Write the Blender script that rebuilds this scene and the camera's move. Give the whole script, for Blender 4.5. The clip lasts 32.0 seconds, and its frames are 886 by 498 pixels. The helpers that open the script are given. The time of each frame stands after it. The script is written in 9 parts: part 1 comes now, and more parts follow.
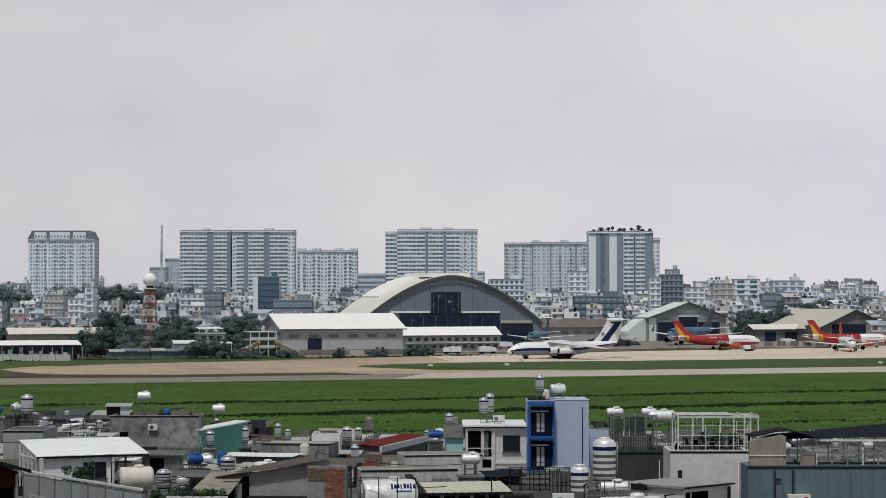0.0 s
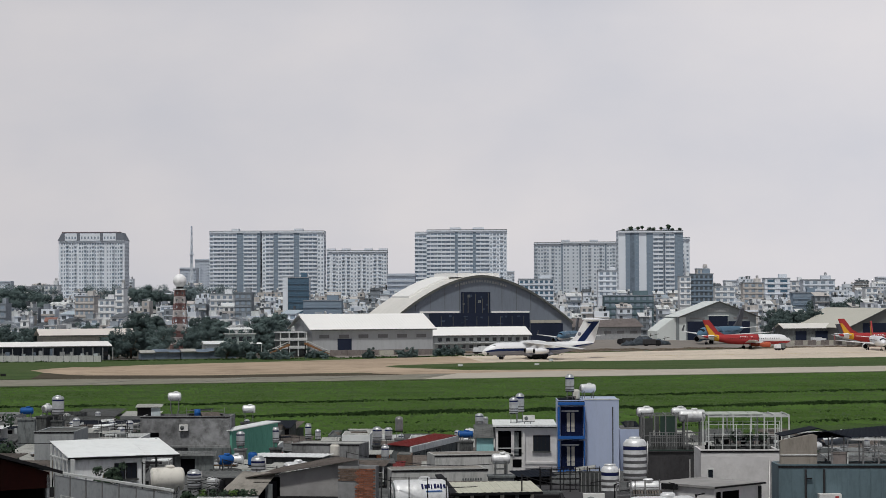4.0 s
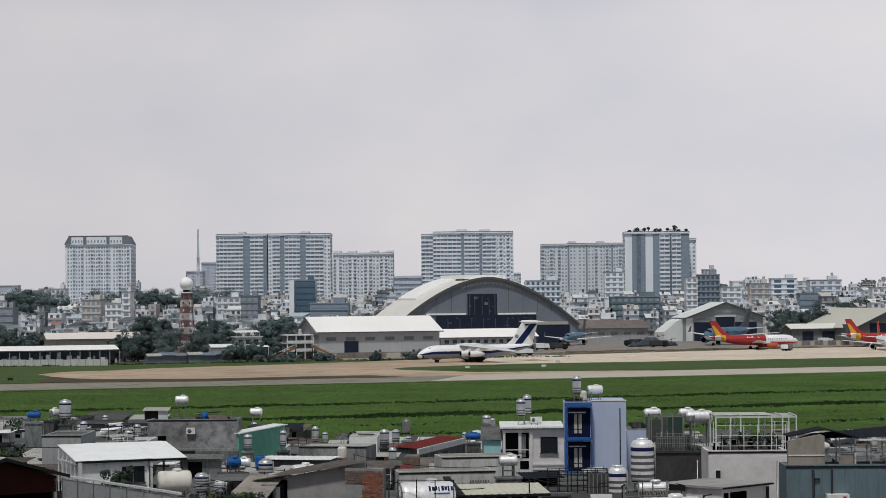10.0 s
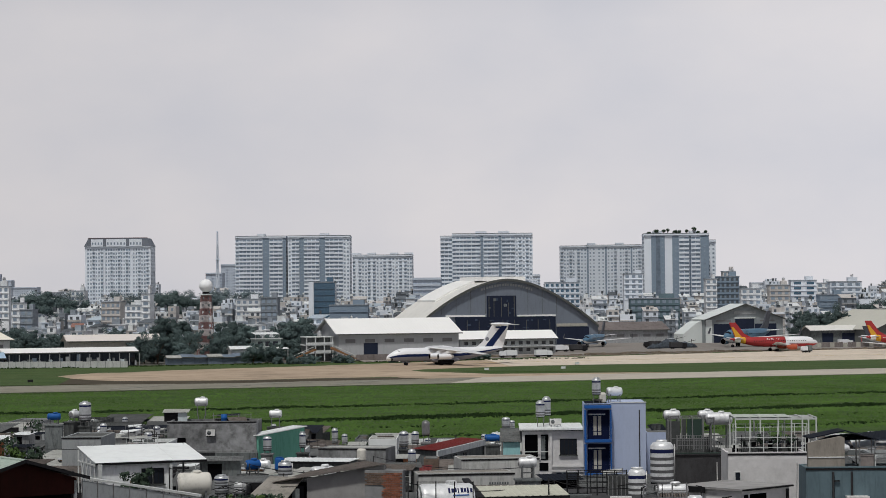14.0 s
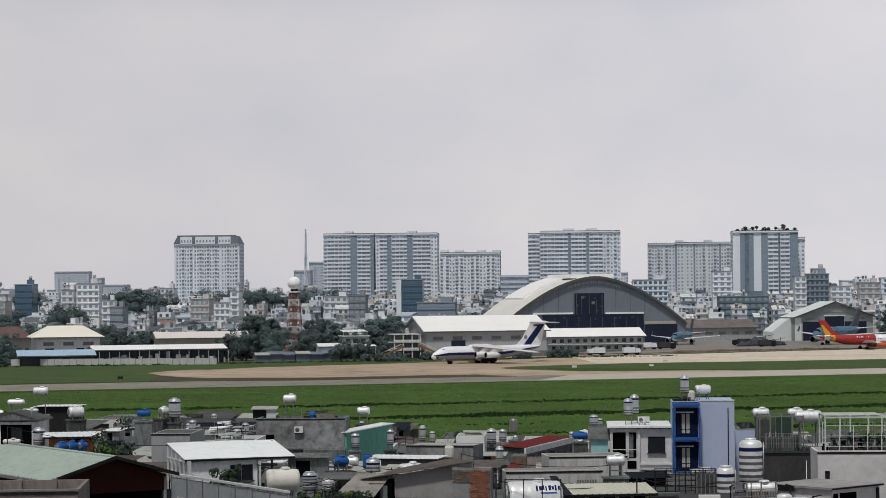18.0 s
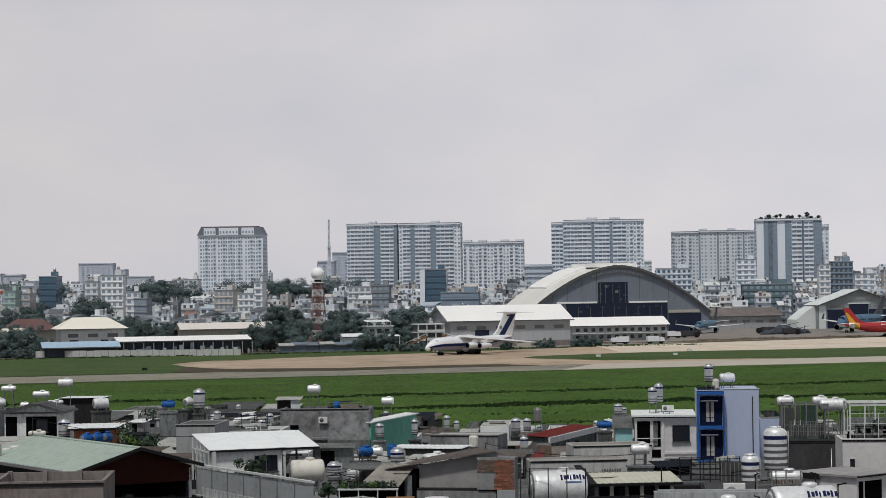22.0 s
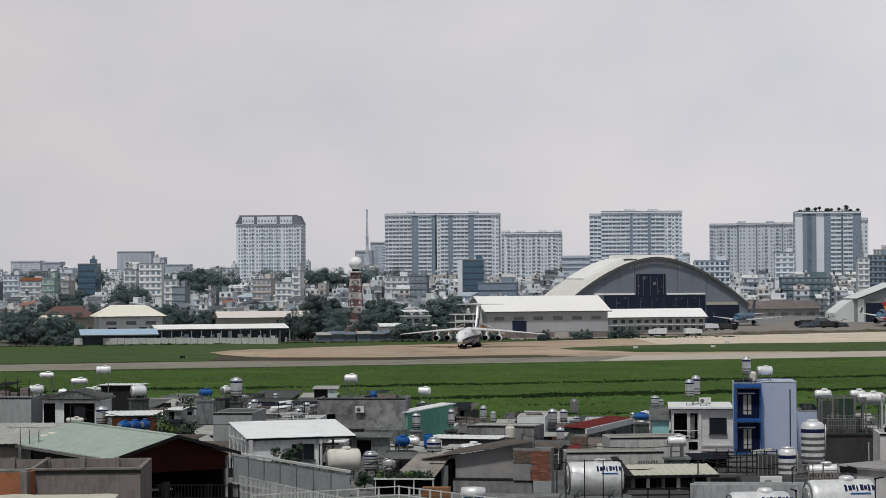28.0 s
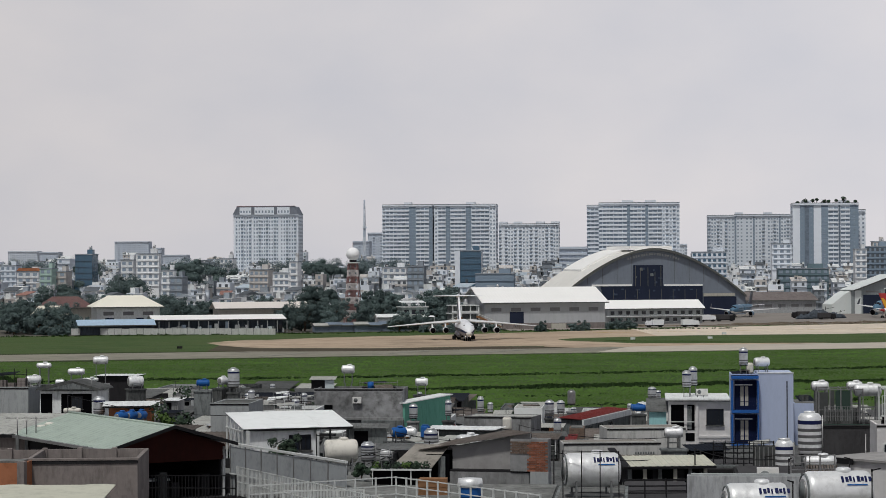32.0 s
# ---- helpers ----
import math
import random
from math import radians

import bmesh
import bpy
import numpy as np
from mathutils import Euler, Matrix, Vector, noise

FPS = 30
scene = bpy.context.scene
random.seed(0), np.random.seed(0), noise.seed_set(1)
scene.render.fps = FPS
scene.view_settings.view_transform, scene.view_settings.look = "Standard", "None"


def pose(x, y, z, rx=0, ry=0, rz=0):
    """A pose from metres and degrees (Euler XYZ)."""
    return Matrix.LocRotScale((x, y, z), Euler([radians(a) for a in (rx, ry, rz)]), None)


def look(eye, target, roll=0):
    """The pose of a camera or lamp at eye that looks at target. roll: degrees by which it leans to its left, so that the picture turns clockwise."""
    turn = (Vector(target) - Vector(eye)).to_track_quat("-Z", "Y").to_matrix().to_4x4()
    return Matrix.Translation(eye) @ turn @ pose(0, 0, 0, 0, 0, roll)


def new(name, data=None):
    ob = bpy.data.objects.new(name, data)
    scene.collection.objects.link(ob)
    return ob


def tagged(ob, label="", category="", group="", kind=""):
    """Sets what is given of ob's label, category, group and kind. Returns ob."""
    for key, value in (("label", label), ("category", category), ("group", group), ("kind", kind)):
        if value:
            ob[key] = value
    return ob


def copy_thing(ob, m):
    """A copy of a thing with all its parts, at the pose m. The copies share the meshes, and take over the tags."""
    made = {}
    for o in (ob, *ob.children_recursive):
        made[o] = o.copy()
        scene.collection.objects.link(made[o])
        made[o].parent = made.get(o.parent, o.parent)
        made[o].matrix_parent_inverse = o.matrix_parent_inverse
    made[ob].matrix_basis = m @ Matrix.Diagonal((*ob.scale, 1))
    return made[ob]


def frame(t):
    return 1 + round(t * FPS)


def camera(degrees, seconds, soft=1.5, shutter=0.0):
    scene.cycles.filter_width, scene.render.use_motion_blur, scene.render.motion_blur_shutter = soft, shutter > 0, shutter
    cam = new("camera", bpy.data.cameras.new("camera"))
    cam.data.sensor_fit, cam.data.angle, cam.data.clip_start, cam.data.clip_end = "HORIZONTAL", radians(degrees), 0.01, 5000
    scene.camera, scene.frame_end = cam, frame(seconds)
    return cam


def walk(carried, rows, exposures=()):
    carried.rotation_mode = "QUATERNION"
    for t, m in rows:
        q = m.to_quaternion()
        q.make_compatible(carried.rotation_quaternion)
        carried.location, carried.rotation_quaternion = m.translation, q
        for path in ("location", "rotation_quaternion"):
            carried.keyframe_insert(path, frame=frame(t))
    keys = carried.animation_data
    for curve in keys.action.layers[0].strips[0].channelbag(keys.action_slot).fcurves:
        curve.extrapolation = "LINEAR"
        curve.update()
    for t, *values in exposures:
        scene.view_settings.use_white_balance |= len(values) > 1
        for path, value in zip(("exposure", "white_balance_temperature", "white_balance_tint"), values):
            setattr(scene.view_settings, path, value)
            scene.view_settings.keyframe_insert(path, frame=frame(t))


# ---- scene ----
FOV = 22.4
cam = camera(FOV, 32.0, soft=0.85)
walk(cam, [
    (0, pose(0, 0, 25.6, 91.033, 0, 0.007) @ pose(0, 0, 0, 0, 0, 0)),
    (0.5, pose(0, 0, 25.6, 91.064, 0, 0.097) @ pose(0, 0, 0, 0, 0, -0.037)),
    (1, pose(0, 0, 25.6, 91.031, 0, 0.121) @ pose(0, 0, 0, 0, 0, -0.102)),
    (1.5, pose(0, 0, 25.6, 91.035, 0, 0.196) @ pose(0, 0, 0, 0, 0, -0.209)),
    (2, pose(0, 0, 25.6, 91.036, 0, 0.155) @ pose(0, 0, 0, 0, 0, -0.42)),
    (2.5, pose(0, 0, 25.6, 91.041, 0, 0.28) @ pose(0, 0, 0, 0, 0, -0.461)),
    (3, pose(0, 0, 25.6, 91.036, 0, 0.47) @ pose(0, 0, 0, 0, 0, -0.214)),
    (3.5, pose(0, 0, 25.6, 91.034, 0, 0.664) @ pose(0, 0, 0, 0, 0, -0.19)),
    (5.5, pose(0, 0, 25.6, 91.038, 0, 0.863) @ pose(0, 0, 0, 0, 0, -0.177)),
    (6, pose(0, 0, 25.6, 91.02, 0, 0.831) @ pose(0, 0, 0, 0, 0, -0.275)),
    (6.5, pose(0, 0, 25.6, 91.038, 0, 0.774) @ pose(0, 0, 0, 0, 0, -0.386)),
    (7, pose(0, 0, 25.6, 91.067, 0, 0.805) @ pose(0, 0, 0, 0, 0, -0.496)),
    (7.5, pose(0, 0, 25.6, 91.05, 0, 0.778) @ pose(0, 0, 0, 0, 0, -0.642)),
    (8, pose(0, 0, 25.6, 91.057, 0, 0.876) @ pose(0, 0, 0, 0, 0, -0.685)),
    (8.5, pose(0, 0, 25.6, 91.075, 0, 0.91) @ pose(0, 0, 0, 0, 0, -0.651)),
    (9, pose(0, 0, 25.6, 91.122, 0, 0.954) @ pose(0, 0, 0, 0, 0, -0.613)),
    (9.5, pose(0, 0, 25.6, 91.087, 0, 0.943) @ pose(0, 0, 0, 0, 0, -0.509)),
    (10, pose(0, 0, 25.6, 91.088, 0, 0.925) @ pose(0, 0, 0, 0, 0, -0.46)),
    (10.5, pose(0, 0, 25.6, 91.073, 0, 0.977) @ pose(0, 0, 0, 0, 0, -0.552)),
    (11, pose(0, 0, 25.6, 91.128, 0, 1.015) @ pose(0, 0, 0, 0, 0, -0.705)),
    (11.5, pose(0, 0, 25.6, 91.129, 0, 1.067) @ pose(0, 0, 0, 0, 0, -0.809)),
    (12, pose(0, 0, 25.6, 91.144, 0, 1.11) @ pose(0, 0, 0, 0, 0, -0.774)),
    (12.5, pose(0, 0, 25.6, 91.109, 0, 1.107) @ pose(0, 0, 0, 0, 0, -0.697)),
    (13, pose(0, 0, 25.6, 91.107, 0, 1.17) @ pose(0, 0, 0, 0, 0, -0.666)),
    (13.5, pose(0, 0, 25.6, 91.1, 0, 1.285) @ pose(0, 0, 0, 0, 0, -0.539)),
    (14, pose(0, 0, 25.6, 91.139, 0, 1.417) @ pose(0, 0, 0, 0, 0, -0.484)),
    (14.5, pose(0, 0, 25.6, 91.164, 0, 1.653) @ pose(0, 0, 0, 0, 0, -0.481)),
    (15, pose(0, 0, 25.6, 91.181, 0, 2.397) @ pose(0, 0, 0, 0, 0, -0.582)),
    (15.5, pose(0, 0, 25.6, 91.152, 0, 2.694) @ pose(0, 0, 0, 0, 0, -0.475)),
    (17.5, pose(0, 0, 25.6, 91.093, 0, 3.527) @ pose(0, 0, 0, 0, 0, -0.466)),
    (18, pose(0, 0, 25.6, 91.092, 0, 3.661) @ pose(0, 0, 0, 0, 0, -0.462)),
    (18.5, pose(0, 0, 25.6, 91.118, 0, 3.637) @ pose(0, 0, 0, 0, 0, -0.484)),
    (19, pose(0, 0, 25.6, 91.121, 0, 3.763) @ pose(0, 0, 0, 0, 0, -0.478)),
    (19.5, pose(0, 0, 25.6, 91.122, 0, 3.769) @ pose(0, 0, 0, 0, 0, -0.522)),
    (20, pose(0, 0, 25.6, 91.104, 0, 3.815) @ pose(0, 0, 0, 0, 0, -0.554)),
    (20.5, pose(0, 0, 25.6, 91.04, 0, 3.819) @ pose(0, 0, 0, 0, 0, -0.565)),
    (21, pose(0, 0, 25.6, 90.952, 0, 3.793) @ pose(0, 0, 0, 0, 0, -0.538)),
    (21.5, pose(0, 0, 25.6, 90.842, 0, 3.818) @ pose(0, 0, 0, 0, 0, -0.672)),
    (22, pose(0, 0, 25.6, 90.837, 0, 4.259) @ pose(0, 0, 0, 0, 0, -0.772)),
    (22.5, pose(0, 0, 25.6, 90.795, 0, 4.8) @ pose(0, 0, 0, 0, 0, -0.826)),
    (23, pose(0, 0, 25.6, 90.785, 0, 4.908) @ pose(0, 0, 0, 0, 0, -0.642)),
    (23.5, pose(0, 0, 25.6, 90.779, 0, 5.035) @ pose(0, 0, 0, 0, 0, -0.501)),
    (24, pose(0, 0, 25.6, 90.771, 0, 5.157) @ pose(0, 0, 0, 0, 0, -0.42)),
    (24.5, pose(0, 0, 25.6, 90.737, 0, 5.124) @ pose(0, 0, 0, 0, 0, -0.502)),
    (25, pose(0, 0, 25.6, 90.715, 0, 5.161) @ pose(0, 0, 0, 0, 0, -0.493)),
    (25.5, pose(0, 0, 25.6, 90.734, 0, 5.19) @ pose(0, 0, 0, 0, 0, -0.457)),
    (27.5, pose(0, 0, 25.6, 90.64, 0, 5.195) @ pose(0, 0, 0, 0, 0, -0.307)),
    (28, pose(0, 0, 25.6, 90.597, 0, 5.232) @ pose(0, 0, 0, 0, 0, -0.331)),
    (28.5, pose(0, 0, 25.6, 90.549, 0, 5.285) @ pose(0, 0, 0, 0, 0, -0.414)),
    (29, pose(0, 0, 25.6, 90.492, 0, 5.279) @ pose(0, 0, 0, 0, 0, -0.407)),
    (29.5, pose(0, 0, 25.6, 90.464, 0, 5.23) @ pose(0, 0, 0, 0, 0, -0.435)),
    (30, pose(0, 0, 25.6, 90.431, 0, 5.268) @ pose(0, 0, 0, 0, 0, -0.278)),
    (30.5, pose(0, 0, 25.6, 90.419, 0, 5.262) @ pose(0, 0, 0, 0, 0, -0.18)),
    (31, pose(0, 0, 25.6, 90.367, 0, 5.224) @ pose(0, 0, 0, 0, 0, -0.111)),
    (31.5, pose(0, 0, 25.6, 90.387, 0, 5.213) @ pose(0, 0, 0, 0, 0, -0.206)),
    (32, pose(0, 0, 25.6, 90.365, 0, 5.166) @ pose(0, 0, 0, 0, 0, -0.246)),
], exposures=[(0, 0.0), (32, 0.0)])

# ---- world and sun ----
SUN_EL, SUN_ROT = radians(64), radians(196)
world = bpy.data.worlds.new("hazy_sky")
scene.world = world
world.use_nodes = True
wn, wl = world.node_tree.nodes, world.node_tree.links
wn.clear()
sky = wn.new("ShaderNodeTexSky")
sky.sky_type, sky.sun_disc = "NISHITA", False
sky.sun_elevation, sky.sun_rotation = SUN_EL, SUN_ROT
sky.dust_density, sky.air_density, sky.ozone_density = 4.0, 1.0, 1.0
bright = wn.new("ShaderNodeVectorMath")
bright.operation = "SCALE"
bright.inputs["Scale"].default_value = 0.031
wl.new(sky.outputs[0], bright.inputs[0])
coord = wn.new("ShaderNodeTexCoord")
stretch = wn.new("ShaderNodeMapping")
stretch.inputs["Scale"].default_value = (2.0, 2.0, 3.6)
wl.new(coord.outputs["Generated"], stretch.inputs[0])
puffs = wn.new("ShaderNodeTexNoise")
puffs.inputs["Scale"].default_value, puffs.inputs["Detail"].default_value = 3.0, 7.0
puffs.inputs["Roughness"].default_value = 0.5
wl.new(stretch.outputs[0], puffs.inputs["Vector"])
ramp = wn.new("ShaderNodeValToRGB")
ramp.color_ramp.elements[0].position, ramp.color_ramp.elements[1].position = 0.3, 0.75
ramp.color_ramp.elements[0].color = (0.596, 0.604, 0.662, 1)
ramp.color_ramp.elements[1].color = (0.768, 0.732, 0.738, 1)
wl.new(puffs.outputs["Fac"], ramp.inputs[0])
veil = wn.new("ShaderNodeMix")
veil.data_type = "RGBA"
# the haze veil is thick low down and thins out overhead
height = wn.new("ShaderNodeSeparateXYZ")
wl.new(coord.outputs["Generated"], height.inputs[0])
thick = wn.new("ShaderNodeMapRange")
thick.inputs["From Min"].default_value, thick.inputs["From Max"].default_value = 0.12, 0.45
thick.inputs["To Min"].default_value, thick.inputs["To Max"].default_value = 0.93, 0.05
wl.new(height.outputs["Z"], thick.inputs["Value"])
wl.new(thick.outputs[0], veil.inputs["Factor"])
wl.new(bright.outputs[0], veil.inputs["A"])
# and a little brighter towards the east
east = wn.new("ShaderNodeMapRange")
east.inputs["From Min"].default_value, east.inputs["From Max"].default_value = -0.5, 0.5
east.inputs["To Min"].default_value, east.inputs["To Max"].default_value = 0.81, 1.21
wl.new(height.outputs["X"], east.inputs["Value"])
lit = wn.new("ShaderNodeVectorMath")
lit.operation = "SCALE"
wl.new(ramp.outputs[0], lit.inputs[0])
wl.new(east.outputs[0], lit.inputs["Scale"])
wl.new(lit.outputs[0], veil.inputs["B"])
back = wn.new("ShaderNodeBackground")
back.inputs["Strength"].default_value = 1.0
wl.new(veil.outputs["Result"], back.inputs["Color"])
wo = wn.new("ShaderNodeOutputWorld")
wl.new(back.outputs[0], wo.inputs["Surface"])

sun = new("sun", bpy.data.lights.new("sun", "SUN"))
sun.data.energy, sun.data.angle, sun.data.color = 2.22, radians(5), (1.0, 0.99, 0.955)
sun.matrix_world = look((0, 0, 0), (-math.sin(SUN_ROT) * math.cos(SUN_EL), -math.cos(SUN_ROT) * math.cos(SUN_EL), -math.sin(SUN_EL)))
sun.location = (0, -60, 200)


# ---- materials ----
def paint(name, color, rough=0.8, metal=0.0, vary=0.12, scale=1.5, stain=0.0, bump=0.0, spec=0.1, per=0.0, streak=False):
    """A surface with broad and fine variation, stains in streaks or blots, and relief."""
    m = bpy.data.materials.new(name)
    m.use_nodes = True
    nt, ln = m.node_tree.nodes, m.node_tree.links
    bs = nt["Principled BSDF"]
    bs.inputs["Roughness"].default_value, bs.inputs["Metallic"].default_value = rough, metal
    bs.inputs["Specular IOR Level"].default_value = spec
    tc = nt.new("ShaderNodeTexCoord")
    big, fine = nt.new("ShaderNodeTexNoise"), nt.new("ShaderNodeTexNoise")
    big.inputs["Scale"].default_value, fine.inputs["Scale"].default_value = 0.35 * scale, 3.5 * scale
    big.inputs["Detail"].default_value = fine.inputs["Detail"].default_value = 5
    info = nt.new("ShaderNodeObjectInfo")
    shift = nt.new("ShaderNodeVectorMath")
    shift.operation = "MULTIPLY_ADD"
    ln.new(info.outputs["Random"], shift.inputs[0])
    shift.inputs[1].default_value = (37, 61, 23)
    ln.new(tc.outputs["Object"], shift.inputs[2])
    place = shift.outputs[0]
    if streak:
        mp = nt.new("ShaderNodeMapping")
        mp.inputs["Scale"].default_value = (1.6, 1.6, 0.22)
        ln.new(place, mp.inputs[0])
        ln.new(mp.outputs[0], big.inputs["Vector"])
    else:
        ln.new(place, big.inputs["Vector"])
    ln.new(place, fine.inputs["Vector"])
    add = nt.new("ShaderNodeMath")
    add.operation = "MULTIPLY_ADD"
    ln.new(fine.outputs["Fac"], add.inputs[0])
    add.inputs[1].default_value = 0.5
    ln.new(big.outputs["Fac"], add.inputs[2])
    rp = nt.new("ShaderNodeMapRange")
    rp.inputs["From Min"].default_value, rp.inputs["From Max"].default_value = 0.45, 1.05
    rp.inputs["To Min"].default_value, rp.inputs["To Max"].default_value = 1 - vary, 1 + vary
    ln.new(add.outputs[0], rp.inputs["Value"])
    tone = nt.new("ShaderNodeVectorMath")
    tone.operation = "SCALE"
    tone.inputs[0].default_value = color
    ln.new(rp.outputs[0], tone.inputs["Scale"])
    out = tone.outputs[0]
    if per:
        pr = nt.new("ShaderNodeMapRange")
        pr.inputs["To Min"].default_value, pr.inputs["To Max"].default_value = 1 - per, 1 + per
        ln.new(info.outputs["Random"], pr.inputs["Value"])
        t2 = nt.new("ShaderNodeVectorMath")
        t2.operation = "SCALE"
        ln.new(out, t2.inputs[0])
        ln.new(pr.outputs[0], t2.inputs["Scale"])
        out = t2.outputs[0]
    if stain:
        blot = nt.new("ShaderNodeTexNoise")
        blot.inputs["Scale"].default_value, blot.inputs["Detail"].default_value = 1.5 * scale, 9
        blot.inputs["Roughness"].default_value = 0.72
        mp = nt.new("ShaderNodeMapping")
        mp.inputs["Scale"].default_value = (1.5, 1.5, 0.35) if streak else (1, 1, 1)
        mp.inputs["Location"].default_value = (5, 9, 2)
        ln.new(place, mp.inputs[0])
        ln.new(mp.outputs[0], blot.inputs["Vector"])
        br = nt.new("ShaderNodeMapRange")
        br.inputs["From Min"].default_value, br.inputs["From Max"].default_value = 0.48, 0.68
        br.inputs["To Max"].default_value = stain
        ln.new(blot.outputs["Fac"], br.inputs["Value"])
        mx = nt.new("ShaderNodeMix")
        mx.data_type = "RGBA"
        ln.new(br.outputs[0], mx.inputs["Factor"])
        ln.new(out, mx.inputs["A"])
        mx.inputs["B"].default_value = (color[0] * 0.16 + 0.006, color[1] * 0.16 + 0.006, color[2] * 0.15 + 0.005, 1)
        out = mx.outputs["Result"]
    ln.new(out, bs.inputs["Base Color"])
    if bump:
        bp = nt.new("ShaderNodeBump")
        bp.inputs["Strength"].default_value, bp.inputs["Distance"].default_value = bump, 0.05
        ln.new(add.outputs[0], bp.inputs["Height"])
        ln.new(bp.outputs[0], bs.inputs["Normal"])
    return m


def glow(name, color, strength):
    m = bpy.data.materials.new(name)
    m.use_nodes = True
    bs = m.node_tree.nodes["Principled BSDF"]
    bs.inputs["Base Color"].default_value = (*color, 1)
    bs.inputs["Emission Color"].default_value = (*color, 1)
    bs.inputs["Emission Strength"].default_value = strength
    return m


WHITE = paint("white_plaster", (0.70, 0.725, 0.72), 0.85, vary=0.1, stain=0.38, streak=True, bump=0.3, per=0.06)
CREAM = paint("cream_plaster", (0.46, 0.445, 0.39), 0.85, vary=0.08, stain=0.4, streak=True, bump=0.2, per=0.08)
GREYW = paint("grey_plaster", (0.165, 0.18, 0.182), 0.9, vary=0.35, stain=0.75, streak=True, bump=0.5, per=0.2)
CONCRETE = paint("raw_concrete", (0.085, 0.09, 0.09), 0.92, vary=0.45, stain=0.85, streak=True, bump=0.7, per=0.15)
DARKW = paint("dark_render", (0.024, 0.0235, 0.0255), 0.9, vary=0.25, stain=0.4, streak=True, bump=0.3)
BROWNW = paint("brown_plaster", (0.225, 0.20, 0.19), 0.9, vary=0.2, stain=0.5, streak=True, bump=0.4)
BLUEP = paint("bright_blue_paint", (0.025, 0.11, 0.36), 0.6, vary=0.08, stain=0.15, streak=True)
NAVY = paint("navy_paint", (0.006, 0.011, 0.04), 0.6, vary=0.1)
LAVENDER = paint("lavender_paint", (0.42, 0.485, 0.64), 0.75, vary=0.05, stain=0.08, streak=True)
TEALW = paint("sea_green_paint", (0.15, 0.40, 0.31), 0.8, vary=0.08, stain=0.25, streak=True)
CYANW = paint("pale_cyan_paint", (0.33, 0.60, 0.62), 0.8, vary=0.06, stain=0.2, streak=True)
SLATE = paint("blue_grey_sheet", (0.125, 0.18, 0.205), 0.65, vary=0.12, stain=0.25, streak=True)
TINWHITE = paint("white_tin", (0.80, 0.83, 0.825), 0.45, vary=0.1, stain=0.45, spec=0.5)
TINGREY = paint("weathered_tin", (0.115, 0.12, 0.118), 0.65, 0.1, vary=0.4, stain=0.8, per=0.3)
TINBROWN = paint("brown_tin", (0.125, 0.108, 0.096), 0.75, vary=0.4, stain=0.7, per=0.3)
TINGREEN = paint("pale_green_tin", (0.36, 0.43, 0.38), 0.5, vary=0.05, stain=0.25)
TINCREAM = paint("cream_tin", (0.53, 0.53, 0.44), 0.55, vary=0.06, stain=0.25)
TINDARK = paint("dark_blue_tin", (0.012, 0.015, 0.022), 0.85, vary=0.15, stain=0.1, spec=0.1)
TINRED = paint("red_tin", (0.14, 0.022, 0.02), 0.6, vary=0.15, stain=0.4)
TINSKY = paint("pale_blue_sheet", (0.55, 0.62, 0.64), 0.4, vary=0.06, stain=0.15)
REDWOOD = paint("dark_red_boards", (0.034, 0.008, 0.006), 0.7, vary=0.2, stain=0.3, streak=True)
BRICK = paint("fired_brick", (0.27, 0.115, 0.075), 0.9, vary=0.3, stain=0.45, bump=0.4, per=0.3, scale=4)
ORANGEW = paint("orange_brick_wall", (0.36, 0.15, 0.08), 0.9, vary=0.15, stain=0.3, bump=0.3)
STEEL = paint("stainless_steel", (0.62, 0.62, 0.62), 0.28, 0.9, vary=0.05, stain=0.12)
STEELW = paint("pale_steel", (0.80, 0.815, 0.82), 0.4, 0.3, vary=0.12, stain=0.32, scale=1.6)
STEELG = paint("dull_ribbed_steel", (0.62, 0.64, 0.65), 0.42, 0.65, vary=0.12, stain=0.4)
BANDG = paint("grey_tank_band", (0.15, 0.15, 0.155), 0.5, 0.6, vary=0.2, stain=0.4)
PLASTICB = paint("blue_plastic", (0.02, 0.10, 0.32), 0.45, vary=0.06, stain=0.1)
BLUEBAND = paint("dark_blue_print", (0.012, 0.017, 0.07), 0.5, vary=0.05)
CREAMT = paint("cream_enamel", (0.68, 0.66, 0.60), 0.5, vary=0.05, stain=0.3)
STANDG = paint("grey_painted_stand", (0.17, 0.178, 0.18), 0.6, 0.2, vary=0.15, stain=0.4)
IRON = paint("dark_iron", (0.022, 0.022, 0.024), 0.6, 0.4, vary=0.15, stain=0.2)
WHITEIRON = paint("white_painted_iron", (0.60, 0.62, 0.61), 0.55, vary=0.06, stain=0.3)
GALV = paint("galvanised_iron", (0.30, 0.30, 0.30), 0.45, 0.7, vary=0.12, stain=0.3)
MOTTLED = paint("mottled_concrete", (0.25, 0.255, 0.257), 0.92, vary=0.4, scale=0.9, stain=0.62, streak=True, bump=0.5)
OFFWHITE = paint("greyed_white_plaster", (0.38, 0.395, 0.41), 0.85, vary=0.14, stain=0.5, streak=True, bump=0.2)
BLOTCHY = paint("patchy_mildewed_concrete", (0.25, 0.255, 0.26), 0.92, vary=0.7, scale=0.55, stain=0.8, bump=0.5)
SMOOTHW = paint("smooth_off_white_render", (0.66, 0.65, 0.645), 0.85, vary=0.16, scale=0.5, stain=0.22, bump=0.2)
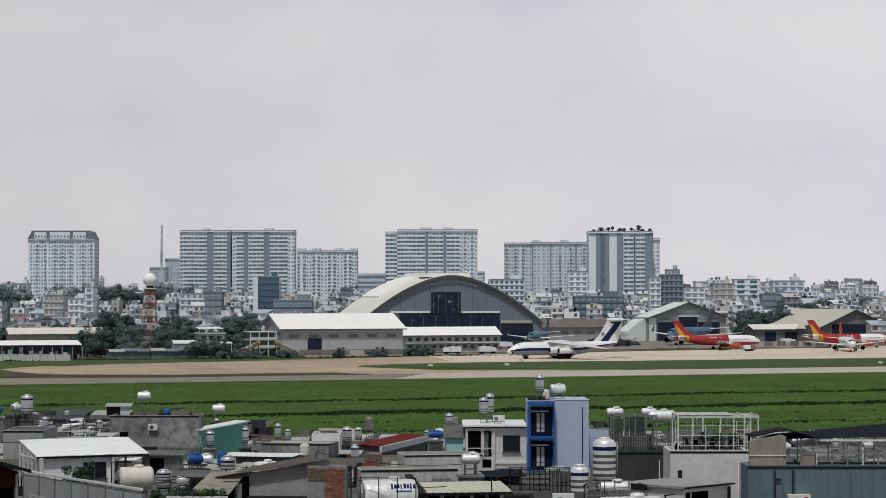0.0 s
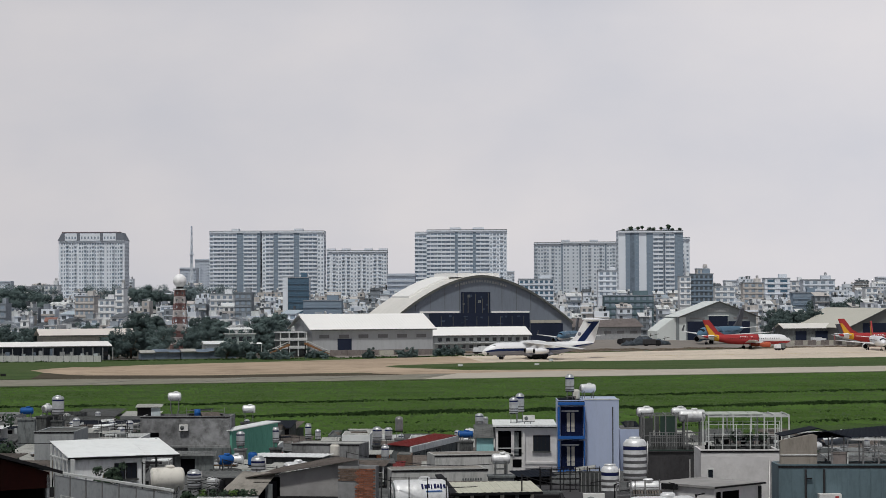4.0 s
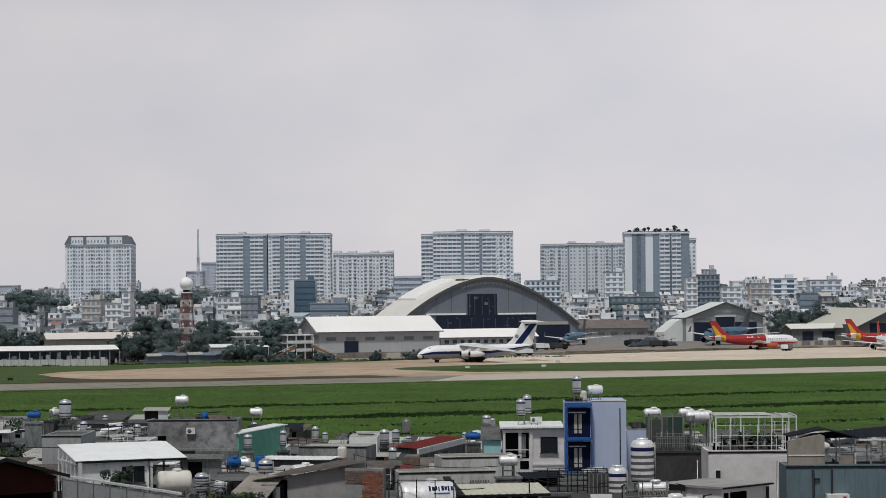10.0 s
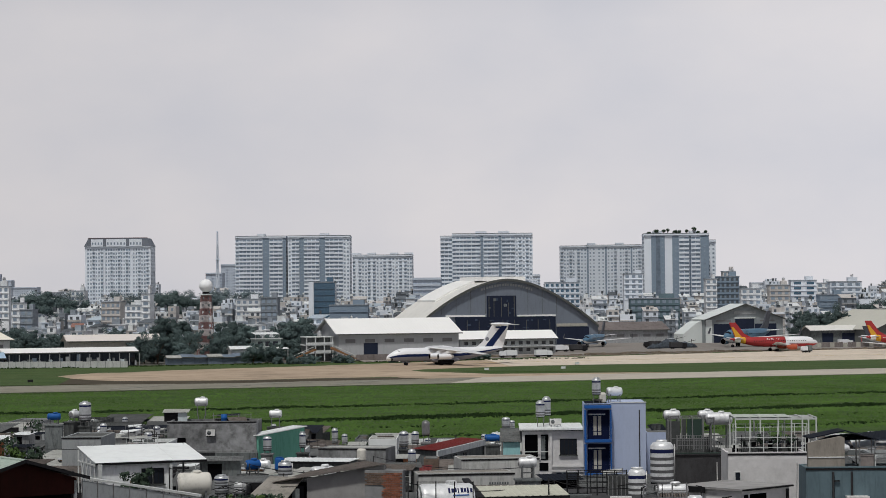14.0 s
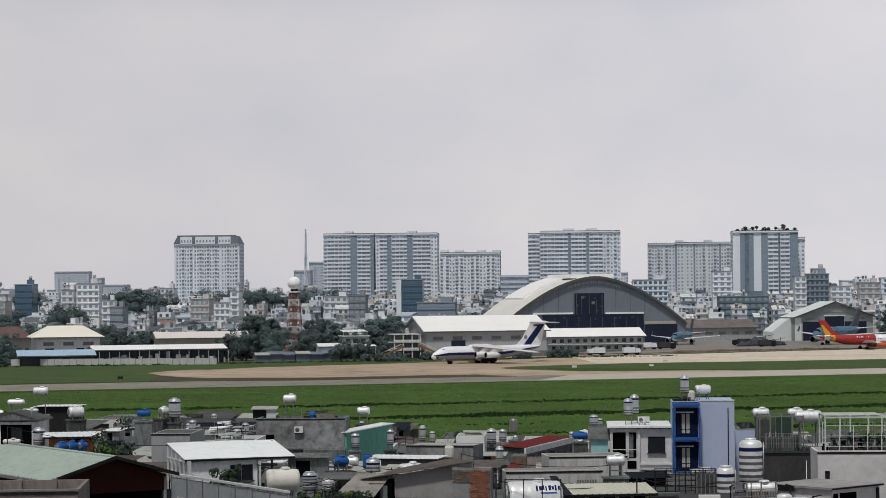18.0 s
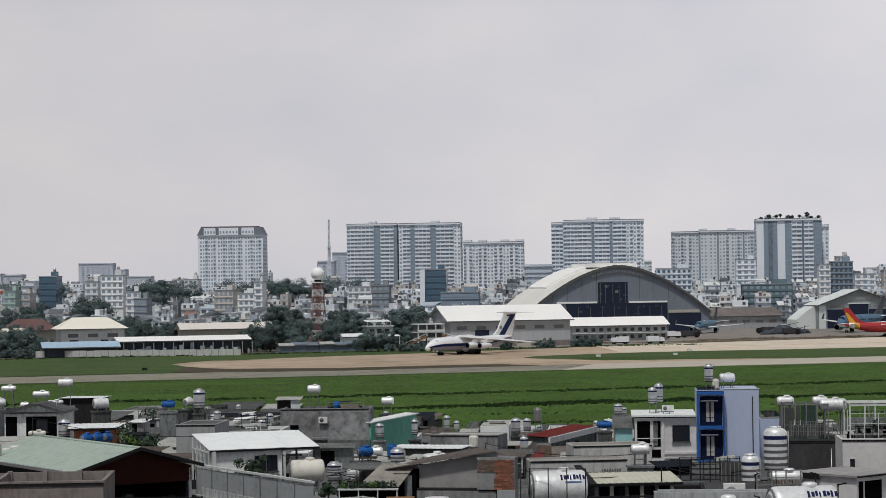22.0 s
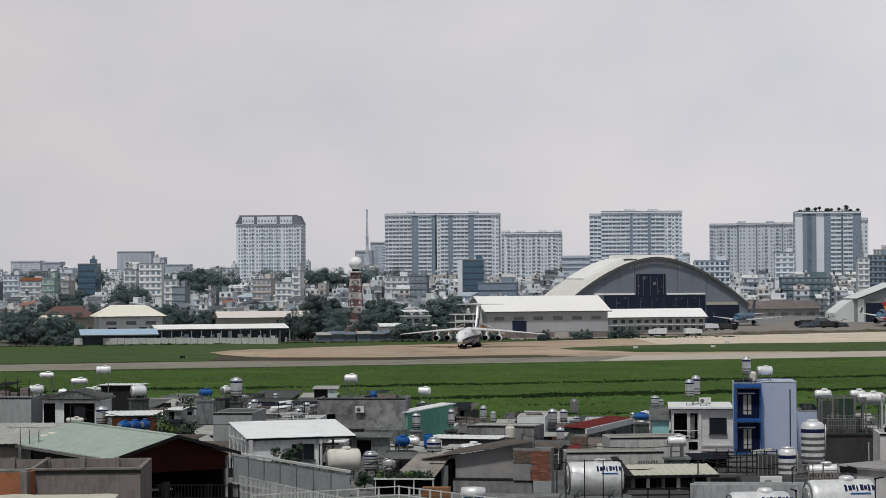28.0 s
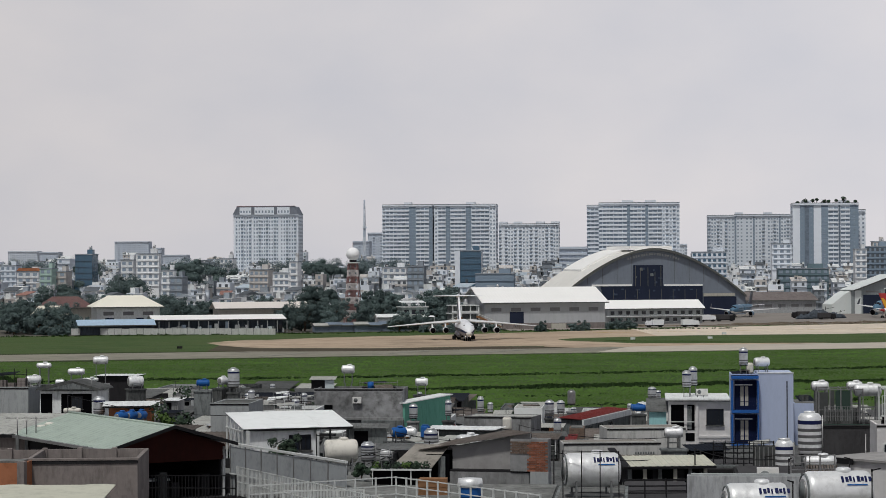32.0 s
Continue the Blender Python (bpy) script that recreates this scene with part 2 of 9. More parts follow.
SMOOTHG = paint("smooth_grey_render", (0.31, 0.305, 0.30), 0.9, vary=0.25, scale=0.5, stain=0.3, bump=0.3)
PALEW = paint("pale_weathered_plaster", (0.50, 0.505, 0.49), 0.85, vary=0.12, stain=0.4, streak=True, bump=0.2)
FRESHW = paint("fresh_white_plaster", (0.83, 0.85, 0.85), 0.8, vary=0.06, stain=0.25, streak=True)
CHARCOAL = paint("charcoal_render", (0.062, 0.061, 0.064), 0.9, vary=0.2, stain=0.4, streak=True, bump=0.3)
FRESHTIN = paint("clean_white_tin", (0.80, 0.83, 0.825), 0.5, vary=0.05, scale=0.5, stain=0.12)
LIGHTG = paint("pale_grey_render", (0.34, 0.36, 0.365), 0.85, vary=0.1, stain=0.35, streak=True, bump=0.2)
TINPALE = paint("faded_grey_tin", (0.40, 0.405, 0.38), 0.6, vary=0.2, stain=0.5)
FADEDB = paint("faded_brown_tin", (0.25, 0.235, 0.21), 0.7, vary=0.2, stain=0.5)
ROOFD = paint("mouldy_roof_concrete", (0.145, 0.15, 0.145), 0.95, vary=0.45, scale=1.3, stain=0.65, bump=0.6, per=0.3)
# near-black stands in for shade inside openings, rooms, bays and intakes
DARK = paint("shade_clutter_black", (0.004, 0.004, 0.005), 0.95, vary=0.2, spec=0.0)
GLASS = paint("window_glass", (0.02, 0.024, 0.032), 0.12, vary=0.1, spec=0.6)
PLASTICW = paint("white_plastic", (0.70, 0.70, 0.68), 0.5, vary=0.05, stain=0.2)
RUBBER = paint("black_rubber", (0.015, 0.015, 0.016), 0.8, vary=0.1)
LEAF = paint("dark_leaves", (0.036, 0.058, 0.038), 0.75, vary=0.4, scale=0.8, per=0.2, spec=0.15)
LEAFB = paint("bright_leaves", (0.055, 0.095, 0.025), 0.75, vary=0.35, scale=2, per=0.2, spec=0.15)
BARK = paint("bark", (0.10, 0.08, 0.06), 0.95, vary=0.2, bump=0.4)
WOOD = paint("worn_wood", (0.24, 0.13, 0.07), 0.8, vary=0.2, stain=0.3)


# ---- mesh building ----
class Shape:
    """A mesh in the making: vertices, faces with a material slot, and smooth or flat shading."""

    def __init__(self):
        self.v, self.f, self.m, self.s = [], [], [], []

    def face(self, idx, slot=0, smooth=False):
        self.f.append(idx), self.m.append(slot), self.s.append(smooth)

    def box(self, x0, x1, y0, y1, z0, z1, slot=0):
        b = len(self.v)
        self.v += [(x0, y0, z0), (x1, y0, z0), (x1, y1, z0), (x0, y1, z0), (x0, y0, z1), (x1, y0, z1), (x1, y1, z1), (x0, y1, z1)]
        for q in ((0, 3, 2, 1), (4, 5, 6, 7), (0, 1, 5, 4), (1, 2, 6, 5), (2, 3, 7, 6), (3, 0, 4, 7)):
            self.face([b + i for i in q], slot)
        return self

    def bar(self, p, q, r, n=6, slot=0, r2=None, caps=True, smooth=True):
        p, q = Vector(p), Vector(q)
        d = (q - p).normalized()
        a = d.orthogonal().normalized()
        c = d.cross(a)
        b = len(self.v)
        for e, rr in ((p, r), (q, r if r2 is None else r2)):
            for i in range(n):
                w = 2 * math.pi * i / n
                self.v.append(tuple(e + a * (rr * math.cos(w)) + c * (rr * math.sin(w))))
        for i in range(n):
            j = (i + 1) % n
            self.face([b + i, b + j, b + n + j, b + n + i], slot, smooth)
        if caps:
            self.face([b + i for i in reversed(range(n))], slot)
            self.face([b + n + i for i in range(n)], slot)
        return self

    def rod(self, p, q, w, slot=0):
        """A square bar."""
        return self.bar(p, q, w * 0.7071, 4, slot, smooth=False)

    def prism(self, pts, y0, y1, slot=0):
        """An outline in x and z, drawn out along y."""
        b, n = len(self.v), len(pts)
        self.v += [(x, y0, z) for x, z in pts] + [(x, y1, z) for x, z in pts]
        self.face([b + i for i in range(n)], slot)
        self.face([b + n + i for i in reversed(range(n))], slot)
        for i in range(n):
            j = (i + 1) % n
            self.face([b + i, b + n + i, b + n + j, b + j], slot)
        return self

    def slab(self, a, b_, c, d, t, slot=0):
        """A sheet through four corners with thickness t downward."""
        b = len(self.v)
        self.v += [tuple(p) for p in (a, b_, c, d)] + [(p[0], p[1], p[2] - t) for p in (a, b_, c, d)]
        for q in ((0, 1, 2, 3), (7, 6, 5, 4), (0, 4, 5, 1), (1, 5, 6, 2), (2, 6, 7, 3), (3, 7, 4, 0)):
            self.face([b + i for i in q], slot)
        return self

    def rings(self, rings, slot=0, close=True, smooth=True, slots=None):
        """Skins a row of rings with equal counts."""
        b, n = len(self.v), len(rings[0])
        for r in rings:
            self.v += [tuple(p) for p in r]
        for k in range(len(rings) - 1):
            for i in range(n):
                j = (i + 1) % n
                o = b + k * n
                self.face([o + i, o + j, o + n + j, o + n + i], slots[i] if slots else slot, smooth)
        if close:
            self.face([b + i for i in reversed(range(n))], slot)
            self.face([b + (len(rings) - 1) * n + i for i in range(n)], slot)
        return self

    def lathe(self, prof, at=(0, 0, 0), axis="z", n=20, slot=0, close=True):
        """Radius and distance pairs turned round an axis."""
        rs = []
        for r, h in prof:
            ring = []
            for i in range(n):
                w = 2 * math.pi * i / n
                c, s = max(r, 0.002) * math.cos(w), max(r, 0.002) * math.sin(w)
                p = (c, s, h) if axis == "z" else (h, c, s) if axis == "x" else (s, h, c)
                ring.append((p[0] + at[0], p[1] + at[1], p[2] + at[2]))
            rs.append(ring)
        return self.rings(rs, slot, close)

    def ribbed(self, a, b_, c, d, pitch=0.35, h=0.022, t=0.02, slot=0):
        """A ribbed roofing sheet: a-b is the eave, d-c the ridge side; ribs run from a to d."""
        a, b_, c, d = (Vector(p) for p in (a, b_, c, d))
        n = max(2, int((b_ - a).length / pitch))
        up = (b_ - a).cross(d - a).normalized()
        if up.z < 0:
            up = -up
        low, high = [], []
        for i in range(n):
            for k, o in ((0.0, 0), (0.62, 0), (0.74, h), (0.88, h)):
                s = (i + k) / n
                low.append(a.lerp(b_, s) + up * o), high.append(d.lerp(c, s) + up * o)
        low.append(b_), high.append(c)
        b, m = len(self.v), len(low)
        self.v += [tuple(p) for p in low] + [tuple(p) for p in high] + [tuple(p - up * t) for p in low] + [tuple(p - up * t) for p in high]
        for i in range(m - 1):
            self.face([b + i, b + i + 1, b + m + i + 1, b + m + i], slot)
            self.face([b + 2 * m + i + 1, b + 2 * m + i, b + 3 * m + i, b + 3 * m + i + 1], slot)
            self.face([b + i, b + 2 * m + i, b + 2 * m + i + 1, b + i + 1], slot)
            self.face([b + m + i + 1, b + 3 * m + i + 1, b + 3 * m + i, b + m + i], slot)
        return self

    def mesh(self, name, mats):
        me = bpy.data.meshes.new(name)
        me.from_pydata(self.v, [], self.f)
        for k in (mats if isinstance(mats, (list, tuple)) else [mats]):
            me.materials.append(k)
        me.polygons.foreach_set("material_index", self.m)
        me.polygons.foreach_set("use_smooth", self.s)
        me.update()
        return me


def part(name, shape, mats, parent=None, label="", at=None):
    """Links a shape (or a ready mesh) as one object, under a thing or on its own."""
    me = shape.mesh(name, mats) if isinstance(shape, Shape) else shape
    ob = new(name, me)
    ob.parent = parent
    if at is not None:
        ob.matrix_basis = at if isinstance(at, Matrix) else Matrix.Translation(at)
    if label:
        ob["label"] = label
    return ob


def thing(name, at, label, category, group="", yaw=0.0, kind=""):
    """An empty at the base of a thing, to which its parts belong."""
    ob = new(name)
    ob.empty_display_size = 0.2
    ob.matrix_basis = pose(*at, 0, 0, yaw)
    return tagged(ob, label, category, group, kind)


# ---- ground ----
def sheet(name, pts, z, mat, label="", category="", kind="structure"):
    s = Shape()
    s.v = [(x, y, z) for x, y in pts] + [(x, y, z - 0.2) for x, y in pts]
    n = len(pts)
    s.face(list(range(n)))
    for i in range(n):
        j = (i + 1) % n
        s.face([i, n + i, n + j, j])
    return tagged(part(name, s, mat), label, category, "", kind)


EARTH = paint("dusty_city_ground", (0.12, 0.115, 0.10), 0.95, vary=0.2, scale=0.05, bump=0.3)


def grass_mat(name, a, b, c):
    m = bpy.data.materials.new(name)
    m.use_nodes = True
    nt, ln = m.node_tree.nodes, m.node_tree.links
    bs = nt["Principled BSDF"]
    bs.inputs["Roughness"].default_value, bs.inputs["Specular IOR Level"].default_value = 0.9, 0.1
    tc = nt.new("ShaderNodeTexCoord")
    mp = nt.new("ShaderNodeMapping")
    mp.inputs["Scale"].default_value = (0.02, 0.09, 1)
    mp.inputs["Rotation"].default_value = (0, 0, radians(-20))
    ln.new(tc.outputs["Object"], mp.inputs[0])
    n1, n2, n3 = (nt.new("ShaderNodeTexNoise") for _ in range(3))
    for n, sc in ((n1, 1.0), (n2, 0.10), (n3, 2.2)):
        n.inputs["Scale"].default_value, n.inputs["Detail"].default_value = sc, 8
        n.inputs["Roughness"].default_value = 0.6
    ln.new(mp.outputs[0], n1.inputs["Vector"])
    ln.new(tc.outputs["Object"], n2.inputs["Vector"])
    ln.new(tc.outputs["Object"], n3.inputs["Vector"])
    r1 = nt.new("ShaderNodeMapRange")
    r1.inputs["From Min"].default_value, r1.inputs["From Max"].default_value = 0.4, 0.6
    ln.new(n1.outputs["Fac"], r1.inputs["Value"])
    m1 = nt.new("ShaderNodeMix")
    m1.data_type = "RGBA"
    m1.inputs["A"].default_value, m1.inputs["B"].default_value = (*a, 1), (*b, 1)
    ln.new(r1.outputs[0], m1.inputs["Factor"])
    r2 = nt.new("ShaderNodeMapRange")
    r2.inputs["From Min"].default_value, r2.inputs["From Max"].default_value = 0.45, 0.66
    r2.inputs["To Max"].default_value = 0.7
    ln.new(n2.outputs["Fac"], r2.inputs["Value"])
    m2 = nt.new("ShaderNodeMix")
    m2.data_type = "RGBA"
    m2.inputs["B"].default_value = (*c, 1)
    ln.new(r2.outputs[0], m2.inputs["Factor"])
    ln.new(m1.outputs["Result"], m2.inputs["A"])
    r3 = nt.new("ShaderNodeMapRange")
    r3.inputs["From Min"].default_value, r3.inputs["From Max"].default_value = 0.3, 0.7
    r3.inputs["To Min"].default_value, r3.inputs["To Max"].default_value = 0.7, 1.3
    ln.new(n3.outputs["Fac"], r3.inputs["Value"])
    sc = nt.new("ShaderNodeVectorMath")
    sc.operation = "SCALE"
    ln.new(m2.outputs["Result"], sc.inputs[0])
    ln.new(r3.outputs[0], sc.inputs["Scale"])
    ln.new(sc.outputs[0], bs.inputs["Base Color"])
    bp = nt.new("ShaderNodeBump")
    bp.inputs["Strength"].default_value, bp.inputs["Distance"].default_value = 0.6, 0.25
    ln.new(n3.outputs["Fac"], bp.inputs["Height"])
    ln.new(bp.outputs[0], bs.inputs["Normal"])
    return m


GRASS = grass_mat("lush_grass", (0.038, 0.074, 0.018), (0.056, 0.100, 0.024), (0.060, 0.096, 0.027))
VERGE = grass_mat("mown_grass", (0.048, 0.084, 0.028), (0.066, 0.104, 0.035), (0.085, 0.106, 0.042))
MUD = paint("dark_worn_earth", (0.075, 0.064, 0.045), 0.95, vary=0.25, scale=0.15, stain=0.4)
TARMAC = paint("pale_taxiway", (0.43, 0.338, 0.25), 0.9, vary=0.22, scale=0.06, stain=0.4)
RUNWAY = paint("weathered_runway", (0.25, 0.238, 0.195), 0.9, vary=0.18, scale=0.1, stain=0.4)
CONCAPRON = paint("pale_runway_concrete", (0.47, 0.43, 0.37), 0.9, vary=0.08, scale=0.12, stain=0.2)
SHOULDER = paint("dark_shoulder", (0.042, 0.055, 0.026), 0.95, vary=0.2, scale=0.2, stain=0.3)

tagged(part("ground", Shape().box(-4500, 4500, -900, 4900, -3, -0.35), EARTH), "dusty grey-brown city ground", "ground", "", "structure")

A20 = radians(20)
UX, UY, VX, VY = math.cos(A20), math.sin(A20), -math.sin(A20), math.cos(A20)


def uv(u, v):
    """From the airfield's own axes (along and across the runway) to the world."""
    return (u * UX + v * VX, u * UY + v * VY)


def uv_sheet(name, pts, z, mat, label, category, rough=0.0):
    """A sheet whose edges wander a little, as worn pavement and grass do."""
    rnd, out = random.Random(len(name) * 31), []
    for (u0, v0), (u1, v1) in zip(pts, pts[1:] + pts[:1]):
        n = max(1, min(150, int(math.hypot(u1 - u0, v1 - v0) / 9))) if rough else 1
        for k in range(n):
            j = rough * rnd.gauss(0, 1) if 0 < k else 0.0
            out.append(uv(u0 + (u1 - u0) * k / n + 0.4 * j, v0 + (v1 - v0) * k / n + j))
    return sheet(name, out, z, mat, label, category)


uv_sheet("grass_field", [(-700, 335), (1100, 335), (1100, 880), (560, 880), (330, 826), (40, 815), (-700, 800)], -0.1, GRASS, "lush green airfield grass", "grass")
uv_sheet("runway", [(-700, 606), (1100, 606), (1100, 649), (-700, 649)], -0.02, RUNWAY, "weathered grey runway across the grass", "runway")
uv_sheet("runway_concrete", [(206, 607), (1100, 607), (1100, 648), (232, 648)], 0.02, CONCAPRON, "pale newer concrete section of the runway", "runway")
uv_sheet("runway_shoulder", [(-700, 600), (205, 600), (205, 606), (-700, 606)], -0.03, SHOULDER, "dark worn runway shoulder", "runway", 1.0)
uv_sheet("runway_verge", [(-700, 649), (96, 649), (96, 655), (-700, 655)], -0.03, SHOULDER, "dark worn runway verge", "runway", 1.0)
uv_sheet("taxiway", [(111.86, 722.59), (112.46, 700.98), (116.7, 681.6), (121.11, 673.01), (152.56, 659.2), (188.14, 660.72), (204.14, 659.86), (208.98, 641.04), (300, 652),
                     (240.11, 667.28), (233.22, 685.93), (227.02, 699.35), (227.34, 710.71), (234.68, 719.87), (246.41, 724.71), (260.24, 728.99), (292.63, 736.48), (1100, 727), (1100, 900), (560, 886), (330, 826),
                     (198.71, 770.65), (177.16, 765.54), (155.67, 757.72), (135.76, 744.03), (129.82, 746.86), (120.36, 736.06)], 0.03, TARMAC, "sun-bleached beige taxiway and turning area", "taxiway", 0.35)
uv_sheet("taxiway_concrete", [(272, 736), (330, 731), (1100, 728), (1100, 899), (560, 885), (330, 825), (290, 813)], 0.036, paint("pale_taxiway_concrete", (0.63, 0.55, 0.455), 0.9, vary=0.12, scale=0.12, stain=0.3), "pale concrete stretch of the taxiway", "taxiway", 0.4)
uv_sheet("worn_verge", [(102.95, 660.75), (101.43, 654.92), (124.16, 644.45), (147.67, 638.1), (182.6, 641.25), (210.3, 639.61),
                        (202.76, 655.4), (187.76, 659.39), (152.25, 657.9), (120.95, 672.12), (116.55, 680.67), (112.07, 698.55)], 0.045, MUD, "dark worn earth between taxiway and runway", "verge", 0.5)
uv_sheet("grass_island", [(226.28, 711.1), (300, 650), (1100, 650), (1100, 732), (264.27, 740.27), (246.45, 730.88)], 0.014, VERGE, "mown grass island between runway and taxiway", "grass")
uv_sheet("verge_left", [(-700, 655), (240, 655), (240, 800), (225, 803), (40, 815), (-700, 803)], 0.0, VERGE, "mown grass verge beside the taxiway", "grass", 0.9)
uv_sheet("verge_far", [(150, 778), (225, 797), (330, 829), (560, 889), (560, 893), (330, 834), (225, 803), (150, 786)], 0.02, VERGE, "thin dry grass strip behind the taxiway", "grass", 0.6)
APRONM = paint("brown_apron", (0.25, 0.23, 0.21), 0.92, vary=0.15, scale=0.1, stain=0.3)
uv_sheet("apron", [(330, 829), (560, 889), (1100, 903), (1100, 1100), (300, 1100), (240, 806)], -0.03, APRONM, "brownish concrete parking apron", "apron")

# thin painted and worn marks along the pavement
MARK = paint("worn_white_marking", (0.25, 0.245, 0.21), 0.85, vary=0.1, stain=0.5)
for k, (p, q, r, s_) in enumerate([((109.65, 616.23), (126.44, 632.79), (125.42, 627.66), (108.6, 610.3)), ((142.06, 616.61), (164.14, 636.57), (162.78, 631.28), (140.67, 610.57)), ((174.48, 617.45), (196.17, 638.64), (194.51, 633.23), (172.74, 611.29)), ((209.24, 624.67), (224.05, 640.35), (222.12, 634.84), (207.09, 618.26))]):
    uv_sheet("runway_streak", [p, q, r, s_], 0.06, MARK, "pale worn streak across the runway", "marking")
YELLOW = paint("worn_yellow_marking", (0.45, 0.33, 0.08), 0.85, vary=0.1, stain=0.5)
uv_sheet("taxiway_marking", [(262, 775), (1100, 815), (1100, 815.6), (262, 775.6)], 0.06, YELLOW, "worn yellow taxiway line", "marking")


WEED = paint("rank_weeds", (0.027, 0.052, 0.017), 0.85, vary=0.4, scale=0.5, spec=0.1)


# ---- tufts in the drains of the field ----
def tufts(name, v0, u0, u1, n, h, label, gap, mat=WEED):
    s, rnd = Shape(), random.Random(len(name) * 7 + int(v0))
    for i in range(n):
        u = u0 + (u1 - u0) * rnd.random()
        wild = 0.5 + 0.28 * math.sin(u * gap) + 0.25 * math.sin(u * gap * 2.7 + 1) + 0.2 * math.sin(u * gap * 7.1 + 2)
        if rnd.random() > wild + 0.3:
            continue
        x, y = uv(u, v0 + rnd.gauss(0, 1.5) + 1.5 * math.sin(u * 0.03) + 0.6 * math.sin(u * 0.21))
        k = h * (0.3 + 0.7 * wild * rnd.random() ** 3)
        for j in range(4):
            a = rnd.random() * 6.28
            c, d, w = math.cos(a), math.sin(a), rnd.uniform(0.1, 0.32)
            ox, oy = rnd.gauss(0, 0.3), rnd.gauss(0, 0.3)
            b = len(s.v)
            s.v += [(x + ox - c * w, y + oy - d * w, -0.1), (x + ox + c * w, y + oy + d * w, -0.1), (x + ox + c * w * 0.5 + d * 0.3, y + oy + d * w * 0.5 - c * 0.3, k), (x + ox - c * w * 0.3, y + oy - d * w * 0.3, k * 0.8)]
            s.face([b, b + 1, b + 2, b + 3])
    return tagged(part(name, s, mat), label, "weeds", "", "stuff")


tufts("drain_weeds", 441, -40, 330, 10000, 0.85, "rank dark weeds along a field drain", 0.05)
tufts("far_drain_weeds", 494, -40, 400, 4200, 0.55, "dark weeds along the farther field drain", 0.11)
tufts("thin_drain_weeds", 412, -30, 320, 300, 0.45, "thin line of weeds in the near field", 0.07)


def field_tufts(name, n, v0, v1, h, mat, label, seed):
    """Leaning blades that catch the light from above."""
    s, rnd = Shape(), random.Random(seed)
    for i in range(n):
        x, y = uv(rnd.uniform(-60, 420), v0 + (v1 - v0) * rnd.random())
        for j in range(3):
            a, w, k = rnd.uniform(-0.7, 0.7), rnd.uniform(0.1, 0.4), h * rnd.uniform(0.3, 1.2)
            c, d, ox, oy = math.cos(a), math.sin(a), rnd.gauss(0, 0.6), rnd.gauss(0, 0.5)
            b = len(s.v)
            s.v += [(x + ox - c * w, y + oy - d * w, -0.12), (x + ox + c * w, y + oy + d * w, -0.12), (x + ox + c * w * 0.6, y + oy + d * w * 0.6 + 0.5, k), (x + ox - c * w * 0.4, y + oy - d * w * 0.4 + 0.45, k * 0.8)]
            s.face([b, b + 1, b + 2, b + 3])
    return tagged(part(name, s, mat), label, "grass", "", "stuff")


GRASSB = paint("fresh_grass_blades", (0.056, 0.104, 0.024), 0.8, vary=0.45, scale=0.12, spec=0.1)
field_tufts("long_grass", 9000, 372, 438, 0.22, GRASSB, "long bright grass in the near field", 3)
field_tufts("long_grass_middle", 6000, 446, 520, 0.2, GRASSB, "longer grass in the middle field", 4)
field_tufts("long_grass_far", 5200, 515, 601, 0.16, GRASSB, "finer grass towards the runway", 6)
tufts("edge_weeds", 383, 20, 330, 900, 0.5, "weeds at the near edge of the field", 0.21)
tufts("field_hedge", 489.21, 24.04, 39.72, 1500, 2.2, "dark hedge at the near edge of the field", 0.3)
DRY = paint("dry_grass_stalks", (0.25, 0.21, 0.16), 0.9, vary=0.4, scale=0.3, spec=0.05)
tufts("dry_verge", 862, 352, 500, 2200, 1.0, "dry brown grass along the apron edge", 0.17, DRY)
tufts("dry_verge_near", 846, 300, 400, 1200, 0.7, "dry brown grass behind the taxiway", 0.13, DRY)
tufts("fence_weeds", 806, 20, 330, 700, 1.0, "low scrub at the airfield fence", 0.13)


# ---- hangars and sheds of the airfield ----
def airbase(name, u, v, label, category, group=""):
    x, y = uv(u, v)
    return thing(name, (x, y, -0.05), label, category, group, yaw=20)


HANGWALL = paint("grey_cladding", (0.185, 0.213, 0.255), 0.6, vary=0.06, scale=0.3, stain=0.15, streak=True)
HANGROOF = paint("bare_metal_roof", (0.72, 0.71, 0.67), 0.45, vary=0.05, scale=0.2, stain=0.1)
HANGEDGE = paint("dark_roof_edge", (0.10, 0.105, 0.10), 0.6, vary=0.1)
DOORBLUE = paint("dark_blue_doors", (0.02, 0.027, 0.05), 0.6, vary=0.15, scale=0.4, streak=True)
SHEDWALL = paint("pale_shed_wall", (0.43, 0.445, 0.46), 0.75, vary=0.05, scale=0.3, stain=0.15, streak=True)
SHEDROOF = paint("white_shed_roof", (0.86, 0.86, 0.84), 0.5, vary=0.03, scale=0.2)

PANEB = paint("dusty_blue_panes", (0.05, 0.07, 0.11), 0.4, vary=0.3, scale=0.6)
VENT = paint("louvre_grey", (0.20, 0.20, 0.205), 0.7, vary=0.1)
HW, HD, HS = 47.5, 46.0, 9.0


def arch_z(s):
    return HS + 23.0 * (1 - abs(s) ** 1.75)


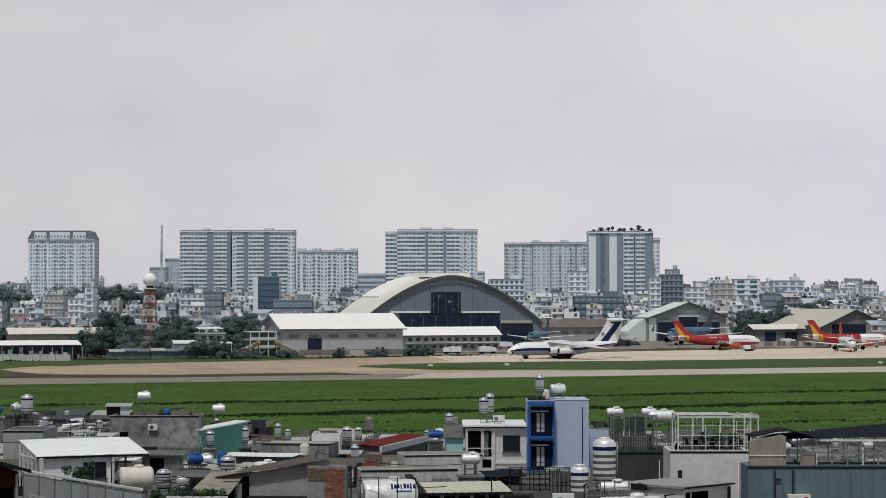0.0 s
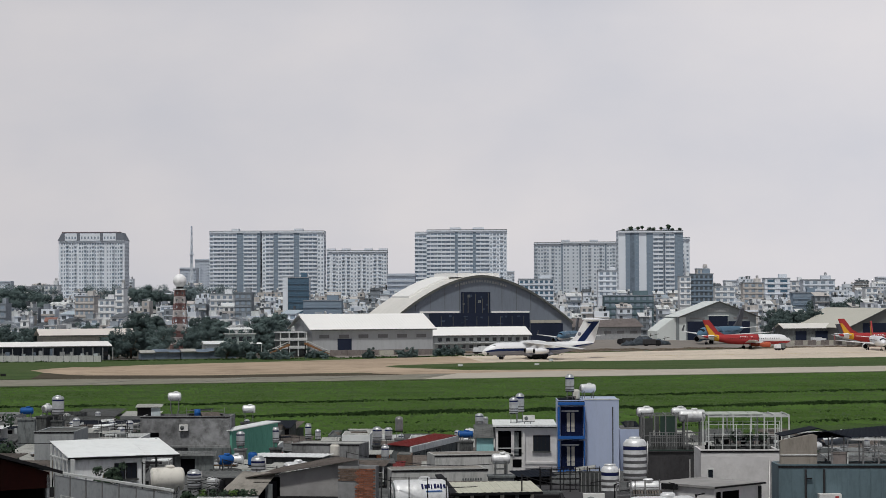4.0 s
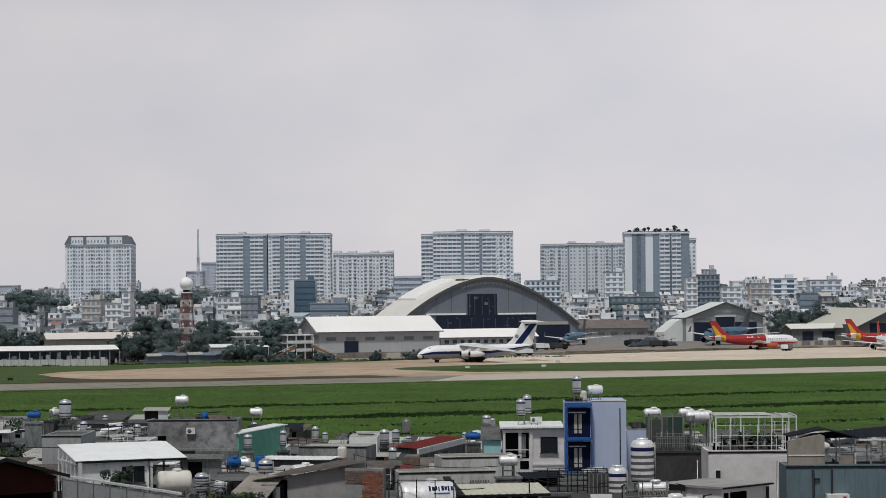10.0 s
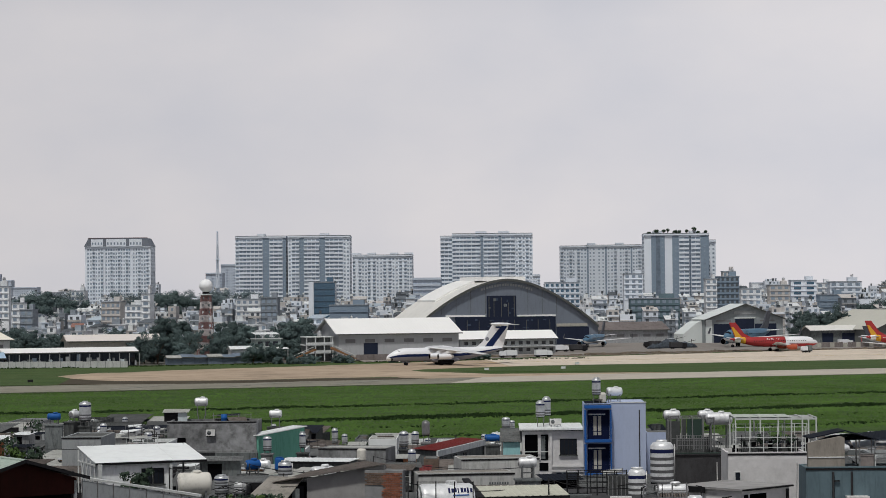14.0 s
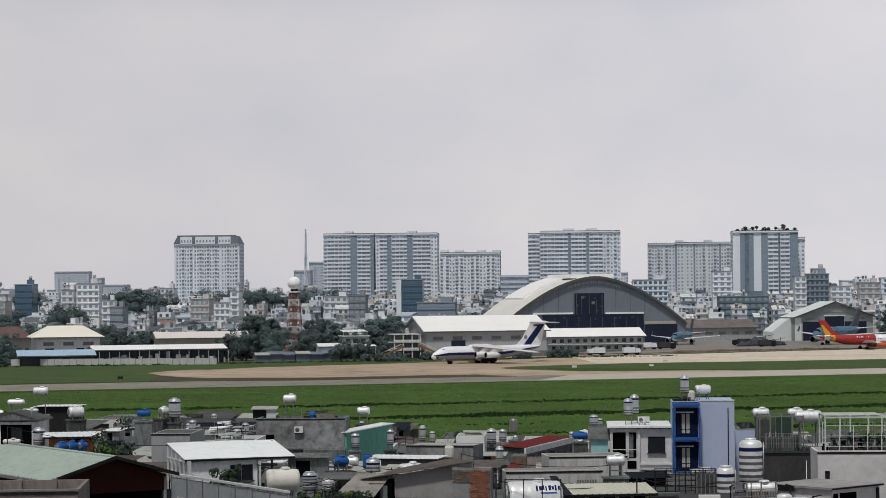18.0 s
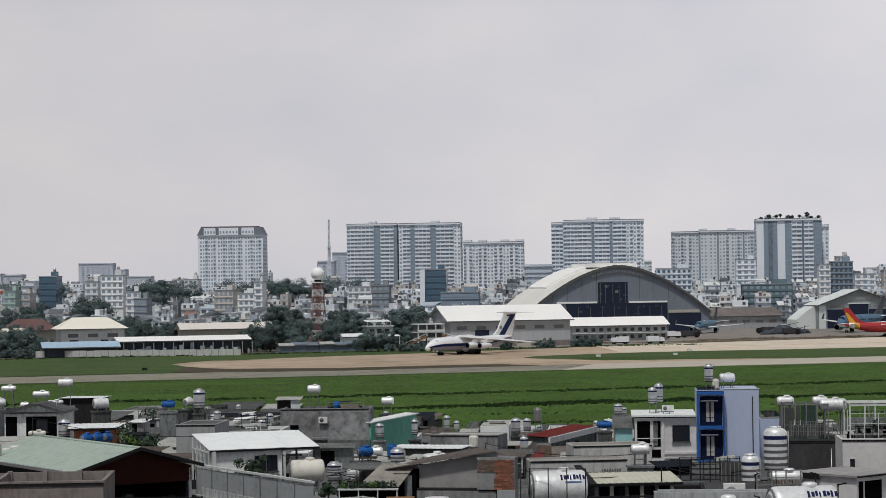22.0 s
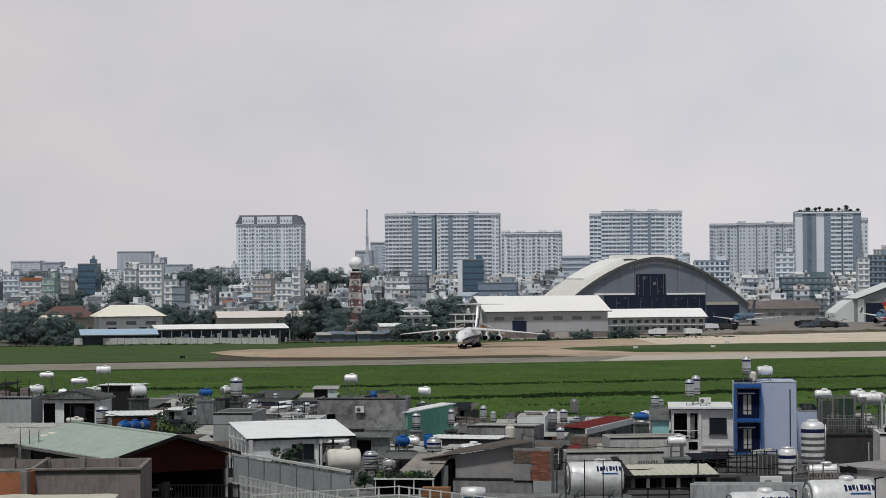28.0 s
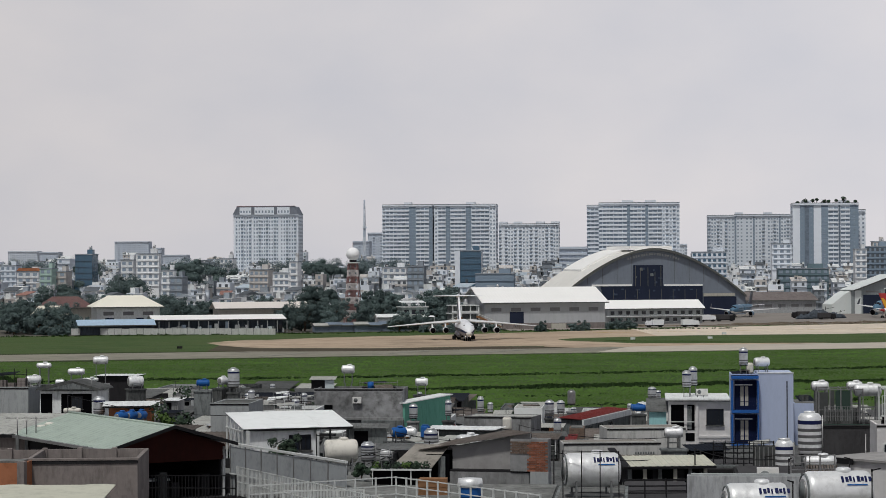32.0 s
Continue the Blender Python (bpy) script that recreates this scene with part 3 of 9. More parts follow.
big = airbase("arched_hangar", 375.3, 1020, "huge grey arched aircraft hangar with dark blue doors", "hangar")
outline = [(HW * s, arch_z(s)) for s in [1 - 2 * i / 36 for i in range(37)]]
part("front_wall", Shape().prism([(-HW, 0), (HW, 0)] + outline, 0, 0.6), HANGWALL, big)
part("back_wall", Shape().prism([(-HW, 0), (HW, 0)] + outline, HD - 0.6, HD), HANGWALL, big)
roof = Shape().rings([[(x, yy, z + 0.5) for x, z in outline] + [(x, yy, z + 0.05) for x, z in reversed(outline)] for yy in (-1.2, HD + 1)], smooth=False)
part("roof", roof, HANGROOF, big, "curved pale metal roof")
rim = Shape().rings([[(x * 1.004, yy, z + 0.62) for x, z in outline] + [(x * 1.004, yy, z - 0.6) for x, z in reversed(outline)] for yy in (-1.6, -1.2)], smooth=False)
part("roof_edge", rim, HANGEDGE, big, "dark trim along the arch")
for sx in (-1, 1):
    part("side_wall", Shape().box(sx * HW - 0.3, sx * HW + 0.3, 0, HD, 0, HS), HANGWALL, big)
part("ridge_vent", Shape().prism([(-11, 31.6), (11, 31.6), (10.6, 33.6), (-10.6, 33.6)], 3, 38), SHEDROOF, big, "white ridge ventilator")
strip = [-0.66 + 0.44 * i / 10 for i in range(11)]
part("roof_panel", Shape().rings([[(HW * q, yy, arch_z(q) + 1.5) for q in strip] + [(HW * q, yy, arch_z(q) + 0.52) for q in reversed(strip)] for yy in (16, HD - 2)], smooth=False), SHEDROOF, big, "raised white panel of the curved roof")
part("tall_door", Shape().box(-10.31, 4.87, -0.25, -0.02, 7.9, 24.34), DOORBLUE, big, "tall dark tail door")
part("main_door", Shape().box(-26.77, 25.22, -0.5, -0.26, 0, 14.2), DOORBLUE, big, "wide dark sliding door")
for k in range(9):
    xx = -26.77 + k * 6.1
    part("door_rail", Shape().box(xx, xx + 0.25, -0.62, -0.5, 0.1, 12.6), HANGEDGE, big)
part("side_door", Shape().box(25.82, 42.84, -0.4, -0.02, 0, 8.81), DOORBLUE, big, "dark side door")
part("wall_band", Shape().box(-31.36, -11.18, -0.5, -0.02, 14.27, 15.09), SHEDROOF, big)
part("wall_band", Shape().box(5.45, 25.22, -0.5, -0.02, 14.14, 14.96), SHEDROOF, big)
part("wall_band", Shape().box(25.82, 41.94, -0.6, -0.02, 9.08, 10.47), CREAM, big)
for k in range(20):
    xk = -13.2 + k * 1.36
    zk = arch_z((xk + 0.5) / HW) - 2.9
    part("sign_letter", Shape().box(xk, xk + (0.95, 0.7, 1.05)[k % 3], -0.14, -0.02, zk, zk + 1.15), LIGHTG, big, "pale bar of an unreadable sign")
for xk, w, z0, z1 in ((-9.4, 0.35, 8.2, 24.0), (-6.8, 0.3, 8.2, 22.0), (-3.0, 0.3, 8.2, 23.5), (0.6, 0.3, 8.2, 21.0), (3.6, 0.35, 8.2, 24.0)):
    part("door_rail", Shape().box(xk, xk + w, -0.4, -0.25, z0, z1), HANGEDGE, big)
mix = random.Random(5)
for k in range(14):
    xk, zk = mix.uniform(-9.5, 3.2), mix.uniform(9, 22.5)
    part("door_pane", Shape().box(xk, xk + mix.uniform(0.6, 1.8), -0.33, -0.255, zk, zk + mix.uniform(0.5, 1.4)), PANEB if k % 3 else GREYW, big)
for k in range(10):
    xk, zk = mix.uniform(-25, 22), mix.uniform(8.5, 12.5)
    part("door_pane", Shape().box(xk, xk + mix.uniform(0.8, 3.0), -0.6, -0.51, zk, zk + mix.uniform(0.3, 0.9)), PANEB, big)
for sx in (-1, 1):
    for k in range(4):
        part("cladding_joint", Shape().box(sx * (11 + k * 7.5) - 0.08, sx * (11 + k * 7.5) + 0.08, -0.08, -0.02, 15.5, arch_z((11 + k * 7.5) / HW) - 0.4), HANGEDGE, big)


def gable(name, u0, u1, v, depth, eave, ridge, label, wall, rf, over=1.0, vents=0, doors=(), along=True, category="shed", hip=0.0):
    """A shed: along=True has its ridge parallel to the front."""
    w = u1 - u0
    ob = airbase(name, (u0 + u1) / 2, v, label, category)
    h = w / 2
    if along:
        s = Shape()
        b = [(0, 0), (depth, 0), (depth, eave), (depth / 2, eave + 0.1 if hip else ridge - 0.25), (0, eave)]
        for x0, x1 in ((-h, -h + 0.4), (h - 0.4, h)):
            q = Shape()
            q.prism([(y, z) for y, z in b], x0, x1)
            q.v = [(y, x, z) for x, y, z in q.v]
            q.f = [list(reversed(f)) for f in q.f]
            part("gable_wall", q, wall, ob)
        part("front_wall", Shape().box(-h + 0.4, h - 0.4, 0, 0.4, 0, eave), wall, ob)
        part("back_wall", Shape().box(-h + 0.4, h - 0.4, depth - 0.4, depth, 0, eave), wall, ob)
        sl = (ridge - eave) / (depth / 2)
        part("roof_sheet", Shape().ribbed((-h - over, -over, eave - sl * over + 0.3), (h + over, -over, eave - sl * over + 0.3), (h + over - hip, depth / 2, ridge + 0.3), (-h - over + hip, depth / 2, ridge + 0.3), 1.2, 0.03, 0.25), rf, ob)
        part("roof_sheet", Shape().ribbed((h + over, depth + over, eave - sl * over + 0.3), (-h - over, depth + over, eave - sl * over + 0.3), (-h - over + hip, depth / 2, ridge + 0.3), (h + over - hip, depth / 2, ridge + 0.3), 1.2, 0.03, 0.25), rf, ob)
        if hip:
            for sx in (-1, 1):
                e = sx * (h + over)
                part("hip_end", Shape().slab((e, -over, eave - sl * over + 0.3), (e, depth + over, eave - sl * over + 0.3), (e - sx * hip, depth / 2, ridge + 0.3), (e - sx * hip, depth / 2 - 0.01, ridge + 0.3), 0.2), rf, ob)
        part("gutter", Shape().box(-h - over, h + over, -over - 0.25, -over, eave - sl * over - 0.1, eave - sl * over + 0.3), HANGEDGE, ob)
    else:
        part("front_wall", Shape().prism([(-h, 0), (h, 0), (h, eave), (0, ridge), (-h, eave)], 0, 0.5), wall, ob)
        part("back_wall", Shape().prism([(-h, 0), (h, 0), (h, eave), (0, ridge), (-h, eave)], depth - 0.5, depth), wall, ob)
        for sx in (-1, 1):
            part("side_wall", Shape().box(sx * h - 0.25, sx * h + 0.25, 0.5, depth - 0.5, 0, eave), wall, ob)
            part("roof_sheet", Shape().ribbed((sx * (h + over), depth, eave - over * (ridge - eave) / h + 0.3), (sx * (h + over), -over, eave - over * (ridge - eave) / h + 0.3), (0, -over, ridge + 0.3), (0, depth, ridge + 0.3), 1.2, 0.03, 0.25), rf, ob)
            part("verge_trim", Shape().bar((sx * (h + over), -over - 0.2, eave - over * (ridge - eave) / h), (0, -over - 0.2, ridge + 0.1), 0.35, 4), HANGEDGE, ob)
    for k in range(vents):
        x = -h + w * (k + 0.6) / (vents + 0.2)
        part("vent", Shape().box(x - 2.0, x + 2.0, -0.12, -0.01, eave - 3.6, eave - 2.2), VENT, ob, "grey louvred vent")
    for x0, x1, zt in doors:
        part("door", Shape().box(x0, x1, -0.15, -0.01, 0, zt), DOORBLUE, ob, "dark open doorway")
    return ob


shed = gable("white_roofed_shed", 237.75, 286.96, 835, 31, 10.4, 15.8, "long pale grey shed under a bright white roof", SHEDWALL, SHEDROOF, 1.3, 6, [(-14.5, -8.8, 6.6)])
part("plinth", Shape().box(-24.8, 24.8, -0.25, -0.01, 0, 2.2), BROWNW, shed)
for k in range(4):
    part("low_crate", Shape().box(-24 + k * 13, -18.5 + k * 13, -2.8, -0.8, 0, 1.9), BROWNW if k % 2 else CREAM, shed)
low = gable("office_block", 303.17, 345.55, 880, 14, 6.6, 9.6, "two-storey airfield office with a white roof", LIGHTG, SHEDROOF, 1.0)
for fl in range(2):
    for k in range(12):
        x = -19.5 + k * 3.45
        w = part("window", Shape().box(x, x + 1.7, -0.12, -0.01, 1.0 + fl * 2.9, 2.5 + fl * 2.9), GLASS, low)
        part("window_frame", Shape().box(x - 0.12, x + 1.82, -0.09, -0.005, 0.85 + fl * 2.9, 1.0 + fl * 2.9), WHITE, w)
part("canopy", Shape().box(-21.5, 21.5, -1.6, 0, 3.15, 3.4), WHITE, low)
SIDEWALL = paint("pale_grey_cladding", (0.265, 0.295, 0.305), 0.6, vary=0.08, scale=0.3, stain=0.2, streak=True)
SIDEROOF = paint("pale_green_roof", (0.64, 0.68, 0.67), 0.5, vary=0.05, scale=0.2)
side = gable("side_hangar", 476.79, 519.05, 1010, 16, 11.8, 19.0, "pale grey gabled aircraft hangar with open doors", SIDEWALL, SIDEROOF, 1.2, 0, [(-17, -5.5, 9.3), (-5.2, 5.2, 11.9), (5.5, 17.5, 9.3)], False, "hangar")
sh = 21.13
part("lean_to", Shape().prism([(-sh - 10.5, 0), (-sh - 0.3, 0), (-sh - 0.3, 11.3), (-sh - 3.5, 9.8), (-sh - 10.5, 4.6)], 4, 15.5), SIDEROOF, side, "pale sloping side annex")
part("corner_panel", Shape().box(-sh - 0.3, -sh + 3.2, -0.12, -0.01, 0, 11.4), SIDEROOF, side, "paler corner cladding")
part("door_lintel", Shape().box(-5.8, 5.8, -0.3, -0.02, 11.95, 12.5), SIDEROOF, side)
part("name_board", Shape().box(-6, 6, -0.2, -0.02, 14.0, 15.8), LIGHTG, side, "faded board with unreadable lettering")
for x0 in (-15.5, 8.5):
    part("window_strip", Shape().box(x0, x0 + 8, -0.14, -0.02, 10.4, 11.2), VENT, side)
gable("far_hangar", 545.79, 587.93, 965, 60, 6.5, 15.5, "olive-grey gabled hangar with dark doors", paint("olive_cladding", (0.16, 0.17, 0.165), 0.7, vary=0.06, scale=0.3, streak=True), paint("pale_olive_roof", (0.50, 0.495, 0.44), 0.6, vary=0.06, scale=0.2), 1.2, 0, [(-13, 13, 8.5)], False, "hangar")
gable("apron_shelter", 521.74, 551.69, 985, 10, 6.0, 8.0, "low grey shelter on the apron", GREYW, HANGROOF, 1.0, 0, [(-9, -3, 4.5), (2, 10, 4.5)])
gable("brown_store", 432.17, 469.44, 1040, 18, 6.6, 10.2, "long brown-roofed store behind the apron", OFFWHITE, paint("mauve_tin", (0.17, 0.15, 0.145), 0.8, vary=0.2, scale=0.3, stain=0.4), 1.0, 5)
CBLUEG = paint("faded_blue_cover", (0.16, 0.20, 0.25), 0.8, vary=0.2, stain=0.3)
# dark blue-grey wall colour stands in for shade inside the open sheds
SHADEW = paint("shaded_shed_interior", (0.05, 0.06, 0.075), 0.9, vary=0.4, scale=0.6, stain=0.5, streak=True)
gable("station_shed", 109.5, 157.17, 830, 16, 5.0, 6.3, "long low white-roofed open shed by the fence", SHADEW, SHEDROOF, 1.4)
# columns and stored clutter under the open shed
x, y = uv(132.52, 827.5)
col = thing("shed_colonnade", (x, y, -0.05), "white posts and stored crates of the open shed", "colonnade", yaw=20)
for k in range(15):
    part("post", Shape().box(-26 + k * 3.7, -25.75 + k * 3.7, 0, 0.3, 0, 4.4), LIGHTG, col)
mix = random.Random(8)
for k in range(26):
    xk = -25.5 + k * 2.0 + mix.uniform(-0.4, 0.4)
    hk = mix.uniform(0.7, 3.6)
    zk = mix.choice((0.0, 0.0, 1.2))
    part("crate", Shape().box(xk, xk + mix.uniform(0.6, 1.9), 0.6, 2.0, zk, min(4.2, zk + hk)), mix.choice((GREYW, LIGHTG, CBLUEG, LIGHTG, TINSKY, DARKW, OFFWHITE)), col)
gable("blue_station_shed", 81.06, 107.2, 822, 10, 3.6, 5.2, "low shed with a bright blue roof", SHADEW, paint("bright_blue_sheet", (0.38, 0.51, 0.64), 0.5, vary=0.1, stain=0.2), 1.2)
gable("cream_hall", 91.9, 116.3, 870, 20, 9.6, 13.3, "cream-roofed hall with white walls", WHITE, paint("cream_roof", (0.78, 0.76, 0.66), 0.6, vary=0.04, scale=0.2), 1.6, 3, [(-9, -5.5, 5), (3, 6, 5)], hip=7.0)
gable("cream_lodge", 67.59, 79.47, 860, 10, 7.0, 9.8, "small cream-roofed lodge among trees", CREAM, paint("cream_tiles", (0.66, 0.64, 0.54), 0.7, vary=0.06, scale=0.3), 1.2, 0, hip=3.0)
gable("red_hall", 74.0, 93.5, 905, 14, 9.0, 12.6, "hall with a dull red-brown hipped roof behind trees", CREAM, paint("red_brown_tiles", (0.15, 0.092, 0.088), 0.85, vary=0.15, scale=0.4, stain=0.3), 1.4, hip=6.0)
gable("pink_shed", 139.02, 174.24, 870, 12, 8.4, 10.4, "long pink-cream roofed shed", CREAM, paint("pinkish_roof", (0.68, 0.64, 0.60), 0.6, vary=0.05, scale=0.2), 1.2)
LODGEG = paint("pale_green_plaster", (0.36, 0.43, 0.41), 0.85, vary=0.1, stain=0.35, streak=True)
lodge = airbase("lodge", 213.5, 850, "pale green two-storey lodge under a white canopy", "house")
part("wall", Shape().box(-5.2, 5.2, 0, 7, 0, 8.4), LODGEG, lodge)
part("roof_slab", Shape().box(-5.6, 5.6, -0.6, 7.3, 8.4, 8.75), WHITE, lodge)
part("canopy", Shape().ribbed((-5.4, -0.5, 10.3), (4.6, -0.5, 10.3), (4.6, 6, 11.0), (-5.4, 6, 11.0), 0.6), TINWHITE, lodge, "white tin canopy over the roof terrace")
for x in (-5.1, -1.8, 1.4, 4.3):
    part("canopy_post", Shape().box(x, x + 0.2, 0.0, 0.2, 8.75, 10.3), WHITEIRON, lodge)
part("porch_roof", Shape().ribbed((1.0, -2.6, 4.6), (7.6, -2.6, 4.6), (7.6, -0.01, 5.2), (1.0, -0.01, 5.2), 0.6), TINWHITE, lodge, "white porch roof")
for x in (1.2, 7.2):
    part("porch_post", Shape().box(x, x + 0.2, -2.4, -2.2, 0, 4.6), WHITEIRON, lodge)
for x in (-4.2, -1.2, 1.9):
    part("window", Shape().box(x, x + 1.9, -0.12, -0.01, 5.7, 7.5), GLASS, lodge)
    part("window_sill", Shape().box(x - 0.15, x + 2.05, -0.3, -0.01, 5.45, 5.65), WHITE, lodge)
gable("guard_hut", 194.7, 203.02, 832, 6, 5.0, 6.0, "white guard hut beside the taxiway", WHITE, TINWHITE, 0.6, 0, [(-1, 1, 2.2)])
for k in range(7):
    hut = gable("store_hut", 168.01 + k * 5.2, 168.01 + k * 5.2 + 4.9, 822 + (k % 3) * 1.3, 5, 2.3 + 0.3 * (k % 2), 3.1 + 0.3 * (k % 2), "grey-blue tin store hut by the fence", CBLUEG, CBLUEG if k % 3 else TINPALE, 0.4)

# brown fence and hedging along the apron
x, y = uv(479.02, 898.98)
afence = thing("apron_fence", (x, y, -0.05), "low brown slatted fence along the apron", "fence", yaw=20)
for k in range(40):
    part("fence_panel", Shape().box(k * 2.2, k * 2.2 + 2.05, 0, 0.12, 0, 2.0 + 0.15 * (k % 3)), BROWNW if k % 3 else CREAM, afence)

# terrace house with balconies beside the shed
ter = airbase("balcony_house", 229.99, 838, "white open-balconied house beside the shed", "house")
for fl in range(3):
    part("floor_slab", Shape().box(-4.5, 6.5, 0, 9, 3.1 * fl + 2.8, 3.1 * fl + 3.15), WHITE, ter)
    part("parapet", Shape().box(-4.5, 6.5, -0.1, 0.1, 3.1 * fl + 3.15, 3.1 * fl + 4.0), WHITE, ter) if fl < 2 else None
    for x in (-4.3, -0.8, 2.8, 6.1):
        part("column", Shape().box(x, x + 0.35, 0.15, 0.5, 3.1 * fl, 3.1 * fl + 2.8), WHITE, ter)
part("core_wall", Shape().box(-4, 6, 3, 9, 0, 9), GREYW, ter)
part("roof_tank", Shape().lathe([(0, 9.6), (0.8, 9.6), (0.8, 11.2), (0.4, 11.6), (0, 11.7)], (2, 4, 0)), STEEL, ter)

# white fence wall along the verge
PERIM = paint("dusty_whitewash", (0.50, 0.51, 0.50), 0.9, vary=0.12, stain=0.35, streak=True)
fx0, fy0, fx1, fy1 = -209.19, 802.68, -133.47, 801.95
fln = math.hypot(fx1 - fx0, fy1 - fy0)
fence = thing("perimeter_wall", (fx0, fy0, -0.05), "whitewashed concrete perimeter wall of the airfield", "wall", yaw=math.degrees(math.atan2(fy1 - fy0, fx1 - fx0)))
for k in range(28):
    q = fln / 28
    part("wall_panel", Shape().box(k * q, k * q + q - 0.12, 0, 0.25, 0, 2.35 - 0.12 * (k % 5 == 2)), PERIM, fence)
    part("wall_post", Shape().box(k * q + q - 0.12, k * q + q, -0.06, 0.31, 0, 2.5), GREYW, fence)

# red and white radar tower
RADRED = paint("faded_red_paint", (0.25, 0.15, 0.145), 0.7, vary=0.1, stain=0.3)
RADWHITE = paint("weathered_white_paint", (0.58, 0.55, 0.54), 0.7, vary=0.15, stain=0.4)
RADOME = paint("radome_shell", (0.86, 0.87, 0.88), 0.5, vary=0.04)
rx, ry = -124.6, 950
rad = thing("radar_tower", (rx, ry, -0.35), "red and white lattice tower with a white radome", "tower")
for k in range(9):
    w0, w1, z0, z1 = 3.5 - 0.19 * k, 3.5 - 0.19 * (k + 1), 2.9 * k, 2.9 * (k + 1)
    coat = RADRED if k % 2 == 0 else RADWHITE
    stage = part("tower_stage", Shape().box(-w1 * 0.42, w1 * 0.42, -w1 * 0.42, w1 * 0.42, z0, z1), coat, rad)
    for sx in (-1, 1):
        for sy in (-1, 1):
            part("leg", Shape().rod((sx * w0, sy * w0, z0), (sx * w1, sy * w1, z1), 0.5), coat, stage)
        part("brace", Shape().rod((-w0, sx * w0, z0), (w1, sx * w1, z1), 0.3), coat, stage)
        part("brace", Shape().rod((w0, sx * w0, z0), (-w1, sx * w1, z1), 0.3), coat, stage)
        part("ring_beam", Shape().rod((-w1, sx * w1, z1), (w1, sx * w1, z1), 0.35), coat, stage)
        part("ring_beam", Shape().rod((sx * w1, -w1, z1), (sx * w1, w1, z1), 0.35), coat, stage)
part("platform", Shape().box(-2.6, 2.6, -2.6, 2.6, 26.1, 26.6), WHITE, rad)
part("cabin", Shape().lathe([(1.5, 26.6), (1.5, 28.3)], n=12), DARKW, rad)
dome = [(2.9 * math.sin(a), 30.0 - 2.9 * math.cos(a)) for a in [0.55 + (math.pi - 0.55) * i / 12 for i in range(13)]]
part("radome", Shape().lathe(dome, n=24), RADOME, rad, "white radar dome")
part("beacon", Shape().bar((0, 0, 32.9), (0, 0, 35.0), 0.12, 6), RADRED, rad)


# ---- aircraft ----
AWHITE = paint("aircraft_white", (0.79, 0.805, 0.83), 0.35, vary=0.03, scale=0.5, spec=0.5)
ALILAC = paint("aircraft_pale_grey", (0.23, 0.24, 0.29), 0.4, vary=0.05, scale=0.5, spec=0.5)
ABLUE = paint("aircraft_blue", (0.012, 0.024, 0.085), 0.4, vary=0.05)
AGREY = paint("aircraft_wing_grey", (0.62, 0.63, 0.64), 0.4, vary=0.05, scale=0.5)
ARED = paint("aircraft_red", (0.36, 0.045, 0.048), 0.4, vary=0.05)
AYELLOW = paint("aircraft_yellow", (0.62, 0.33, 0.04), 0.4, vary=0.05)
AMETAL = paint("aircraft_bare_metal", (0.45, 0.45, 0.46), 0.35, 0.8, vary=0.06)
LANDING = glow("landing_light", (1.0, 0.85, 0.78), 1.6)


def oval(x, zc, ry, rz, n=32):
    return [(x, ry * math.sin(2 * math.pi * (i + 0.5) / n), zc + rz * math.cos(2 * math.pi * (i + 0.5) / n)) for i in range(n)]


def fuselage(name, secs, mats, parent, slot_of, n=32):
    s = Shape()
    slots = [slot_of(math.degrees(math.acos(math.cos(2 * math.pi * (i + 1) / n)))) for i in range(n)]
    s.rings([oval(*q, n=n) for q in secs], slots=slots)
    return part(name, s, mats, parent)


def aerofoil(s, root, tip, slot=0):
    """A lifting surface from a root to a tip section, each (x front, x back, y, z, thickness), flat in z."""
    rs = []
    for x0, x1, y, z, t in (root, tip):
        c = x0 - x1
        rs.append([(x0, y, z), (x0 - 0.12 * c, y, z + 0.5 * t), (x0 - 0.4 * c, y, z + 0.6 * t), (x1, y, z + 0.03), (x1, y, z - 0.03), (x0 - 0.4 * c, y, z - 0.4 * t), (x0 - 0.1 * c, y, z - 0.4 * t)])
    if tip[2] < root[2]:
        rs = [list(reversed(r)) for r in rs]
    s.rings(rs, slot, smooth=False)
    return s


def engine(parent, x, y, z, r, ln, mat):
    e = part("engine", Shape().lathe([(r * 0.82, ln * 0.5), (r * 0.97, ln * 0.49), (r, ln * 0.42), (r * 1.02, 0.1 * ln), (r * 0.86, -0.3 * ln), (r * 0.55, -0.5 * ln), (0.05, -0.52 * ln)], (x, y, z), "x", 20), mat, parent)
    part("intake", Shape().lathe([(0.02, ln * 0.49), (r * 0.87, ln * 0.49), (r * 0.87, ln * 0.52), (0.02, ln * 0.515)], (x, y, z), "x", 20), DARK, e, "dark engine intake")
    part("intake_lip", Shape().lathe([(r * 0.82, ln * 0.5), (r * 0.9, ln * 0.525), (r * 0.98, ln * 0.49)], (x, y, z), "x", 20), AMETAL, e)
    return e


def wheel(parent, x, y, r, w, name="wheel"):
    t = part(name, Shape().lathe([(r * 0.6, -w / 2), (r * 0.93, -w / 2), (r, -w * 0.3), (r, w * 0.3), (r * 0.93, w / 2), (r * 0.6, w / 2)], (x, y, r), "y", 14), RUBBER, parent)
    part("hub", Shape().lathe([(0.02, -w * 0.45), (r * 0.6, -w * 0.45), (r * 0.6, w * 0.45), (0.02, w * 0.45)], (x, y, r), "y", 10), AMETAL, t)


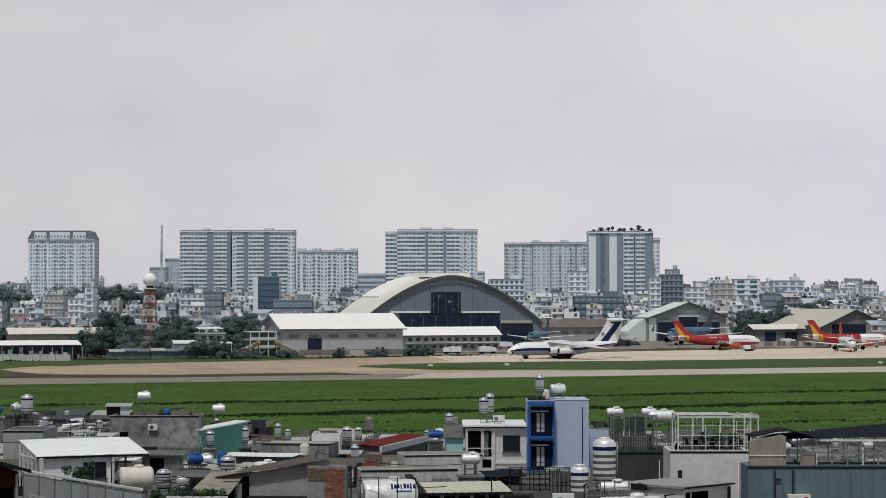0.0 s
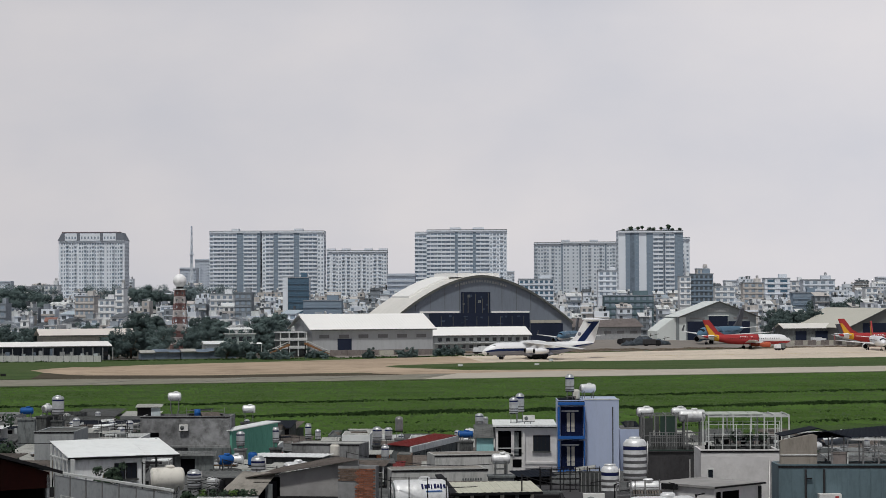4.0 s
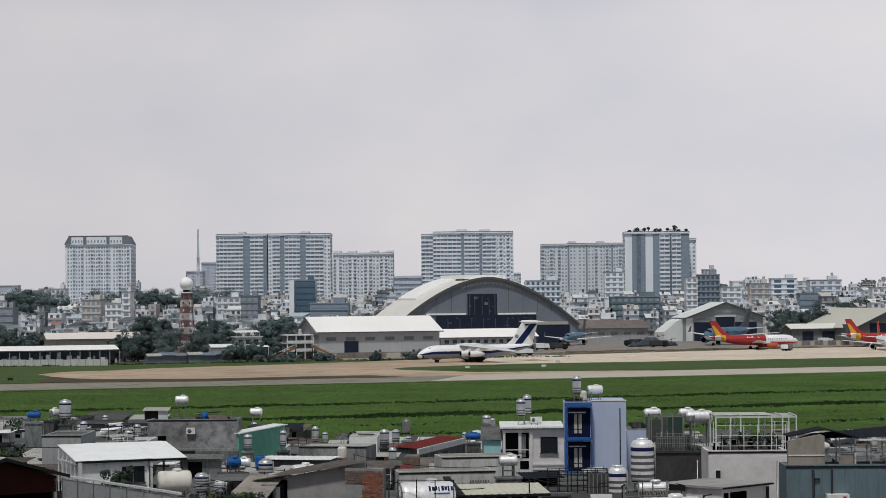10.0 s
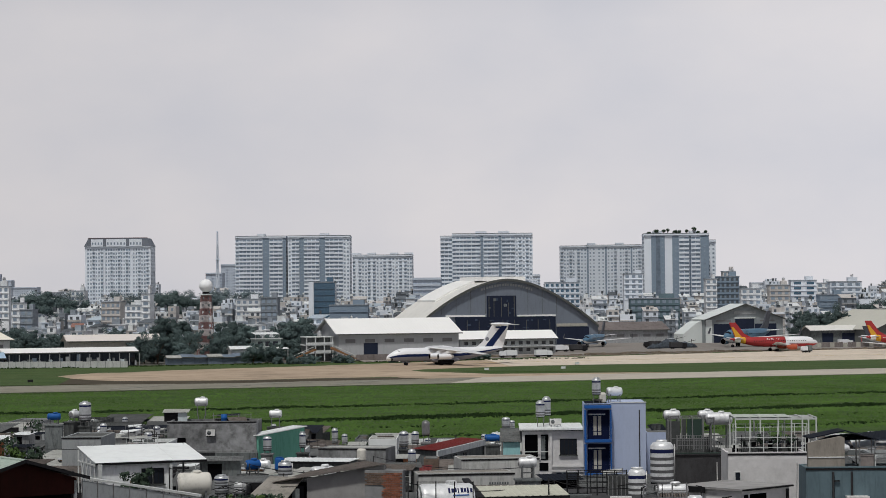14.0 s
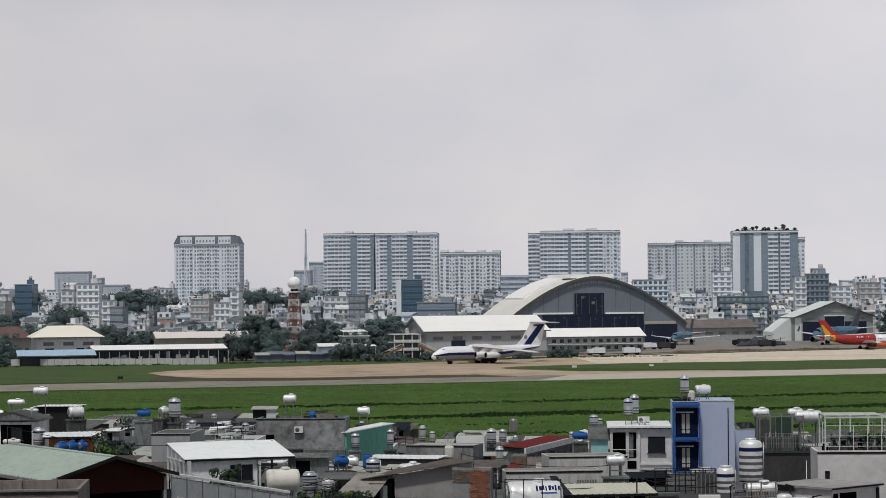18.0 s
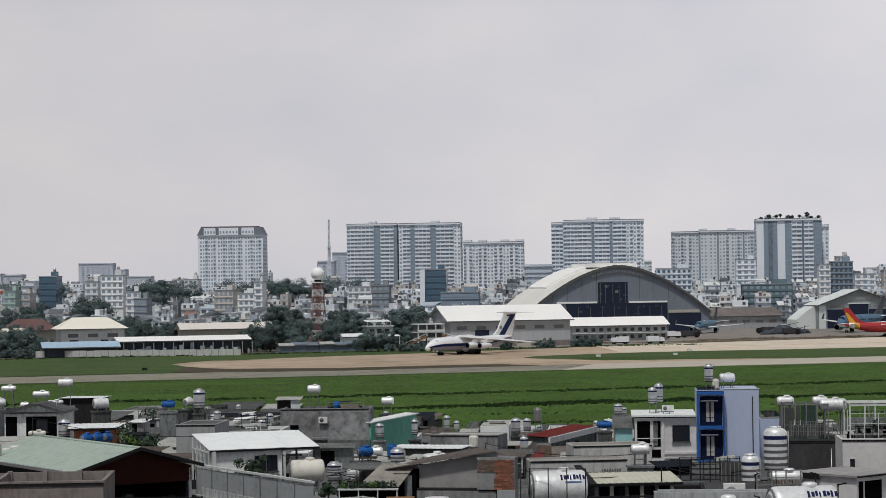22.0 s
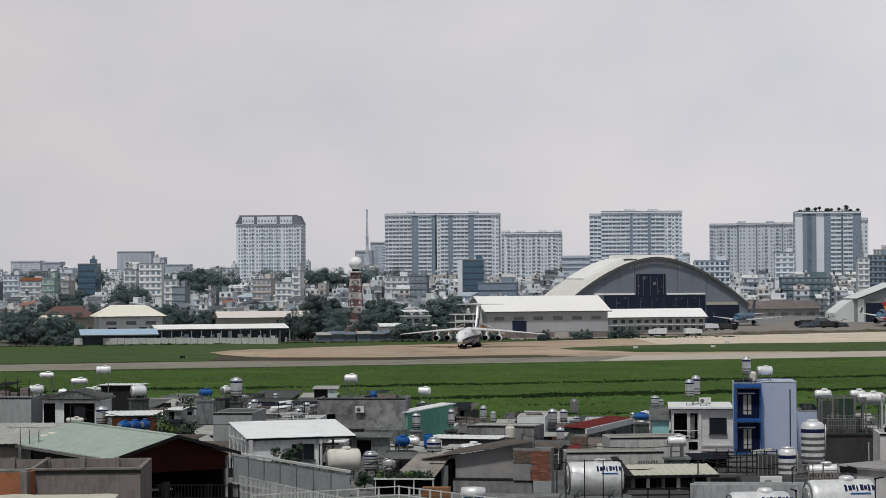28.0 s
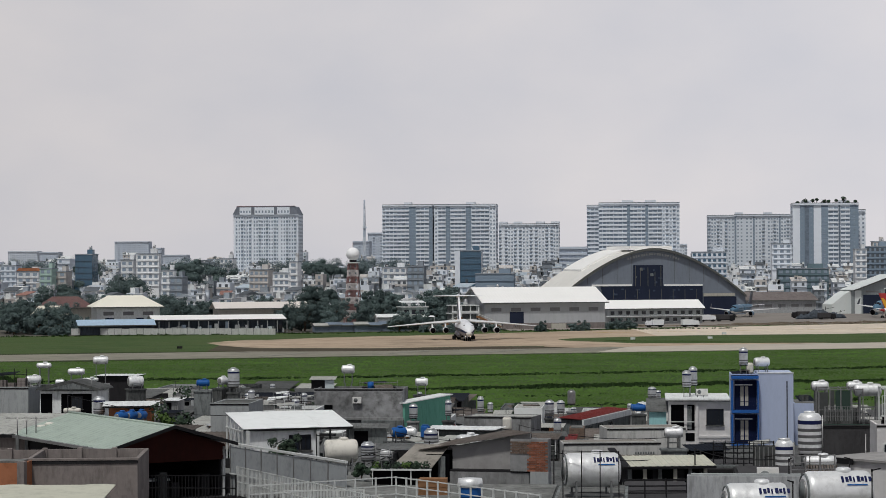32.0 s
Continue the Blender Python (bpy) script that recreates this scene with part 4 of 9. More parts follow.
def big_freighter():
    """The four-engined high-wing freighter; its origin lies on the ground between the main wheels."""
    ob = thing("cargo_jet", (44.8, 828, 0.02), "white four-engined cargo jet with a blue-banded tail, taxiing", "airplane")
    secs = [(21.4, 3.05, 0.1, 0.1), (21.0, 3.05, 0.62, 0.6), (20.2, 3.12, 1.1, 1.12), (19.2, 3.3, 1.5, 1.55), (18.0, 3.5, 1.85, 1.95), (16.6, 3.68, 2.15, 2.25), (15, 3.78, 2.34, 2.38), (13, 3.8, 2.4, 2.4),
            (6, 3.8, 2.4, 2.4), (0, 3.8, 2.4, 2.4), (-6, 3.82, 2.4, 2.38), (-9, 4.05, 2.32, 2.2), (-12, 4.4, 2.1, 1.9), (-15, 4.78, 1.75, 1.55), (-18, 5.15, 1.3, 1.2), (-20.5, 5.42, 0.85, 0.8), (-22.2, 5.58, 0.4, 0.4), (-22.6, 5.6, 0.1, 0.1)]
    fuselage("fuselage", secs, [AWHITE, ABLUE, ALILAC], ob, lambda a: 0 if a < 85 else 1 if a < 103 else 2)
    part("nose_cone", Shape().lathe([(0.02, 21.62), (0.5, 21.42), (0.86, 20.9), (0.98, 20.4), (0.9, 20.0)], (0, 0, 2.55), "x", 16), PLASTICW, ob, "pale grey radar nose")
    part("nose_glazing", Shape().rings([oval(x, z, a * 1.015, b * 1.015, 20)[6:14] for x, z, a, b in ((20.9, 3.05, 0.68, 0.66), (20.2, 3.12, 1.1, 1.12), (19.3, 3.28, 1.47, 1.52))], close=False), GLASS, ob, "navigator's glazed chin")
    for k in range(5):
        a = radians(-56 + 28 * k)
        part("cockpit_window", Shape().box(-0.35, 0.35, -0.42, 0.42, -0.04, 0.04), GLASS, ob, at=Matrix.Translation((17.75 - 0.45 * abs(math.sin(a)), 1.5 * math.sin(a) * 1.12, 4.55 + 0.62 * math.cos(a))) @ Euler((-a, radians(58), 0)).to_matrix().to_4x4())
    for k in range(9):
        for sy in (-1, 1):
            part("cabin_window", Shape().lathe([(0.02, -0.02), (0.19, -0.02), (0.19, 0.02), (0.02, 0.02)], (14.2 - k * 2.4, sy * 2.41, 3.95), "y", 8), GLASS, ob)
    for sy in (-1, 1):
        part("wing", aerofoil(aerofoil(Shape(), (6.6, -2.6, sy * 1.6, 6.25, 1.0), (2.0, -4.4, sy * 11, 5.55, 0.7)), (2.0, -4.4, sy * 11, 5.55, 0.7), (-5.6, -8.4, sy * 25.2, 4.2, 0.25)), AGREY, ob, "pale grey swept wing")
        for k in range(4):
            y = 4.5 + k * 4.6
            part("flap_fairing", Shape().lathe([(0.03, 2.1), (0.32, 1.2), (0.36, -0.5), (0.05, -2.4)], (-2.4 - 0.26 * y, sy * y, 5.75 - 0.085 * y), "x", 8), ALILAC, ob)
        for y in (6.45, 10.7):
            x = 4.6 - 0.42 * (y - 4)
            e = engine(ob, x + 1.0, sy * y, 3.45 - 0.02 * y, 1.0, 5.6, AWHITE)
            part("pylon", Shape().prism([(x + 2.4, 4.2), (x - 2.8, 4.3), (x - 3.4, 5.5), (x - 0.2, 5.6)], sy * y - 0.16, sy * y + 0.16), AWHITE, ob)
        part("gear_fairing", Shape().lathe([(0.05, 5.4), (0.7, 4.2), (1.15, 2.4), (1.25, 0), (1.15, -2.6), (0.6, -4.6), (0.05, -5.6)], (0, sy * 1.75, 1.85), "x", 14), ALILAC, ob)
        part("tailplane", aerofoil(Shape(), (-18.6, -24.4, sy * 0.25, 14.35, 0.5), (-23.6, -26.0, sy * 8.5, 14.25, 0.18)), AWHITE, ob)
        s = Shape()
        s.prism([(-18.4, 5.9), (-15.6, 6.2), (-22.0, 13.6), (-24.6, 13.6)], sy * 0.31 - 0.02, sy * 0.31 + 0.02)
        part("fin_band", s, ABLUE, ob, "diagonal dark blue band")
        part("fin_emblem", Shape().lathe([(0.45, sy * 0.33), (0.7, sy * 0.33), (0.7, sy * 0.37), (0.45, sy * 0.37)], (-16.6, 0, 9.0), "y", 18), ALILAC, ob, "pale ring emblem")
        part("flag_patch", Shape().box(-21.6, -19.9, sy * 0.33 - 0.02, sy * 0.33 + 0.02, 12.9, 13.5), ABLUE, ob)
        for x in (-1.7, 1.7):
            for y in (1.35, 1.95, 2.85, 3.45):
                wheel(ob, x, sy * y, 0.65, 0.42)
        part("gear_leg", Shape().bar((0, sy * 2.2, 0.7), (0, sy * 1.9, 2.4), 0.22, 8), AMETAL, ob)
        part("landing_lamp", Shape().lathe([(0.02, 16.852), (0.17, 16.85), (0.17, 16.83), (0.02, 16.83)], (0, sy * 0.8, 1.5), "x", 10), LANDING, ob, "lit landing light")
    part("fin", Shape().prism([(-11.5, 5.7), (-22.4, 5.75), (-22.9, 6.6), (-25.0, 14.4), (-18.9, 14.4), (-15.2, 8.2), (-13.4, 6.7)], -0.28, 0.28), AWHITE, ob, "tall white tail fin")
    part("fin_bullet", Shape().lathe([(0.03, -17.8), (0.42, -18.8), (0.5, -21), (0.4, -24.5), (0.04, -26.2)], (0, 0, 14.4), "x", 12), AWHITE, ob)
    for y in (-0.95, -0.35, 0.35, 0.95):
        wheel(ob, 14.2, y, 0.55, 0.36)
    part("nose_leg", Shape().bar((14.2, 0, 0.6), (14.0, 0, 1.9), 0.2, 8), AMETAL, ob)
    part("nose_door", Shape().box(12.4, 15.4, -1.05, -0.98, 0.9, 1.75), ALILAC, ob)
    part("belly_beacon", Shape().lathe([(0.02, 1.2), (0.16, 1.24), (0.18, 1.42)], (8, 0, 0), "z", 8), ARED, ob, "red belly beacon")
    part("wing_box", Shape().lathe([(0.1, 8.0), (1.2, 6.8), (1.7, 4), (1.75, 0), (1.3, -3.2), (0.1, -5.6)], (0, 0, 5.15), "x", 16), AWHITE, ob)
    part("gear_bay", Shape().box(-3.0, 3.0, -3.1, 3.1, 0.75, 1.75), RUBBER, ob)
    return ob


cargo = big_freighter()


AENGINE = paint("engine_red_orange", (0.42, 0.10, 0.055), 0.4, vary=0.1)


def airliner(label, front, rear, tail, stripe, flash=None):
    """A twin-engined low-wing airliner; the nose points along x, the origin is on the ground under the wing."""
    ob = thing("airliner", (0, 0, 0), label, "airplane", "airliners parked on the apron")
    fwd = [(18.0, 3.3, 0.08, 0.08), (17.6, 3.3, 0.6, 0.55), (16.8, 3.4, 1.15, 1.1), (15.5, 3.6, 1.65, 1.65), (13.6, 3.78, 1.93, 1.98), (11.5, 3.82, 1.98, 2.05), (7.5, 3.82, 1.98, 2.05), (3.6, 3.82, 1.98, 2.05)]
    aft = [(3.6, 3.82, 1.98, 2.05), (2, 3.82, 1.98, 2.05), (-5, 3.82, 1.98, 2.05), (-9, 4.0, 1.9, 1.85), (-13, 4.4, 1.45, 1.4), (-16.5, 4.8, 0.85, 0.85), (-19.4, 5.1, 0.25, 0.25)]
    fuselage("fuselage_front", fwd, [front, stripe], ob, lambda a: 0 if a < 120 else 1, 24)
    fuselage("fuselage_rear", aft, [rear, stripe], ob, lambda a: 0 if a < 140 else 1, 24)
    part("cockpit_glass", Shape().rings([oval(x, z, a * 1.02, b * 1.02, 24)[-4:] + oval(x, z, a * 1.02, b * 1.02, 24)[:4] for x, z, a, b in ((16.4, 3.45, 1.3, 1.3), (15.5, 3.6, 1.66, 1.66))], close=False), GLASS, ob)
    for sy in (-1, 1):
        part("wing", aerofoil(Shape(), (5.2, -2.2, sy * 1.5, 2.6, 0.8), (-4.6, -6.2, sy * 16.6, 4.0, 0.2)), AGREY, ob)
        part("winglet", Shape().prism([(-4.8, 4.0), (-6.3, 4.0), (-7.4, 6.0), (-6.5, 6.0)], sy * 16.6 - 0.08, sy * 16.6 + 0.08), tail or rear, ob)
        engine(ob, 4.6, sy * 5.75, 1.75, 1.05, 4.2, AENGINE if rear is ARED else rear)
        part("pylon", Shape().prism([(5.0, 2.6), (0.8, 2.4), (0.8, 3.1), (3.0, 3.3)], sy * 5.75 - 0.12, sy * 5.75 + 0.12), AWHITE, ob)
        part("tailplane", aerofoil(Shape(), (-13.6, -17.4, sy * 0.6, 5.0, 0.4), (-17.2, -18.8, sy * 6.2, 5.5, 0.15)), AWHITE, ob)
        if tail:
            part("fin_flash", Shape().prism([(-14.2, 5.6), (-17.0, 5.6), (-18.9, 9.8), (-17.9, 9.8)], sy * 0.24 - 0.02, sy * 0.24 + 0.02), flash or tail, ob)
        for x in (-0.9,):
            wheel(ob, x, sy * 3.4, 0.6, 0.4), wheel(ob, x, sy * 4.2, 0.6, 0.4)
        part("gear_leg", Shape().bar((-0.9, sy * 3.8, 0.6), (-0.9, sy * 3.4, 2.6), 0.16, 6), AMETAL, ob)
        s = Shape()
        for k in range(24):
            s.box(12.0 - k * 0.95, 12.3 - k * 0.95, sy * 1.985 - 0.02, sy * 1.985 + 0.02, 4.0, 4.4)
        tagged(part("cabin_windows", s, GLASS, ob), kind="stuff")
        wheel(ob, 11.8, sy * 0.3, 0.4, 0.24)
    part("nose_leg", Shape().bar((11.8, 0, 0.4), (11.6, 0, 2.0), 0.12, 6), AMETAL, ob)
    if flash and rear is not AWHITE:
        for x0, x1, coat in ((-13.2, -15.2, flash), (-15.25, -17.6, AWHITE)):
            ring = [oval(x, 4.0 + 0.1 * (-9 - x), (1.93 - 0.115 * (-9 - x)) * 1.01, (1.88 - 0.115 * (-9 - x)) * 1.01, 24) for x in (x0, x1)]
            part("tail_band", Shape().rings(ring, close=False), coat, ob)
        for sy in (-1, 1):
            for k in range(6):
                part("brand_mark", Shape().box(0.2 - k * 0.95, 0.75 - k * 0.95, sy * 1.99 - 0.02, sy * 1.99 + 0.02, 4.75, 5.25 if k % 2 else 5.05), AWHITE, ob, "white brand bar")
    if tail:
        part("fin", Shape().prism([(-10.2, 5.6), (-17.2, 5.5), (-19.8, 11.7), (-17.0, 11.7), (-13.4, 7.2)], -0.22, 0.22), tail, ob)
    return ob


red = airliner("red and white airliner with a yellow-flashed red tail", AWHITE, ARED, ARED, ARED, AYELLOW)
red.matrix_basis = pose(117.1, 951.85, 0.0, 0, 0, 14) @ Matrix.Scale(1.05, 4)
copy_thing(red, pose(178.33, 979.41, 0.0, 0, 0, 16))
white = airliner("white airliner parked nose towards the runway", AWHITE, AWHITE, ARED, AWHITE, AYELLOW)
white.matrix_basis = pose(166.7, 925.81, 0.0, 0, 0, -92)
AFIN = paint("aircraft_dark_grey", (0.075, 0.08, 0.095), 0.45, vary=0.06)
ADEEP = paint("aircraft_deep_blue", (0.09, 0.17, 0.25), 0.4, vary=0.05)
teal = airliner("teal and white airliner facing the runway by the hangar", ADEEP, ADEEP, AFIN, AWHITE)
teal.matrix_basis = pose(44.89, 1053.42, 0.0, 0, 0, -107)
blue = airliner("blue and white airliner with a dark grey tail", ADEEP, ADEEP, AFIN, AWHITE)
blue.matrix_basis = pose(114.78, 1039.58, 0.0, 0, 0, 240) @ Matrix.Scale(1.38, 4)
dark = airliner("white airliner with a dark grey tail, behind others", AWHITE, AGREY, AFIN, AWHITE)
dark.matrix_basis = pose(178.29, 1018.73, 0.0, 0, 0, 22) @ Matrix.Scale(0.8, 4)


# ---- small vehicles and gear on the apron ----
def truck(name, label, cab, bed, ln=7.0):
    ob = thing(name, (0, 0, 0), label, "truck", "service vehicles on the apron")
    part("chassis", Shape().box(-ln / 2, ln / 2, -1.1, 1.1, 0.5, 0.9), IRON, ob)
    c = part("cab", Shape().prism([(ln / 2 - 2.2, 0.9), (ln / 2, 0.9), (ln / 2, 1.7), (ln / 2 - 0.4, 2.6), (ln / 2 - 2.2, 2.6)], -1.15, 1.15), cab, ob)
    part("windscreen", Shape().slab((ln / 2 - 0.02, -1.0, 1.72), (ln / 2 - 0.02, 1.0, 1.72), (ln / 2 - 0.38, 1.0, 2.55), (ln / 2 - 0.38, -1.0, 2.55), 0.05), GLASS, c)
    part("load_body", Shape().box(-ln / 2, ln / 2 - 2.4, -1.2, 1.2, 0.9, 3.0), bed, ob)
    for x in (-ln / 2 + 1.2, ln / 2 - 1.1):
        for y in (-1.05, 1.05):
            wheel(ob, x, y, 0.5, 0.35)
    return ob


tr = truck("service_truck", "white service truck parked by the apron", AWHITE, AWHITE)
tr.matrix_basis = pose(158.55, 1029.05, 0, 0, 0, 20)
copy_thing(tr, pose(3.5, 886, 0, 0, 0, 200))
copy_thing(tr, pose(17.5, 889, 0, 0, 0, 20))
tug = truck("tow_tug", "small white tow tug by the airliner", AWHITE, GREYW, 4.2)
tug.matrix_basis = pose(126.51, 925.81, 0, 0, 0, 200)
ot = truck("fuel_truck", "dark grey loader truck on the apron", DARKW, CHARCOAL, 8)
ot.matrix_basis = pose(70.25, 1029.04, 0, 0, 0, 190)
CAMO = paint("dark_camouflage_cover", (0.075, 0.09, 0.108), 0.9, vary=0.6, scale=0.9, stain=0.6, bump=0.5)
for u_, v_, wd, ht, sd in ((421, 930, 8.0, 4.4, 1), (431, 933, 5.5, 3.0, 2), (412, 926, 4.0, 2.4, 3)):
    x, y = uv(u_, v_)
    mix = random.Random(sd)
    net = thing("covered_machine", (x, y, -0.03), "parked machine under a dark camouflage cover", "machine", "covered machines on the apron", yaw=20 + mix.uniform(-12, 12))
    hull = []
    for k in range(9):
        q = -1 + k / 4
        r = max(0.12, (1 - abs(q) ** 2.4)) * mix.uniform(0.75, 1.1)
        hull.append([(wd * q, 2.4 * r * math.cos(e * math.pi / 8) * mix.uniform(0.85, 1.1), ht * r * math.sin(e * math.pi / 8) * mix.uniform(0.85, 1.1)) for e in range(9)])
    part("cover", Shape().rings(hull), CAMO, net)
    part("pole", Shape().rod((wd * 0.3, 0, 0), (wd * 0.42, 0, ht * 1.25), 0.18).rod((-wd * 0.7, 0, ht * 0.6), (wd * 0.9, 0.3, ht * 1.15), 0.16), IRON, net)
for px_, py_, a in ((0, 0, 20), (9, 2, 20), (-62, -14, 200), (-150, -50, 20), (62, 14, 20)):
    x, y = uv(356.09 + px_, 892.91 + py_ + 8)
    copy_thing(ot if px_ > 0 else tr, pose(x, y, 0, 0, 0, a))
# passenger stairs parked by the verge
st = thing("boarding_stairs", (-73.14, 841.38, 0), "brown and white mobile boarding stairs", "stairs", yaw=10)
part("ramp", Shape().prism([(-6, 0.8), (-5.2, 0.8), (4.2, 4.6), (4.2, 5.2), (3.4, 5.2)], -1, 1), WOOD, st)
for k in range(11):
    part("tread", Shape().box(-5.6 + k * 0.85, -4.8 + k * 0.85, -0.95, 0.95, 1.15 + k * 0.36, 1.3 + k * 0.36), GALV, st)
part("handrail", Shape().bar((-5.6, -1, 2.0), (3.6, -1, 6.0), 0.08, 5).bar((-5.6, 1, 2.0), (3.6, 1, 6.0), 0.08, 5), WHITEIRON, st)
part("chassis", Shape().box(-5, 4.5, -1.1, 1.1, 0.45, 0.85), IRON, st)
part("prop", Shape().rod((3.8, -0.8, 0.8), (3.8, -0.8, 4.6), 0.2).rod((3.8, 0.8, 0.8), (3.8, 0.8, 4.6), 0.2), IRON, st)
for x in (-4, 3.4):
    for y in (-1, 1):
        wheel(st, x, y, 0.45, 0.3)
s2 = copy_thing(st, pose(-60.86, 862.83, 0, 0, 0, 175))
# airfield marker boards in the grass
for k, (t_x, t_y) in enumerate([(-4.19, 737.49), (27.38, 789.07), (-139.52, 662.81), (149.37, 765.3), (21.23, 745.62)]):
    mk = thing("marker_board", (t_x, t_y, -0.1), "small white airfield marker board in the grass", "sign", "airfield marker boards", yaw=20)
    part("board", Shape().box(-0.8, 0.8, -0.1, 0.1, 0.4, 1.1), (WHITE, WHITE, DARKW, WHITE, WHITE)[k], mk)
    for x in (-0.6, 0.6):
        part("post", Shape().bar((x, 0, 0), (x, 0, 0.4), 0.06, 5), IRON, mk)


# ---- trees ----
def leaves(s, cx, cy, cz, r, n, size, rnd, flat=0.8):
    for _ in range(n):
        d = Vector((rnd.gauss(0, 1), rnd.gauss(0, 1), rnd.gauss(0, 1))).normalized() * (r * rnd.uniform(0.55, 1.08))
        p = Vector((cx + d.x, cy + d.y, cz + d.z * flat))
        nrm = (d.normalized() + Vector((rnd.gauss(0, 0.25), rnd.gauss(0, 0.25), rnd.gauss(0.3, 0.25)))).normalized()
        a = nrm.orthogonal().normalized()
        a.rotate(Matrix.Rotation(rnd.random() * 6.28, 3, nrm))
        b = nrm.cross(a)
        k = size * rnd.uniform(0.5, 1.3)
        o = len(s.v)
        s.v += [tuple(p + a * k), tuple(p + b * k * 0.7), tuple(p - a * k), tuple(p - b * k * 0.7)]
        s.face([o, o + 1, o + 2, o + 3])


def tree(seed, h, spread, label, mat=LEAF, dense=1.0, low=0.3, leaf=0.55):
    rnd = random.Random(seed)
    ob = thing("tree", (0, 0, -900), label, "tree", "trees round the airfield")
    t = Shape()
    top = h * 0.6
    t.bar((0, 0, 0), (rnd.gauss(0, 0.2), rnd.gauss(0, 0.2), h * 0.35), 0.035 * h, 8, r2=0.026 * h)
    tips = []
    for k in range(9):
        a = k * 2.4 + rnd.random()
        q = (spread * 0.62 * math.cos(a) * rnd.uniform(0.5, 1), spread * 0.62 * math.sin(a) * rnd.uniform(0.5, 1), h * rnd.uniform(low + 0.1, 0.85))
        t.bar((0, 0, h * rnd.uniform(0.2, 0.34)), q, 0.016 * h, 6, r2=0.005 * h)
        tips.append(q)
    tips.append((0, 0, h * 0.85))
    part("trunk", t, BARK, ob)
    c = Shape()
    for q in tips:
        r = spread * rnd.uniform(0.26, 0.44)
        leaves(c, q[0], q[1], q[2], r, int(520 * dense), leaf * 0.44, rnd)
        for _ in range(2):
            leaves(c, q[0] + rnd.gauss(0, r), q[1] + rnd.gauss(0, r), max(q[2] + rnd.gauss(0, r * 0.6), h * low), r * 0.55, int(200 * dense), leaf * 0.4, rnd)
    part("crown", c, mat, ob)
    return ob


# leaf colours paled towards blue-grey for haze, most on the far trees
LEAFG = paint("haze_greyed_leaves", (0.15, 0.195, 0.205), 0.9, vary=0.2, scale=0.1, per=0.2, spec=0.0)
LEAFF = paint("haze_paled_leaves", (0.098, 0.135, 0.132), 0.85, vary=0.25, scale=0.15, per=0.2, spec=0.0)
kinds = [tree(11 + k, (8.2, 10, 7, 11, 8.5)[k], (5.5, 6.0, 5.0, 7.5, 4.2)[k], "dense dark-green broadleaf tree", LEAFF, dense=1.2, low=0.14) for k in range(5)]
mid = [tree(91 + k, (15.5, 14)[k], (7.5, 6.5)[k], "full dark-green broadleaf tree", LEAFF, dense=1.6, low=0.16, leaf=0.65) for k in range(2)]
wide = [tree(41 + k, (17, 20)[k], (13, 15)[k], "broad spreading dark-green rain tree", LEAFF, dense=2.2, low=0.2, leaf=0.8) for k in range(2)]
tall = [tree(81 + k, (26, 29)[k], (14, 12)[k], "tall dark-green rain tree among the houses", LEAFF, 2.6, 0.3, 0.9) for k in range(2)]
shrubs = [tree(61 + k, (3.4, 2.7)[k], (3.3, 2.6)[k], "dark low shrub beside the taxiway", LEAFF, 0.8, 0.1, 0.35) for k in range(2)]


def grove(rows, pool, seed):
    rnd = random.Random(seed)
    for i, (x, y) in enumerate(rows):
        src = pool[i % len(pool)]
        if src.matrix_basis.translation.z < -800:
            src.matrix_basis = pose(x, y, -0.3, 0, 0, rnd.uniform(0, 360))
        else:
            copy_thing(src, pose(x, y, -0.3, 0, 0, rnd.uniform(0, 360)))


def spread_trees(t, pool, seed):
    """Trees for (left x, right x, depth, count) stretches."""
    rnd = random.Random(seed)
    rows = []
    for x0, x1, y, n in t:
        for k in range(n):
            rows.append((x0 + (x1 - x0) * (k + rnd.uniform(0.2, 0.8)) / n, y + rnd.uniform(-6, 6)))
    grove(rows, pool, seed)


spread_trees([(-142.56, -119.39, 850, 6), (-110.96, -101.76, 868, 3), (-86.51, -72.52, 885, 4), (-244.42, -232.36, 835, 4),
              (-234.49, -218.56, 842, 4), (-146.58, -125.46, 930, 3), (-184.14, -170.06, 935, 4), (-117.39, -100.43, 960, 5),
              (152.52, 184.44, 1150, 6), (95.68, 101.39, 1130, 2), (-262.4, -252.17, 905, 2), (-209.05, -181.62, 960, 5), (-239, -214, 818, 6)], kinds, 5)
spread_trees([(-159.19, -115.86, 1010, 4), (-114.71, -79.38, 1000, 4), (-277.97, -215.16, 1000, 4), (-201.96, -160.77, 1020, 7), (62.55, 100.28, 1150, 3), (-238, -135, 1052, 9), (-110, -70, 1062, 5)], [kinds[2], kinds[0]], 9)
spread_trees([(-259.27, -251.71, 960, 1), (191.02, 216.26, 1250, 3)], wide, 6)
broad = [tree(51 + k, (24, 28)[k], (18, 17)[k], "broad haze-greyed tree in the distant town", LEAFG, 2.0, 0.12, 0.9) for k in range(2)]
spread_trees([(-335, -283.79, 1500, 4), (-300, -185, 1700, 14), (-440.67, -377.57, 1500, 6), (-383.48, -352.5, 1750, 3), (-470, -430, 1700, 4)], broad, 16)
spread_trees([(-60.5, -55.0, 838, 2), (-42.0, -36.0, 840, 1), (-28.0, -20.0, 846, 2), (-14.13, -5.37, 868, 4), (-84.53, -65.72, 828, 4), (-224.04, -209.64, 808, 5)], shrubs, 7)

